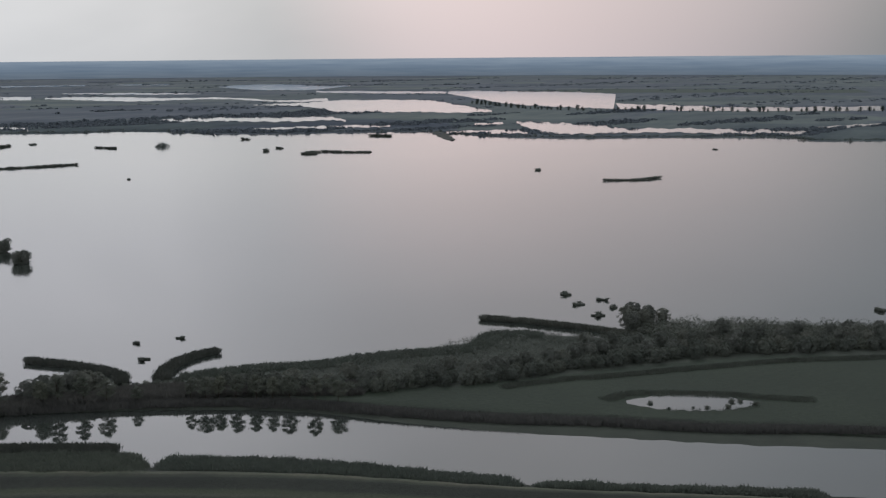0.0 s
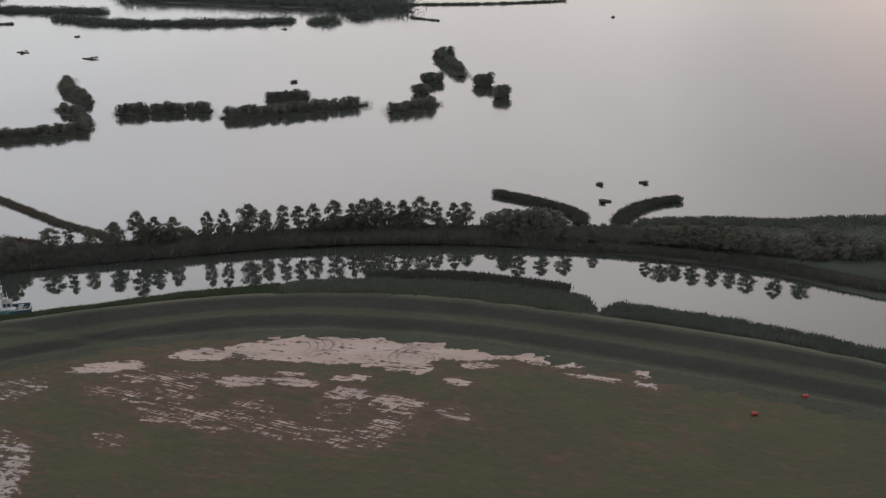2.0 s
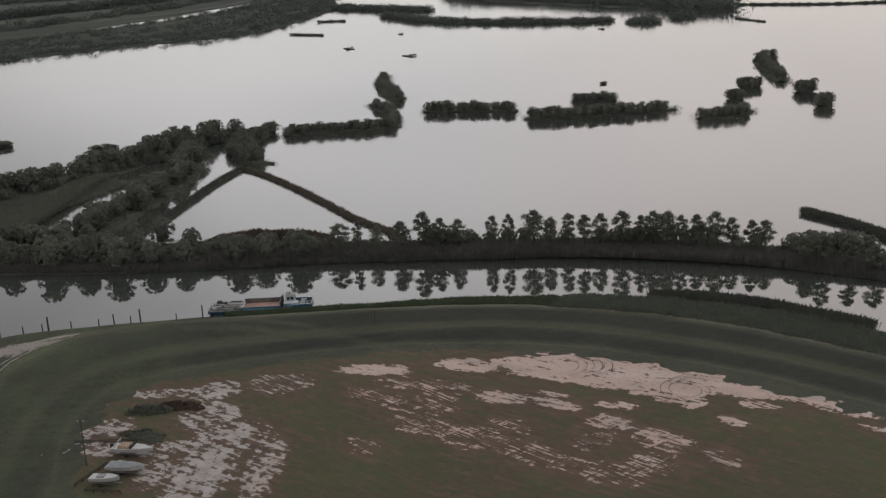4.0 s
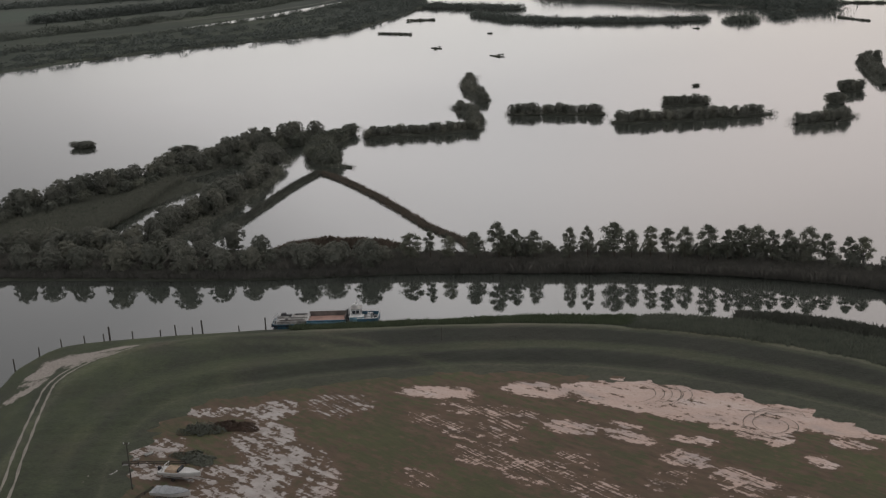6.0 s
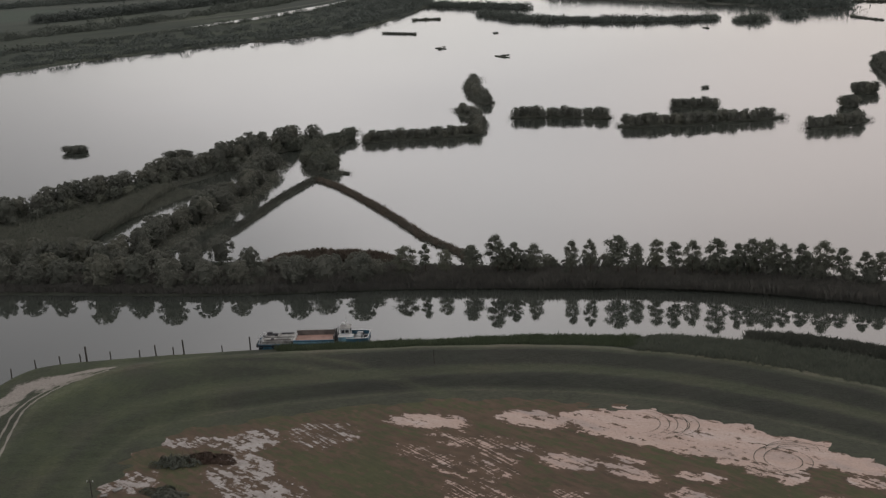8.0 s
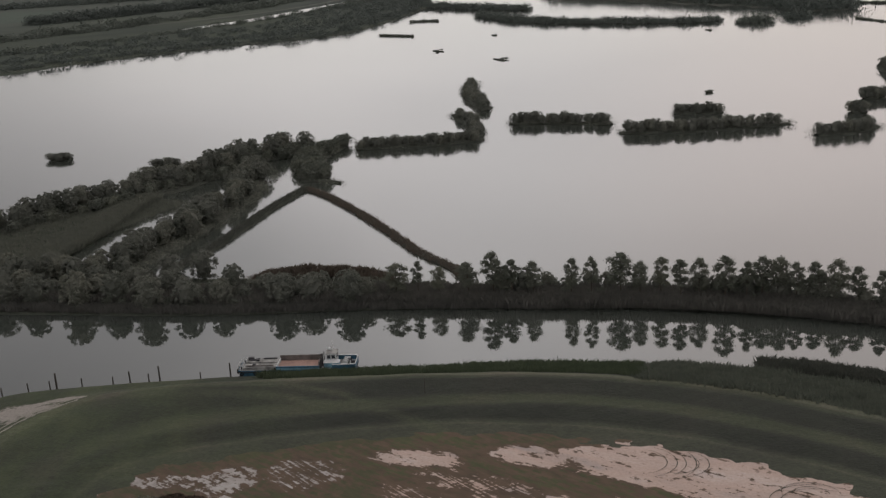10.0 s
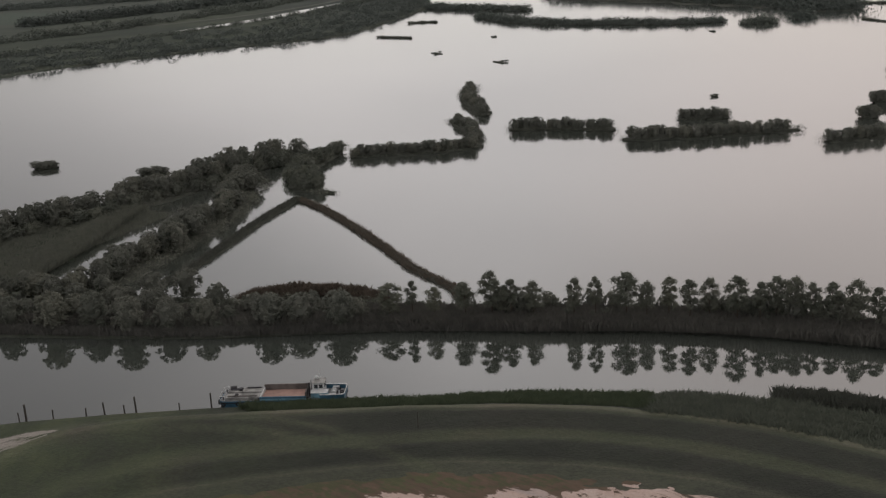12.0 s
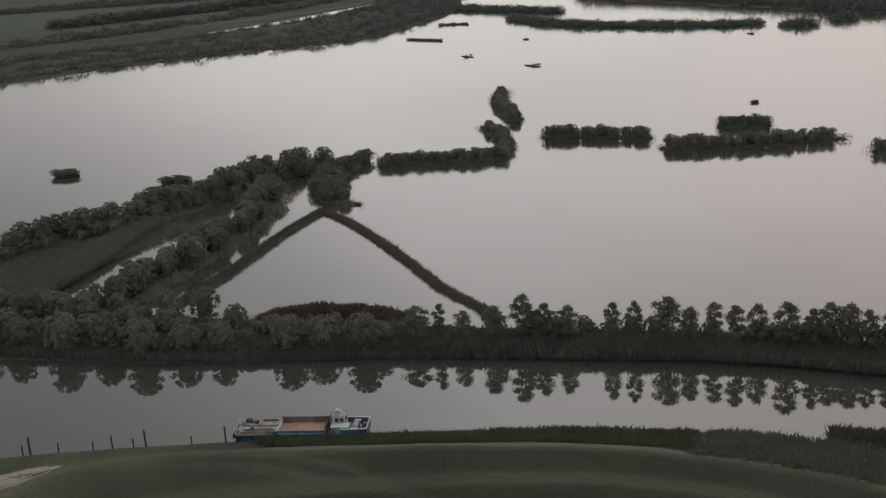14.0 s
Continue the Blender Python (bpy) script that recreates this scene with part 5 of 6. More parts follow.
def belt(line, half, density, z=0.4, seed=3, gap=0.0):
    """Random places in a belt along a line."""
    r = np.random.default_rng(seed)
    pts, side = along(np.asarray(line, float), 1.0 / max(density * 2 * half, 0.05))
    q = pts + side * r.uniform(-half, half, len(pts))[:, None]
    if gap:
        q = q[rough2(q[:, 0], q[:, 1], 0.15, seed) > -1 + gap]
    return np.c_[q, np.full(len(q), z)]


def bed(x0, x1, u0, u1, density, z, seed):
    """Random places between two shares of the way from the water's edge up to the dyke's crest."""
    r = np.random.default_rng(seed)
    a, b = curve_through(EDGE, 24), curve_through(CREST, 24)
    m = (a[:, 0] >= x0) & (a[:, 0] <= x1)
    a, b = a[m], b[m]
    run = np.r_[0, np.cumsum(np.linalg.norm(np.diff(a, axis=0), axis=1))]
    wide = np.linalg.norm(b - a, axis=1).mean() * (u1 - u0)
    n = int(run[-1] * wide * density)
    at, u = r.uniform(0, run[-1], n), r.uniform(u0, u1, n)
    p, q = (np.stack([np.interp(at, run, l[:, k]) for k in (0, 1)], 1) for l in (a, b))
    lift = 0.3 + 2.0 * np.clip(u - 0.05, 0, 1)
    ends = np.minimum(at, run[-1] - at)
    keep = u > u0 + (u1 - u0) * 0.55 * np.clip(1 - ends / 5.0, 0, 1) ** 2
    return np.c_[p * (1 - u[:, None]) + q * u[:, None], lift + z][keep], ends[keep]


green, _ = bed(-81, 3, 0.03, 0.70, 7.0, 0.1, 1)
blades("green_reeds", green, 1.5 + 0.3 * rough2(green[:, 0], green[:, 1], 0.5, 2.0), GREEN_REED, "band of fresh green reeds along the dyke's foot", "reeds", 0.016, 14)
for x0, x1, u1, k in ((-3, 70.0, 0.86, 6), (70.5, 132.0, 0.74, 7), (131.5, 181, 0.62, 8)):
    places, ends = bed(x0, x1, 0.02, u1, 5.0, 0.1, k)
    blades("reed_bed", places, 1.0 + 1.0 * np.clip(ends / 4, 0, 1) + 0.32 * rough2(places[:, 0], places[:, 1], 0.35, k) + 0.2 * rough2(places[:, 0], places[:, 1], 1.1, k), REED, "grey-green reed bed along the near bank", "reeds", 0.016, 14, seed=k)
TONGUE = [(20.5, 260.8), (30, 259.8), (41.5, 255.8), (53, 248.8), (64.5, 241)]
strip("ground_spit", TONGUE, [2.0, 3.2, 3.4, 3.2, 2.2], BANK, 0.35, "low reed spit beside the near bank", "spit")
blades("reed_bed", belt(curve_through(TONGUE, 8), 2.1, 9.5, 0.3, 5), 2.1, DARK_REED, "tall dark reed bed on a low spit", "reeds", 0.016, 14, seed=8)
blades("reed_fringe", belt(between(0.11, 0.05, 0.97), 1.6, 7.5, 0.3, 6), 1.9, UNDER_REED, "dark reed fringe along the far river bank", "reeds", 0.012, 18, seed=9)
blades("reed_fringe", belt(cut(between(0.13), 105, 330), 4.0, 5.0, 0.5, 16), 1.0, UNDER_REED, "reed fringe along the marsh meadow", "reeds", seed=19)
blades("tall_grass", belt(cut(between(0.38), -200, 135), 5.0, 5.5, 0.7, 26), 2.5, UNDER_REED, "rank dark undergrowth beneath the trees", "grass", 0.012, 18, seed=29)
blades("marsh_reeds", belt(curve_through(MARSH_BED, 8), 17.0, 2.2, 0.5, 7), 1.2, MARSH_REED, "green reeds covering the marsh bed", "reeds", seed=10)
blades("marsh_reeds", belt(curve_through([(-167, 304), (-166, 322), (-165, 344), (-166, 366), (-166, 390)], 8), 4.5, 6.0, 0.6, 21), 2.4, MARSH_REED, "tall green reed bank along the marsh channel", "reeds", seed=21)
blades("dry_reeds", belt(curve_through(DAM_EAST, 8), 1.1, 7.0, 0.3, 8), 0.95, DRY, "brown dry reeds on the thin dam", "reeds", seed=11)
blades("dam_reeds", belt(curve_through(DAM_WEST, 8), 1.3, 6.0, 0.3, 9), 1.1, DARK_REED, "dark reeds on the thin dam", "reeds", seed=12)
rusty = belt(curve_through([(-102, 311), (-90, 315), (-78, 315.5), (-63, 311)], 8), 2.2, 6.0, 0.1, 10)
blades("dry_reeds", rusty, 2.1 * np.clip(np.minimum(rusty[:, 0] + 104, -61 - rusty[:, 0]) / 8, 0.25, 1) * (1 + 0.35 * rough2(rusty[:, 0], rusty[:, 1], 0.8, 3.0)), DRY, "rusty brown reeds at the lake shore", "reeds", seed=13)
for line, w, s in ((JETTY_A, 1.5, 14), (JETTY_B, 1.8, 15), (JETTY_C, 1.5, 16)):
    blades("reed_bed", belt(curve_through(line, 8), w, 6.0, 0.3, s), 1.7, DARK_REED, "dark reeds on a narrow spit", "reeds", seed=s)
blades("lake_reeds", belt(cut(between(0.93), 100, 215), 3.5, 3.0, 0.2, 17), 1.8, REED, "reeds along the lake shore", "reeds", seed=17)
blades("pool_rushes", np.vstack([belt([(183, 206), (192, 207), (203, 200), (212, 192), (220, 183), (228, 175)], 2.2, 4.0, 1.1, 18), belt([(190, 191), (199, 184), (212, 178)], 0.5, 1.2, 1.1, 19)]), 0.85, BUSH,
       "dark rushes round the small pool", "rushes", seed=18)
blades("meadow_hedge", belt([(168, 231), (187, 227), (200, 222), (224, 215), (254, 205), (290, 186)], 2.0, 5.0, 1.0, 20), 1.0, BUSH, "dark rank hedge across the marsh meadow", "hedge", seed=20)

# woods and hedgerows beyond the lake: many leafy clumps in belts and copses
def clumps(name, places, size, mat, label, seed, leaf=0.28, per=16, flat=1.0):
    r = np.random.default_rng(seed)
    p = np.repeat(np.asarray(places, float), per, 0)
    s = np.repeat(size * np.clip(0.6 + r.exponential(0.28, len(places)), 0.6, 1.4), per)
    d = r.normal(0, 1, p.shape)
    d /= np.linalg.norm(d, axis=1, keepdims=True)
    d[:, 2] = np.abs(d[:, 2])
    q = p + d * s[:, None] * [1.4, 1.4, flat] * r.uniform(0.6, 1.0, (len(p), 1))
    return tagged(new(name, quads_mesh(name, cards(r, q, d, leaf * s, 0.3), mat)), label, "woods", kind="stuff")


def filled(ring, spacing, z, seed):
    """Even but jittered places inside a ring."""
    g = np.random.default_rng(seed)
    ring = np.array(ring, float)
    x, y = np.meshgrid(np.arange(ring[:, 0].min(), ring[:, 0].max(), spacing), np.arange(ring[:, 1].min(), ring[:, 1].max(), spacing))
    x, y = x.ravel() + g.normal(0, spacing * 0.3, x.size), y.ravel() + g.normal(0, spacing * 0.3, x.size)
    ok = inside(x, y, ring)
    return np.c_[x[ok], y[ok], np.full(ok.sum(), z)]


clumps("dam_scrub", belt(curve_through(DAM_WEST, 8), 1.6, 0.34, 0.0, 42, 0.7), 1.5, BUSH, "low dense scrub on the thin dam", 42, 0.11, 50)
clumps("dam_scrub", belt(curve_through(DAM_EAST, 8), 1.1, 0.5, 0.0, 43, 0.6), 0.95, DRY, "brown withered scrub on the thin dam", 43, 0.13, 40)
hedge = curve_through(HEDGE_BANK, 8)[6:]
clumps("hedge_scrub", np.vstack([belt(hedge, 7.0, 0.18, 0.3, 44), belt(hedge, 5.0, 0.08, 1.6, 45)]), 2.2, WILLOW, "dense willow thicket filling the hedge bank", 44, 0.085, 90)
grove = curve_through(TREE_ROW, 8) + [1.8, 0]
clumps("grove_scrub", belt(grove, 5.5, 0.16, 0.2, 46), 1.9, WILLOW, "dense willow thicket beneath the tree row", 46, 0.09, 80)
clumps("spit_scrub", np.vstack([belt(curve_through(SPIT, 8)[8:36], 4.8, 0.24, 0.3, 48), belt(curve_through(SPIT, 8)[10:], 3.0, 0.3, 1.4, 50), belt([(-152, 456), (-143, 465), (-135, 470)], 7.0, 0.25, 1.6, 51), belt(curve_through(SPIT, 8)[0:10], 1.0, 0.9, -0.9, 52)]), 2.3, BUSH, "dense scrub covering the small spit", 48, 0.09, 70)
clumps("bank_scrub", np.vstack([belt(cut(between(0.78), -118, -44), 3.5, 0.16, 0.7, 53), belt(cut(between(0.3), -185, 60), 2.0, 0.12, 0.6, 54)]), 1.5, BUSH, "low scrub along the lake side of the bank", 53, 0.12, 60)
bank_line = cut(between(0.5), -185, 125)
clumps("bank_scrub", belt(bank_line, 4.5, 0.10, 0.7, 49), 1.9, BUSH, "low scrub between the trees on the far bank", 49, 0.1, 60)
for k, (pts, wide, tall) in enumerate(near_islets):
    clumps("islet_scrub", belt(pts, wide * 0.85, 0.34, 0.2, k + 60), tall * 0.42, WILLOW, "low dense scrub along an islet's edge", k + 60, 0.1, 60)
POINT = [(243, 262), (250, 266), (260, 262), (278, 249), (295, 234), (318, 216), (345, 190), (330, 175), (300, 200), (273, 217), (253, 226), (243, 234)]
clumps("lakeside_scrub", filled(POINT, 2.3, 0.6, 40), 2.5, BUSH, "dense low willow scrub on the lakeside point", 40, 0.09, 110)
clumps("lakeside_scrub", filled([(128, 282), (150, 281), (175, 277), (205, 284), (222, 268), (236, 256), (236, 234), (205, 240), (165, 248), (132, 262)], 2.6, 0.5, 41), 1.9, BUSH, "dark rank scrub along the lake shore", 41, 0.1, 80)


for k, (pts, wide, tall) in enumerate(far_islets):
    clumps("islet_scrub", belt(pts, wide * 0.75, 0.16 if wide < 12 else 0.05, 0.2, k + 30), tall * (0.5 if wide < 12 else 0.62), HAZED_LEAF, "dense willow scrub on a distant islet", k, 0.14 if wide < 12 else 0.08, 70 if wide < 12 else 120)
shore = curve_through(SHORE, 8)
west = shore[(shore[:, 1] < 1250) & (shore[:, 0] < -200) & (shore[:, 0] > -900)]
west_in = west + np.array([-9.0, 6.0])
clumps("shore_trees", np.vstack([belt(west_in, 10, 0.045, 0.4, 1, 0.75), belt(west_in + [-4, 4], 8, 0.02, 3.0, 7, 0.95), belt(west_in + [-34, 25], 15, 0.03, 0.6, 2, 0.8), belt(west_in + [-70, 55], 18, 0.022, 0.6, 12, 0.85)]), 3.5, HAZED_LEAF, "tree belt along the far lake shore", 1, 0.15, 60)
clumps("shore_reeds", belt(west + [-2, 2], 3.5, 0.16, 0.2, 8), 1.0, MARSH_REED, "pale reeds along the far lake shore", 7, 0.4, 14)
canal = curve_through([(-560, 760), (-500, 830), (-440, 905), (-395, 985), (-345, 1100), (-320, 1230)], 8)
clumps("canal_trees", np.vstack([belt(canal + [-62, 40], 13, 0.05, 0.6, 3, 0.8), belt(canal + [-62, 40], 9, 0.03, 4.0, 9, 1.0), belt(canal + [26, -14], 8, 0.03, 0.6, 4, 0.7)]), 4.2, HAZED_LEAF, "tree rows along the canal", 2, 0.15, 60)
clumps("field_trees", np.vstack([belt([(-1100, 1130), (-820, 1230), (-600, 1330), (-400, 1500)], 30, 0.03, 0.6, 5), belt([(-590, 1040), (-540, 1095), (-480, 1180), (-430, 1280)], 14, 0.06, 0.6, 15), belt([(-590, 1040), (-540, 1095), (-480, 1180), (-430, 1280)], 10, 0.04, 4.5, 16)]), 5.5, HAZED_LEAF, "wood behind the green field", 3, 0.14, 60)
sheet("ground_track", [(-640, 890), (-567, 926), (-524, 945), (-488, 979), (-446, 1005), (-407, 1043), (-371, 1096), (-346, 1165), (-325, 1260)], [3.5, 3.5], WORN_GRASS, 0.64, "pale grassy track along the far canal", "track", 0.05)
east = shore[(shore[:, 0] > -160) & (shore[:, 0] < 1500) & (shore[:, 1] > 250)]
clumps("shore_scrub", belt(east + [6, 9], 9, 0.03, 0.4, 6), 2.0, HAZED_LEAF, "scrub along the far lake shore", 4, 0.35, 14)


def copses(count, y0, y1, seed, thick):
    """Uneven woods and marsh scrub on the far land, left open over the lagoons."""
    g = np.random.default_rng(seed)
    ang, dist = g.uniform(-0.05, 1.15, count * 10), np.sqrt(g.uniform(y0**2, y1**2, count * 10))
    x, y = dist * np.sin(ang), dist * np.cos(ang)
    land = on_mainland(x, y)
    for a, b in SHORES:
        land &= ~inside(x, y, np.vstack([a, b[::-1]]))
    cover = rough2(x, 2.6 * y, 0.0045, seed) + 0.7 * rough2(x, 2.2 * y, 0.016, seed + 1)
    ok = land & (cover > thick)
    return np.c_[x[ok], y[ok], np.full(ok.sum(), 0.5)][:count]


g = np.random.default_rng(5)
rims = []
for a, b in SHORES:
    for side, back in ((a, -1), (b, 1)):
        pts, across = along(side, 5.0 if side[0][1] < 2100 else 9.0)
        rims.append(np.c_[pts + across * back * np.abs(g.normal(0, 6, len(pts)))[:, None], np.full(len(pts), 0.3)])
rims = np.vstack(rims)
rims = rims[rough2(rims[:, 0], rims[:, 1], 0.02, 3.0) > -0.25]
clumps("lagoon_scrub", rims, 1.7, HAZED_SCRUB, "low scrub round the lagoons", 5, 0.45, 12, 0.8)
clumps("distant_woods", np.vstack([copses(2600, 1100, 2000, 11, 0.35), copses(2200, 1900, 4500, 12, 0.5)]), 4.6, HAZED_SCRUB, "distant woods and thickets on the plain", 6, 0.42, 12, 0.55)


# ---- parts of built things ----
def box_bm(x0, x1, y0, y1, z0, z1, bevel=0.0, taper=0.0):
    bm = bmesh.new()
    bmesh.ops.create_cube(bm, size=1)
    for v in bm.verts:
        k = 1 - taper if v.co.z > 0 else 1
        v.co = Vector(((x0 + x1) / 2 + v.co.x * (x1 - x0) * k, (y0 + y1) / 2 + v.co.y * (y1 - y0) * k, z0 if v.co.z < 0 else z1))
    if bevel:
        bmesh.ops.bevel(bm, geom=bm.edges[:], offset=bevel, segments=2, affect="EDGES", profile=0.6)
    return bm


def rod_bm(a, b, r, r2=None, sides=10):
    a, b = Vector(a), Vector(b)
    bm = bmesh.new()
    bmesh.ops.create_cone(bm, cap_ends=True, segments=sides, radius1=r, radius2=r if r2 is None else r2, depth=(b - a).length)
    turn = (b - a).to_track_quat("Z", "Y").to_matrix().to_4x4()
    bmesh.ops.transform(bm, matrix=Matrix.Translation((a + b) / 2) @ turn, verts=bm.verts[:])
    return bm


def outline_bm(outline, z0, z1, flare=0.0, bevel=0.0):
    """A body over a plan outline; flare: how much wider it is above."""
    bm = bmesh.new()
    cx = sum(p[0] for p in outline) / len(outline)
    low = [bm.verts.new((cx + (x - cx) * (1 - flare * 0.4), y * (1 - flare), z0)) for x, y in outline]
    high = [bm.verts.new((x, y, z1)) for x, y in outline]
    n = len(outline)
    for i in range(n):
        bm.faces.new((low[i], low[(i + 1) % n], high[(i + 1) % n], high[i]))
    bm.faces.new(low[::-1])
    bm.faces.new(high)
    if bevel:
        bmesh.ops.bevel(bm, geom=[e for e in bm.edges if abs(e.verts[0].co.z - e.verts[1].co.z) < 1e-6], offset=bevel, segments=1, affect="EDGES")
    return bm


def rim_bm(outline, z0, z1, thick):
    """A wall along an outline, like a bulwark or coaming."""
    bm = bmesh.new()
    p = np.array(outline, float)
    c = p.mean(0)
    q = c + (p - c) * (1 - thick / np.linalg.norm(p - c, axis=1, keepdims=True))
    n = len(p)
    loops = [[bm.verts.new((x, y, z)) for x, y in s] for s, z in ((p, z0), (p, z1), (q, z1), (q, z0))]
    for a, b in zip(loops, loops[1:] + loops[:1]):
        for i in range(n):
            bm.faces.new((a[i], a[(i + 1) % n], b[(i + 1) % n], b[i]))
    return bm


BLUE = plain("blue_hull_paint", (0.050, 0.145, 0.225), 0.5, 0, 0.45, 0.9)
PALE_BLUE = plain("pale_blue_paint", (0.20, 0.38, 0.48), 0.5, 0, 0.4, 0.9)
WHITE = plain("worn_white_paint", (0.60, 0.61, 0.61), 0.45, 0, 0.25, 1.0)
DECK = plain("grey_deck_plate", (0.28, 0.285, 0.285), 0.6, 0.0, 0.6, 0.7)
HATCH = plain("grey_hatch_cover", (0.34, 0.335, 0.32), 0.6, 0.0, 0.6, 0.6)
RUST = plain("rusty_hold_floor", (0.40, 0.255, 0.21), 0.8, 0, 0.35, 0.35)
GRIME = plain("grimy_steel", (0.16, 0.14, 0.13), 0.75, 0, 0.5, 0.6)
DARK = plain("dark_steel", (0.045, 0.045, 0.05), 0.55, 0.3, 0.4, 2.0)
RUBBER = plain("black_rubber", (0.02, 0.02, 0.021), 0.8, 0, 0.3, 4.0)
GLASS = Mat("dark_window_glass", 0.08)
GLASS.b.inputs["Base Color"].default_value = (0.02, 0.025, 0.03, 1)
GLASS = GLASS.m
GEL = plain("white_gelcoat", (0.52, 0.52, 0.51), 0.3, 0, 0.15, 1.0)
TARP = plain("grey_tarpaulin", (0.32, 0.335, 0.35), 0.7, 0, 0.3, 1.5)
TAN = plain("tan_canvas", (0.36, 0.27, 0.19), 0.8, 0, 0.25, 2.0)
GALV = plain("galvanised_steel", (0.42, 0.43, 0.44), 0.4, 0.7, 0.3, 3.0)
RED = plain("faded_red_plastic", (0.42, 0.07, 0.05), 0.55, 0, 0.25, 2.0)
TWIG = leaves("bare_twigs", (0.060, 0.045, 0.036), (0.115, 0.082, 0.066), 0.9)


def ring_bm(centre, r, tube, axis, seg=14, sides=7):
    bm = bmesh.new()
    turn = Vector(axis).to_track_quat("Z", "Y").to_matrix()
    rings = []
    for i in range(seg):
        a = math.tau * i / seg
        rings.append([bm.verts.new(Vector(centre) + turn @ Vector(((r + tube * math.cos(b)) * math.cos(a), (r + tube * math.cos(b)) * math.sin(a), tube * math.sin(b))))
                      for b in np.linspace(0, math.tau, sides + 1)[:-1]])
    for i in range(seg):
        for j in range(sides):
            bm.faces.new((rings[i][j], rings[(i + 1) % seg][j], rings[(i + 1) % seg][(j + 1) % sides], rings[i][(j + 1) % sides]))
    return bm


# ---- the moored barge ----
def barge():
    top = root("river_barge", pose(-69.6, 253.7, 0, 0, 0, 7.6), "blue and white cargo barge with rust-red hold, moored", "barge")
    L, B = 11.9, 2.6
    plan = [(-L, -B * 0.82), (-L + 0.8, -B), (L - 1.6, -B), (L - 0.5, -B * 0.96), (L, -B * 0.84), (L, B * 0.84), (L - 0.5, B * 0.96), (L - 1.6, B), (-L + 0.8, B), (-L, B * 0.82)]
    hull = part("hull", outline_bm(plan, -0.4, 1.25, 0.08, 0.05), BLUE, top, "blue painted steel hull with scraped sides")
    part("rubbing_strake", rim_bm([(x * 1.006, y * 1.02) for x, y in plan], 0.85, 1.02, 0.12), DARK, hull)
    part("deck", outline_bm([(x * 0.985, y * 0.97) for x, y in plan], 1.25, 1.31), DECK, top, "grey steel deck")
    fore = [(L - 4.6, -B), (L - 1.6, -B), (L - 0.5, -B * 0.96), (L, -B * 0.84), (L, B * 0.84), (L - 0.5, B * 0.96), (L - 1.6, B), (L - 4.6, B)]
    part("bulwark", rim_bm(fore, 1.25, 2.15, 0.12), BLUE, top, "blue bulwark round the foredeck")
    part("bulwark_cap", rim_bm([(x * 1.003, y * 1.01) for x, y in fore], 2.15, 2.25, 0.24), WHITE, top, "white capping rail")
    # covered part towards the stern: two long hatch covers with ribs
    for y0, y1, n in ((-B * 0.86, -0.15, 0), (0.25, B * 0.86, 1)):
        cover = part("hatch_cover", box_bm(-L + 1.2, -4.2, y0, y1, 1.31, 1.85 + 0.12 * n, 0.06), HATCH, top, "pale grey steel hatch cover")
        for x in np.linspace(-L + 2.0, -5.0, 5):
            part("rib", box_bm(x - 0.05, x + 0.05, y0 + 0.1, y1 - 0.1, 1.85 + 0.12 * n, 1.93 + 0.12 * n), HATCH, cover)
    part("gangway", box_bm(-L + 1.4, -4.3, -0.14, 0.24, 1.32, 1.50, 0.03), DARK, top, "dark walkway between the hatch covers")
    # open hold
    hold = [(-4.0, -B * 0.9), (4.6, -B * 0.9), (4.6, B * 0.9), (-4.0, B * 0.9)]
    part("hold_floor", box_bm(-3.9, 4.5, -B * 0.84, B * 0.84, 1.32, 1.44, 0.02), RUST, top, "rust-red cargo floor")
    for x0, x1, y0, y1, z, mat in ((-4.1, 4.7, -B * 0.95, -B * 0.85, 1.95, BLUE), (-4.1, 4.7, B * 0.85, B * 0.95, 2.5, GRIME), (-4.1, -3.9, -B * 0.85, B * 0.85, 2.0, WHITE), (4.5, 4.75, -B * 0.85, B * 0.85, 2.7, GRIME)):
        wall = part("coaming", box_bm(x0, x1, y0, y1, 1.31, z, 0.03), mat, top, "steel coaming of the open hold")
        n = 9 if x1 - x0 > 2 else 4
        for k in range(n):
            u = (k + 0.5) / n
            if x1 - x0 > 2:
                x = x0 + u * (x1 - x0)
                ys = (y0 - 0.06, y0) if y0 < 0 else (y1, y1 + 0.06)
                part("stiffener", box_bm(x - 0.05, x + 0.05, ys[0], ys[1], 1.31, z - 0.05), mat, wall)
    part("side_rail", box_bm(-4.0, 4.7, -B * 0.99, -B * 0.96, 1.30, 1.62, 0.01), PALE_BLUE, top, "pale blue deck edge strip")
    # wheelhouse
    house = part("wheelhouse", box_bm(5.7, 7.9, -0.3, 2.0, 1.31, 3.6, 0.08, 0.04), WHITE, top, "white wheelhouse with dark windows")
    part("roof", box_bm(5.6, 8.0, -0.4, 2.1, 3.6, 3.70, 0.04), HATCH, house)
    for x0, x1, y0, y1 in ((6.0, 6.7, -0.36, -0.30), (6.9, 7.6, -0.36, -0.30), (6.0, 6.7, 1.98, 2.04), (6.9, 7.6, 1.98, 2.04), (5.65, 5.72, 0.0, 0.8), (5.65, 5.72, 0.95, 1.75), (7.85, 7.92, 0.0, 0.8), (7.85, 7.92, 0.95, 1.75)):
        part("window", box_bm(x0, x1, y0, y1, 2.6, 3.3, 0.02), GLASS, house, "dark wheelhouse window")
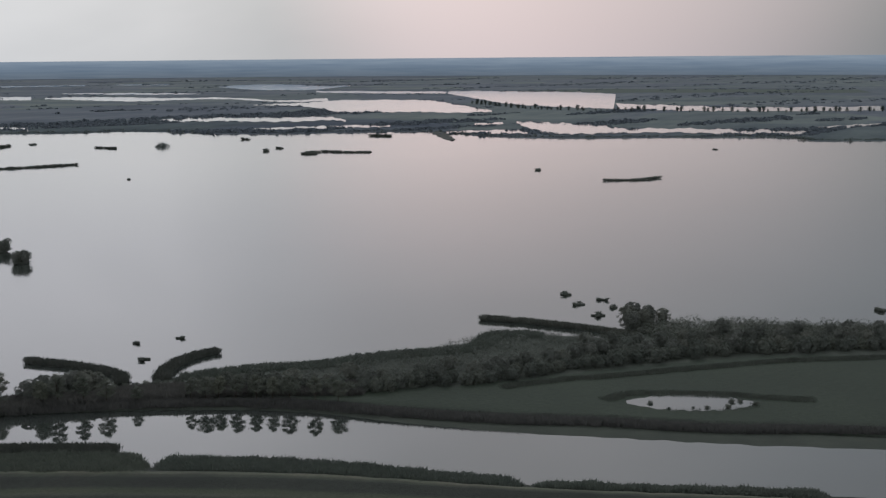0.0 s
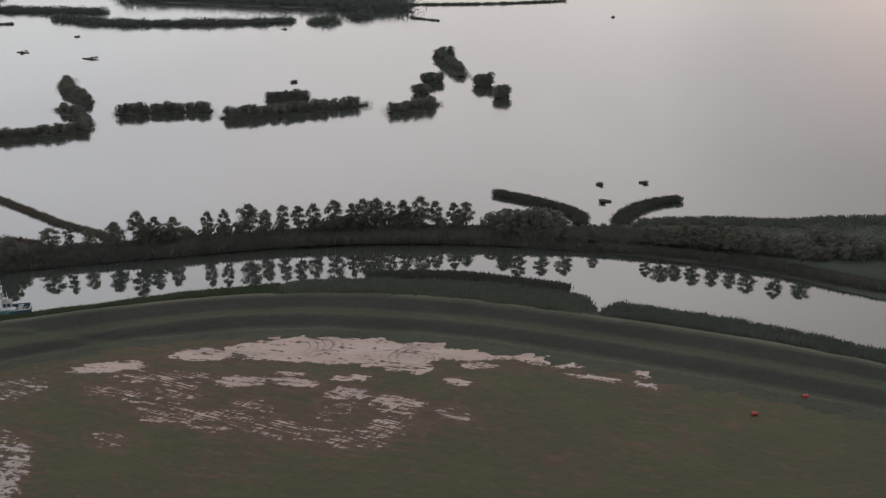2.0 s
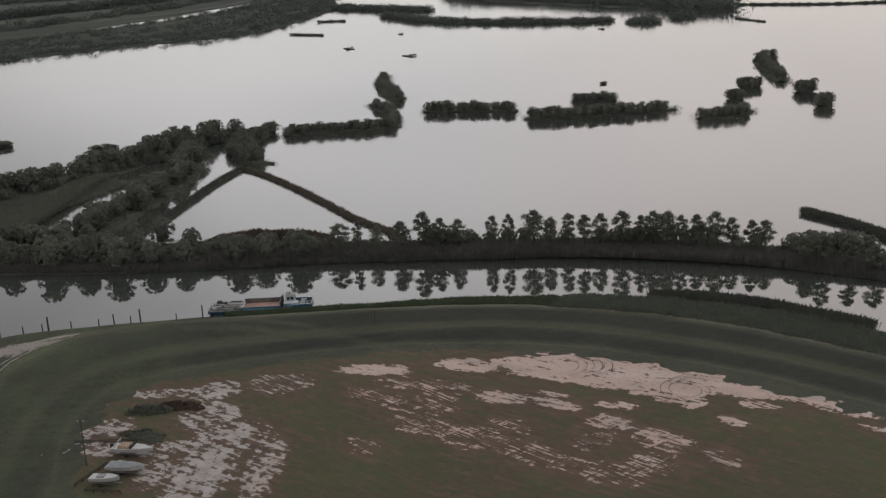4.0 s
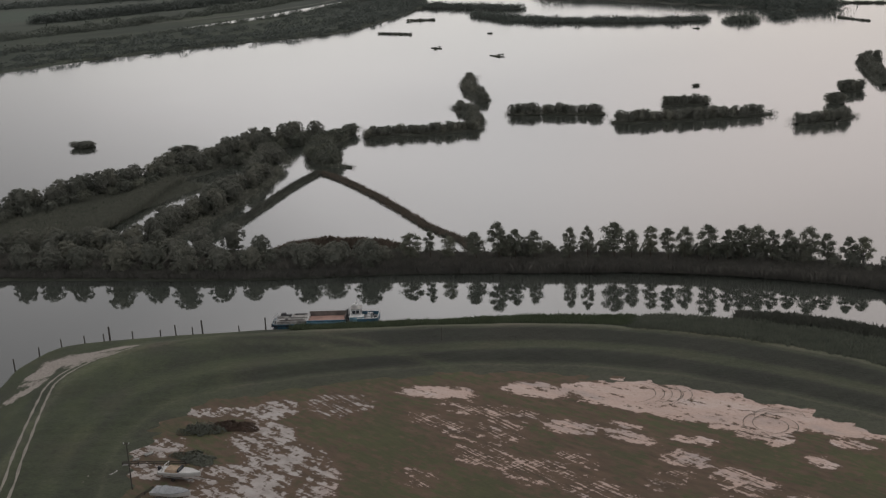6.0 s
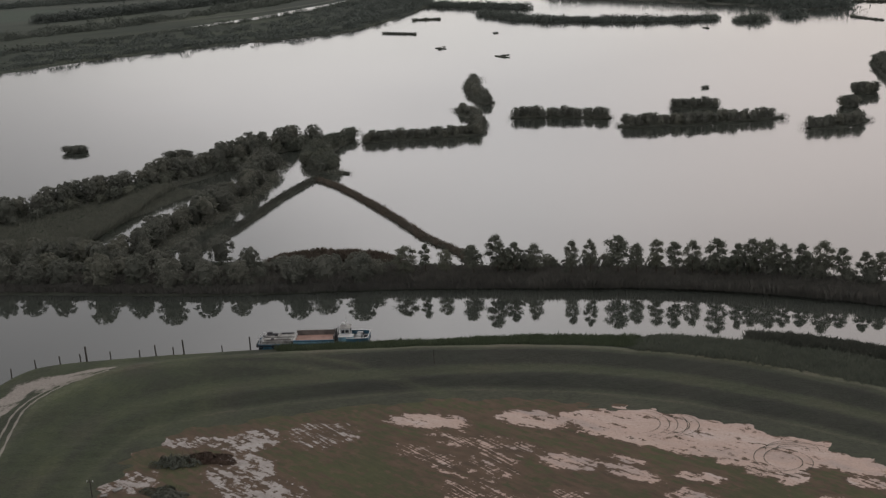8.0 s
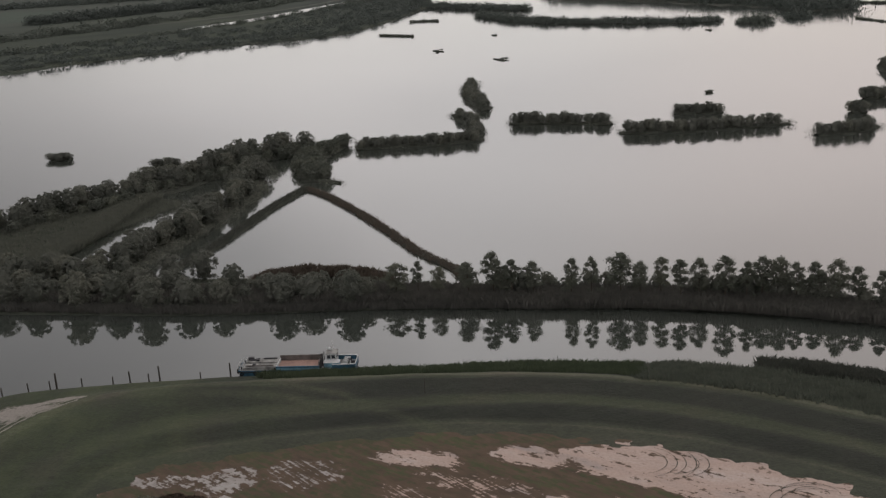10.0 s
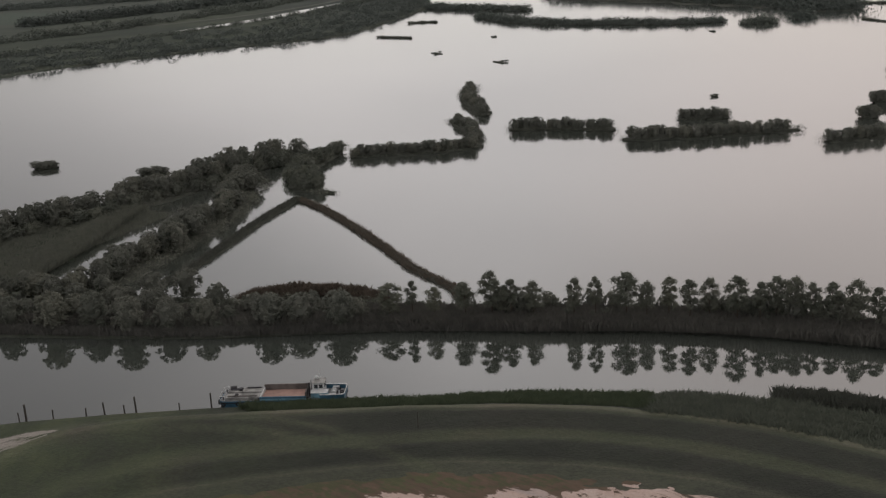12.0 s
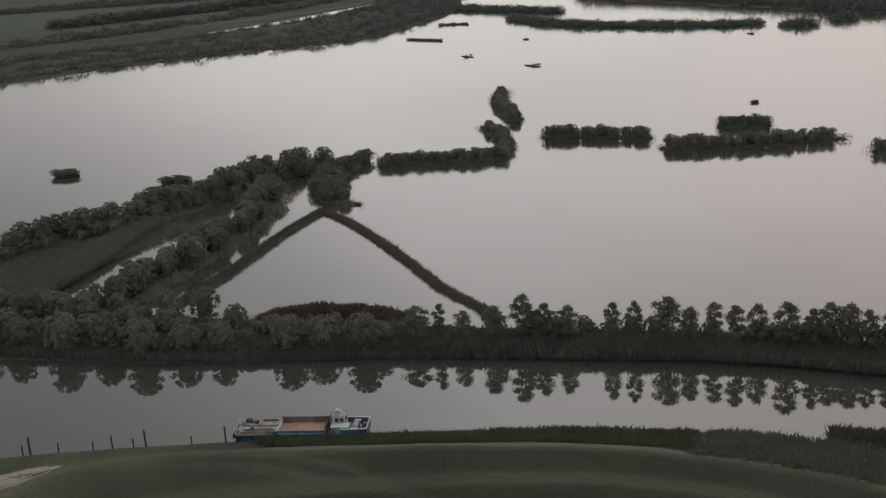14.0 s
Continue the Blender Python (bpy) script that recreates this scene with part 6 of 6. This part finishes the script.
    part("door", box_bm(6.15, 6.75, -0.345, -0.305, 1.4, 2.5, 0.01), PALE_BLUE, house, "pale blue door")
    part("cabin", box_bm(5.6, 8.6, -2.1, -0.32, 1.31, 2.35, 0.06), PALE_BLUE, top, "low pale blue cabin beside the wheelhouse")
    part("cabin_roof", box_bm(5.5, 8.7, -2.2, -0.34, 2.35, 2.43, 0.03), WHITE, top)
    mast = part("mast", rod_bm((7.0, 1.0, 3.7), (7.0, 1.0, 5.9), 0.06, 0.04), WHITE, top, "white signal mast")
    part("cross_arm", rod_bm((7.0, 0.4, 5.1), (7.0, 1.6, 5.1), 0.035), WHITE, mast)
    part("radar_scanner", box_bm(6.9, 7.1, 0.15, 1.55, 4.2, 4.36, 0.04), WHITE, top, "white radar scanner bar")
    part("radar_foot", rod_bm((7.0, 0.85, 3.7), (7.0, 0.85, 4.22), 0.1), WHITE, top)
    bm = bmesh.new()
    bmesh.ops.create_uvsphere(bm, u_segments=14, v_segments=8, radius=0.42)
    bmesh.ops.transform(bm, matrix=Matrix.Translation((6.3, 1.5, 4.05)) @ Matrix.Diagonal((1, 1, 0.75, 1)), verts=bm.verts[:])
    part("dome_antenna", bm, WHITE, top, "white dome antenna")
    part("exhaust_pipe", rod_bm((5.15, -0.9, 1.31), (5.15, -0.9, 4.0), 0.16, 0.14), DARK, top, "dark upright exhaust pipe")
    for y in (-1.9, 1.9):
        part("post", rod_bm((5.0, y, 1.31), (5.0, y, 4.5 if y < 0 else 3.4), 0.09, 0.07), DARK, top, "dark steel mast post")
    # foredeck gear
    winch = part("winch", rod_bm((9.6, -0.7, 1.75), (9.6, 0.8, 1.75), 0.38, sides=14), WHITE, top, "white anchor winch")
    for y in (-0.8, 0.05, 0.9):
        part("flange", rod_bm((9.6, y - 0.04, 1.75), (9.6, y + 0.04, 1.75), 0.55, sides=16), WHITE, winch)
    part("winch_bed", box_bm(9.0, 10.3, -1.0, 1.1, 1.31, 1.5, 0.03), DARK, top)
    part("engine_hatch", box_bm(9.2, 10.4, 1.2, 2.0, 1.31, 2.1, 0.06), GALV, top, "grey engine hatch")
    part("locker", box_bm(8.9, 10.1, -2.2, -1.4, 1.31, 1.95, 0.05), WHITE, top, "white deck locker")
    part("vent", rod_bm((10.7, -0.6, 1.31), (10.7, -0.6, 2.2), 0.13), WHITE, top)
    part("rope_coil", ring_bm((11.0, 0.6, 1.42), 0.42, 0.12, (0, 0, 1)), DARK, top, "dark coil of rope")
    for x, y in ((-L + 0.7, -1.7), (-L + 0.7, 1.7), (L - 1.4, -1.6), (L - 1.4, 1.6), (-4.3, -2.45), (4.9, -2.45)):
        part("bollard", rod_bm((x, y, 1.3), (x, y, 1.85), 0.12, 0.14), DARK, top)
    # stern gear
    for x0, x1, y0, y1, z in ((-L + 1.5, -L + 2.6, 1.2, 2.0, 2.5), (-L + 3.2, -L + 3.9, 0.6, 1.5, 2.35), (-L + 4.6, -4.6, 1.75, 2.05, 2.2), (-L + 2.9, -L + 3.5, -1.6, -0.9, 2.2)):
        part("gear_box", box_bm(x0, x1, y0, y1, 1.9, z, 0.05), DARK, top, "dark oily deck gear")
    part("pipe", rod_bm((-L + 1.6, -1.9, 2.05), (-4.6, -1.9, 2.05), 0.11), GRIME, top, "rusty pipe along the hatch")
    part("stern_rail", rim_bm([(-L + 0.1, -2.1), (-L + 1.1, -2.4), (-L + 1.1, 2.4), (-L + 0.1, 2.1)], 2.15, 2.22, 0.08), WHITE, top)
    for x, y in ((-L + 0.15, -2.0), (-L + 0.15, 0), (-L + 0.15, 2.0), (-L + 1.05, -2.3), (-L + 1.05, 2.3)):
        part("rail_post", rod_bm((x, y, 1.3), (x, y, 2.2), 0.04, sides=6), WHITE, top)
    part("fuel_drum", rod_bm((-L + 1.8, 1.3, 1.9), (-L + 3.6, 1.3, 1.9), 0.38, sides=14), DARK, top, "dark drum lying on the hatch")
    for k, x in enumerate((-11.0, -8.2, -5.0, -1.5, 2.5, 6.5, 9.6)):
        part("tyre_fender", ring_bm((x, -B - 0.12, 0.75), 0.34, 0.13, (0, 1, 0)), RUBBER, top, "black tyre hung as a fender")
    for y in (-1.6, 0.0, 1.6):
        part("tyre_fender", ring_bm((-L - 0.14, y, 0.8), 0.36, 0.14, (1, 0, 0)), RUBBER, top, "black tyre hung as a fender")
    return top


barge()


# ---- mooring piles along the bend ----
def pile(x, y, height, r=0.17, lean=(0.0, 0.0)):
    top = root("mooring_pile", pose(x, y, -0.6), "weathered dark timber pile standing at the water's edge", "pile", "mooring piles")
    bm = bmesh.new()
    stem(bm, [(0, 0, 0), (lean[0] * 0.5, lean[1] * 0.5, height * 0.5), (lean[0], lean[1], height + 0.6)], [r, r * 0.96, r * 0.85], 9)
    part("post", bm, PILE, top)
    part("cap", rod_bm((lean[0], lean[1], height + 0.6), (lean[0], lean[1], height + 0.68), r * 0.95, r * 0.7, 9), PILE, top, "split grey pile head")
    return top


for x, y, h, r in ((-128.6, 223, 3.2, 0.16), (-127.6, 231, 2.5, 0.15), (-125.2, 236.4, 2.3, 0.15), (-121, 239, 2.3, 0.15), (-117.2, 240.6, 2.2, 0.15), (-116, 241, 4.2, 0.22), (-111, 242, 2.4, 0.15),
                   (-105, 243.3, 2.4, 0.15), (-101.6, 244.2, 3.6, 0.17), (-98, 245, 2.6, 0.15), (-95.8, 245.4, 4.6, 0.19), (-88, 247.4, 2.2, 0.14), (-82.4, 249.2, 4.0, 0.17), (-129.8, 218, 4.0, 0.16), (-128.6, 213.6, 4.2, 0.16)):
    pile(x, y, h * 0.78, r, tuple(rng.normal(0, 0.08, 2)))


# ---- boats ----
def boat_hull(length, beam, z0, z1, steps=9):
    """A pointed motor-boat hull with flared sides and a V bottom, bow towards +x."""
    bm = bmesh.new()
    sections = []
    for i in range(steps + 1):
        u = i / steps
        w = beam / 2 * (1 - max(0, (u - 0.45) / 0.55) ** 2.2) + 0.02
        rise = (z1 - z0) * (0.12 + 0.5 * max(0, (u - 0.6) / 0.4) ** 2)
        x = -length / 2 + length * u
        sheer = z1 + 0.25 * u * u
        sections.append([bm.verts.new(p) for p in ((x, -w, sheer), (x, -w * 0.86, z0 + rise + (z1 - z0) * 0.3), (x, 0, z0 + rise * 0.8), (x, w * 0.86, z0 + rise + (z1 - z0) * 0.3), (x, w, sheer))])
    for a, b in zip(sections[:-1], sections[1:]):
        for j in range(4):
            bm.faces.new((a[j], a[j + 1], b[j + 1], b[j]))
        bm.faces.new((a[4], a[0], b[0], b[4]))
    bm.faces.new(sections[0])
    bm.faces.new(sections[-1][::-1])
    bmesh.ops.recalc_face_normals(bm, faces=bm.faces[:])
    return bm


def trailer(top, length, beam):
    for y in (-beam * 0.3, beam * 0.3):
        part("trailer_beam", box_bm(-length * 0.4, length * 0.35, y - 0.06, y + 0.06, 0.42, 0.55), GALV, top, "galvanised trailer beam")
    part("axle", rod_bm((-length * 0.12, -beam * 0.45, 0.3), (-length * 0.12, beam * 0.45, 0.3), 0.05), GALV, top)
    for y in (-beam * 0.48, beam * 0.48):
        part("wheel", ring_bm((-length * 0.12, y, 0.32), 0.22, 0.1, (0, 1, 0)), RUBBER, top, "black trailer wheel")
    part("drawbar", rod_bm((length * 0.3, 0, 0.45), (length * 0.58, 0, 0.5), 0.05), GALV, top)


def motor_boat(x, y, turn, length, beam, style, label):
    top = root("motor_boat", pose(x, y, 0.98, 0, 0, turn), label, "boat", "boats laid up on the field")
    part("hull", boat_hull(length, beam, 0.5, 1.45), GEL, top, "white gelcoat hull")
    if style == "open":
        part("foredeck", outline_bm([(0.2, -beam * 0.44), (length * 0.26, -beam * 0.36), (length * 0.46, -0.05), (length * 0.46, 0.05), (length * 0.26, beam * 0.36), (0.2, beam * 0.44)], 1.5, 1.72, 0.0, 0.05), GEL, top)
        part("windscreen", box_bm(-0.1, 0.15, -beam * 0.40, beam * 0.40, 1.6, 2.2, 0.03, 0.1), GLASS, top, "dark raked windscreen")
        part("cockpit_cover", box_bm(-length * 0.34, -0.15, -beam * 0.42, beam * 0.42, 1.46, 1.95, 0.12, 0.15), TAN, top, "tan canvas cockpit cover")
        for s in (-1, 1):
            part("targa_leg", rod_bm((-length * 0.4, s * beam * 0.42, 1.45), (-length * 0.33, s * beam * 0.34, 2.6), 0.06), GEL, top)
        part("targa_bar", rod_bm((-length * 0.33, -beam * 0.34, 2.6), (-length * 0.33, beam * 0.34, 2.6), 0.07), GEL, top, "white targa arch")
        part("outboard", box_bm(-length * 0.56, -length * 0.48, -0.22, 0.22, 0.9, 1.9, 0.08), DARK, top, "dark outboard motor")
    elif style == "covered":
        bm = boat_hull(length * 0.97, beam * 1.03, 1.35, 1.55)
        for v in bm.verts:
            if v.co.z > 1.5:
                v.co.z += 0.0
        part("tarpaulin", bm, TARP, top, "grey tarpaulin stretched over the boat")
        ridge = bmesh.new()
        ends = [ridge.verts.new((u * length, 0, z)) for u, z in ((-0.46, 1.75), (-0.12, 2.45), (0.12, 2.1), (0.46, 1.85))]
        for s in (-1, 1):
            side = [ridge.verts.new((u * length, s * w * beam, 1.5)) for u, w in ((-0.48, 0.5), (-0.12, 0.53), (0.12, 0.5), (0.48, 0.04))]
            for i in range(3):
                ridge.faces.new((ends[i], ends[i + 1], side[i + 1], side[i]))
        bmesh.ops.subdivide_edges(ridge, edges=ridge.edges[:], cuts=3, use_grid_fill=True)
        for v in ridge.verts:
            v.co.z += 0.05 * math.sin(v.co.x * 4.1) * math.cos(v.co.y * 3.3)
        part("cover_ridge", ridge, TARP, top)
    else:
        bm = boat_hull(length * 0.95, beam * 0.96, 1.3, 1.5)
        part("deck", bm, GEL, top)
        part("seat", box_bm(-length * 0.25, length * 0.0, -beam * 0.3, beam * 0.3, 1.5, 1.75, 0.06), TARP, top, "grey covered seat")
    trailer(top, length, beam)
    return top


motor_boat(-72.3, 178.8, -6, 7.4, 2.4, "open", "white motor boat with tan canvas cover on a trailer")
motor_boat(-71.0, 172.2, -4, 6.6, 2.3, "covered", "motor boat under a grey tarpaulin on a trailer")
motor_boat(-73.0, 168.2, -2, 5.0, 1.9, "small", "small white boat on a trailer beside the tarpaulined one")


def skiff(x, y, turn):
    top = root("moored_skiff", pose(x, y, -0.45, 0, 0, turn), "small white boat with dark canopy moored at the piles", "boat")
    part("hull", boat_hull(5.2, 2.0, 0.1, 1.1), GEL, top)
    part("cabin", box_bm(-1.2, 0.9, -0.75, 0.75, 1.1, 1.95, 0.1, 0.1), DARK, top, "dark canopy")
    part("cabin_roof", box_bm(-1.3, 1.0, -0.8, 0.8, 1.95, 2.05, 0.04), GEL, top)
    part("outboard", box_bm(-2.95, -2.6, -0.2, 0.2, 0.5, 1.4, 0.06), DARK, top)
    return top


skiff(-130.2, 212.0, 82)


# ---- posts, marks, shrubs and yard clutter on the field ----
def mast_pole(x, y, z, height, r, label, cross=True):
    top = root("pole", pose(x, y, z), label, "pole")
    part("shaft", rod_bm((0, 0, -0.3), (0.05, 0, height), r, r * 0.7), PILE, top)
    if cross:
        part("cross_arm", rod_bm((-0.5, 0, height - 0.5), (0.55, 0, height - 0.5), r * 0.5), PILE, top)
        for s in (-0.45, 0.5):
            part("insulator", rod_bm((s, 0, height - 0.48), (s, 0, height - 0.2), 0.05), WHITE, top, "white insulator")
    return top


mast_pole(-79.0, 174.6, 0.95, 8.6, 0.11, "tall thin timber pole in the boat yard")
mast_pole(-40.4, 239.6, 2.2, 3.2, 0.10, "dark timber post on the dyke slope", False)


def marker(x, y):
    top = root("field_marker", pose(x, y, 0.95), "faded red marker drum lying on the field", "marker", "red field markers")
    part("drum", rod_bm((-0.55, 0, 0.32), (0.55, 0, 0.32), 0.34, sides=16), RED, top)
    for x0 in (-0.3, 0.3):
        part("hoop", ring_bm((x0, 0, 0.32), 0.34, 0.04, (1, 0, 0), 16, 5), RED, top)
    part("lid", rod_bm((0.55, 0, 0.32), (0.62, 0, 0.32), 0.28, sides=16), RED, top)
    return top


marker(90.5, 173.3)
marker(78.6, 168.4)


def brush_heap(x, y, rx, ry, h, mat, label, seed):
    r2 = np.random.default_rng(seed)
    top = root("shrub", pose(x, y, 0.95), label, "shrub", "shrubs on the field")
    bm = bmesh.new()
    for k in range(26):
        a, d = r2.uniform(0, math.tau), r2.uniform(0, 0.8)
        foot = (rx * d * math.cos(a), ry * d * math.sin(a), 0)
        stem(bm, [foot, (foot[0] * 1.2, foot[1] * 1.2, h * r2.uniform(0.6, 1.15))], [0.05, 0.015], 4)
    part("twigs", bm, BARK, top)
    a, d = r2.uniform(0, math.tau, 1700), np.sqrt(r2.uniform(0, 1, 1700))
    lump = 0.72 + 0.22 * np.sin(2 * a + seed) + 0.14 * np.sin(5 * a + 2 * seed)
    z = h * np.sqrt(1 - 0.9 * d**2) * r2.uniform(0.2, 1.0, 1700) * (0.75 + 0.35 * np.sin(7 * a + 9 * d))
    pts = np.stack([rx * d * lump * np.cos(a), ry * d * lump * np.sin(a), z], 1)
    crown = new("foliage", quads_mesh("foliage", cards(r2, pts, pts / [rx, ry, h], 0.17, 0.4), mat))
    crown.parent = top
    return top


brush_heap(-76.0, 196.4, 4.6, 3.4, 1.6, BUSH, "low dark green bramble shrub on bare ground", 1)
brush_heap(-70.6, 198.6, 5.2, 3.2, 1.0, TWIG, "heap of reddish brown dry brush", 2)
brush_heap(-73.0, 186.0, 5.2, 3.4, 0.7, BUSH, "low dark weeds beside the boat yard", 3)


def plank_rail(x, y, turn, length):
    top = root("timber_rail", pose(x, y, 0.95, 0, 0, turn), "low dark timber rail beside the laid-up boats", "rail")
    for k in range(5):
        u = -length / 2 + length * k / 4
        part("post", box_bm(u - 0.07, u + 0.07, -0.07, 0.07, -0.2, 0.75, 0.01), PILE, top)
    for z in (0.35, 0.65):
        part("plank", box_bm(-length / 2, length / 2, 0.07, 0.12, z - 0.08, z + 0.08, 0.01), PILE, top)
    return top


plank_rail(-76.6, 171.0, 72, 8.0)
plank_rail(-72.4, 165.4, -3, 6.0)
plank_rail(-79.0, 183.0, 6, 11.0)


def slab(x, y, turn, size):
    top = root("concrete_slab", pose(x, y, 0.93, 0, 0, turn), "pale broken concrete slab lying on the yard's edge", "slab", "concrete slabs")
    bm = outline_bm([(-size, -0.5 * size), (0.9 * size, -0.62 * size), (1.05 * size, 0.45 * size), (-0.8 * size, 0.55 * size)], 0, 0.22, 0, 0.03)
    part("block", bm, HATCH, top)
    return top


for k in range(9):
    slab(-90.6 + 1.1 * k + rng.normal(0, 0.3), 169 + 2.2 * k + rng.normal(0, 0.3), rng.uniform(20, 80), rng.uniform(0.5, 0.95))
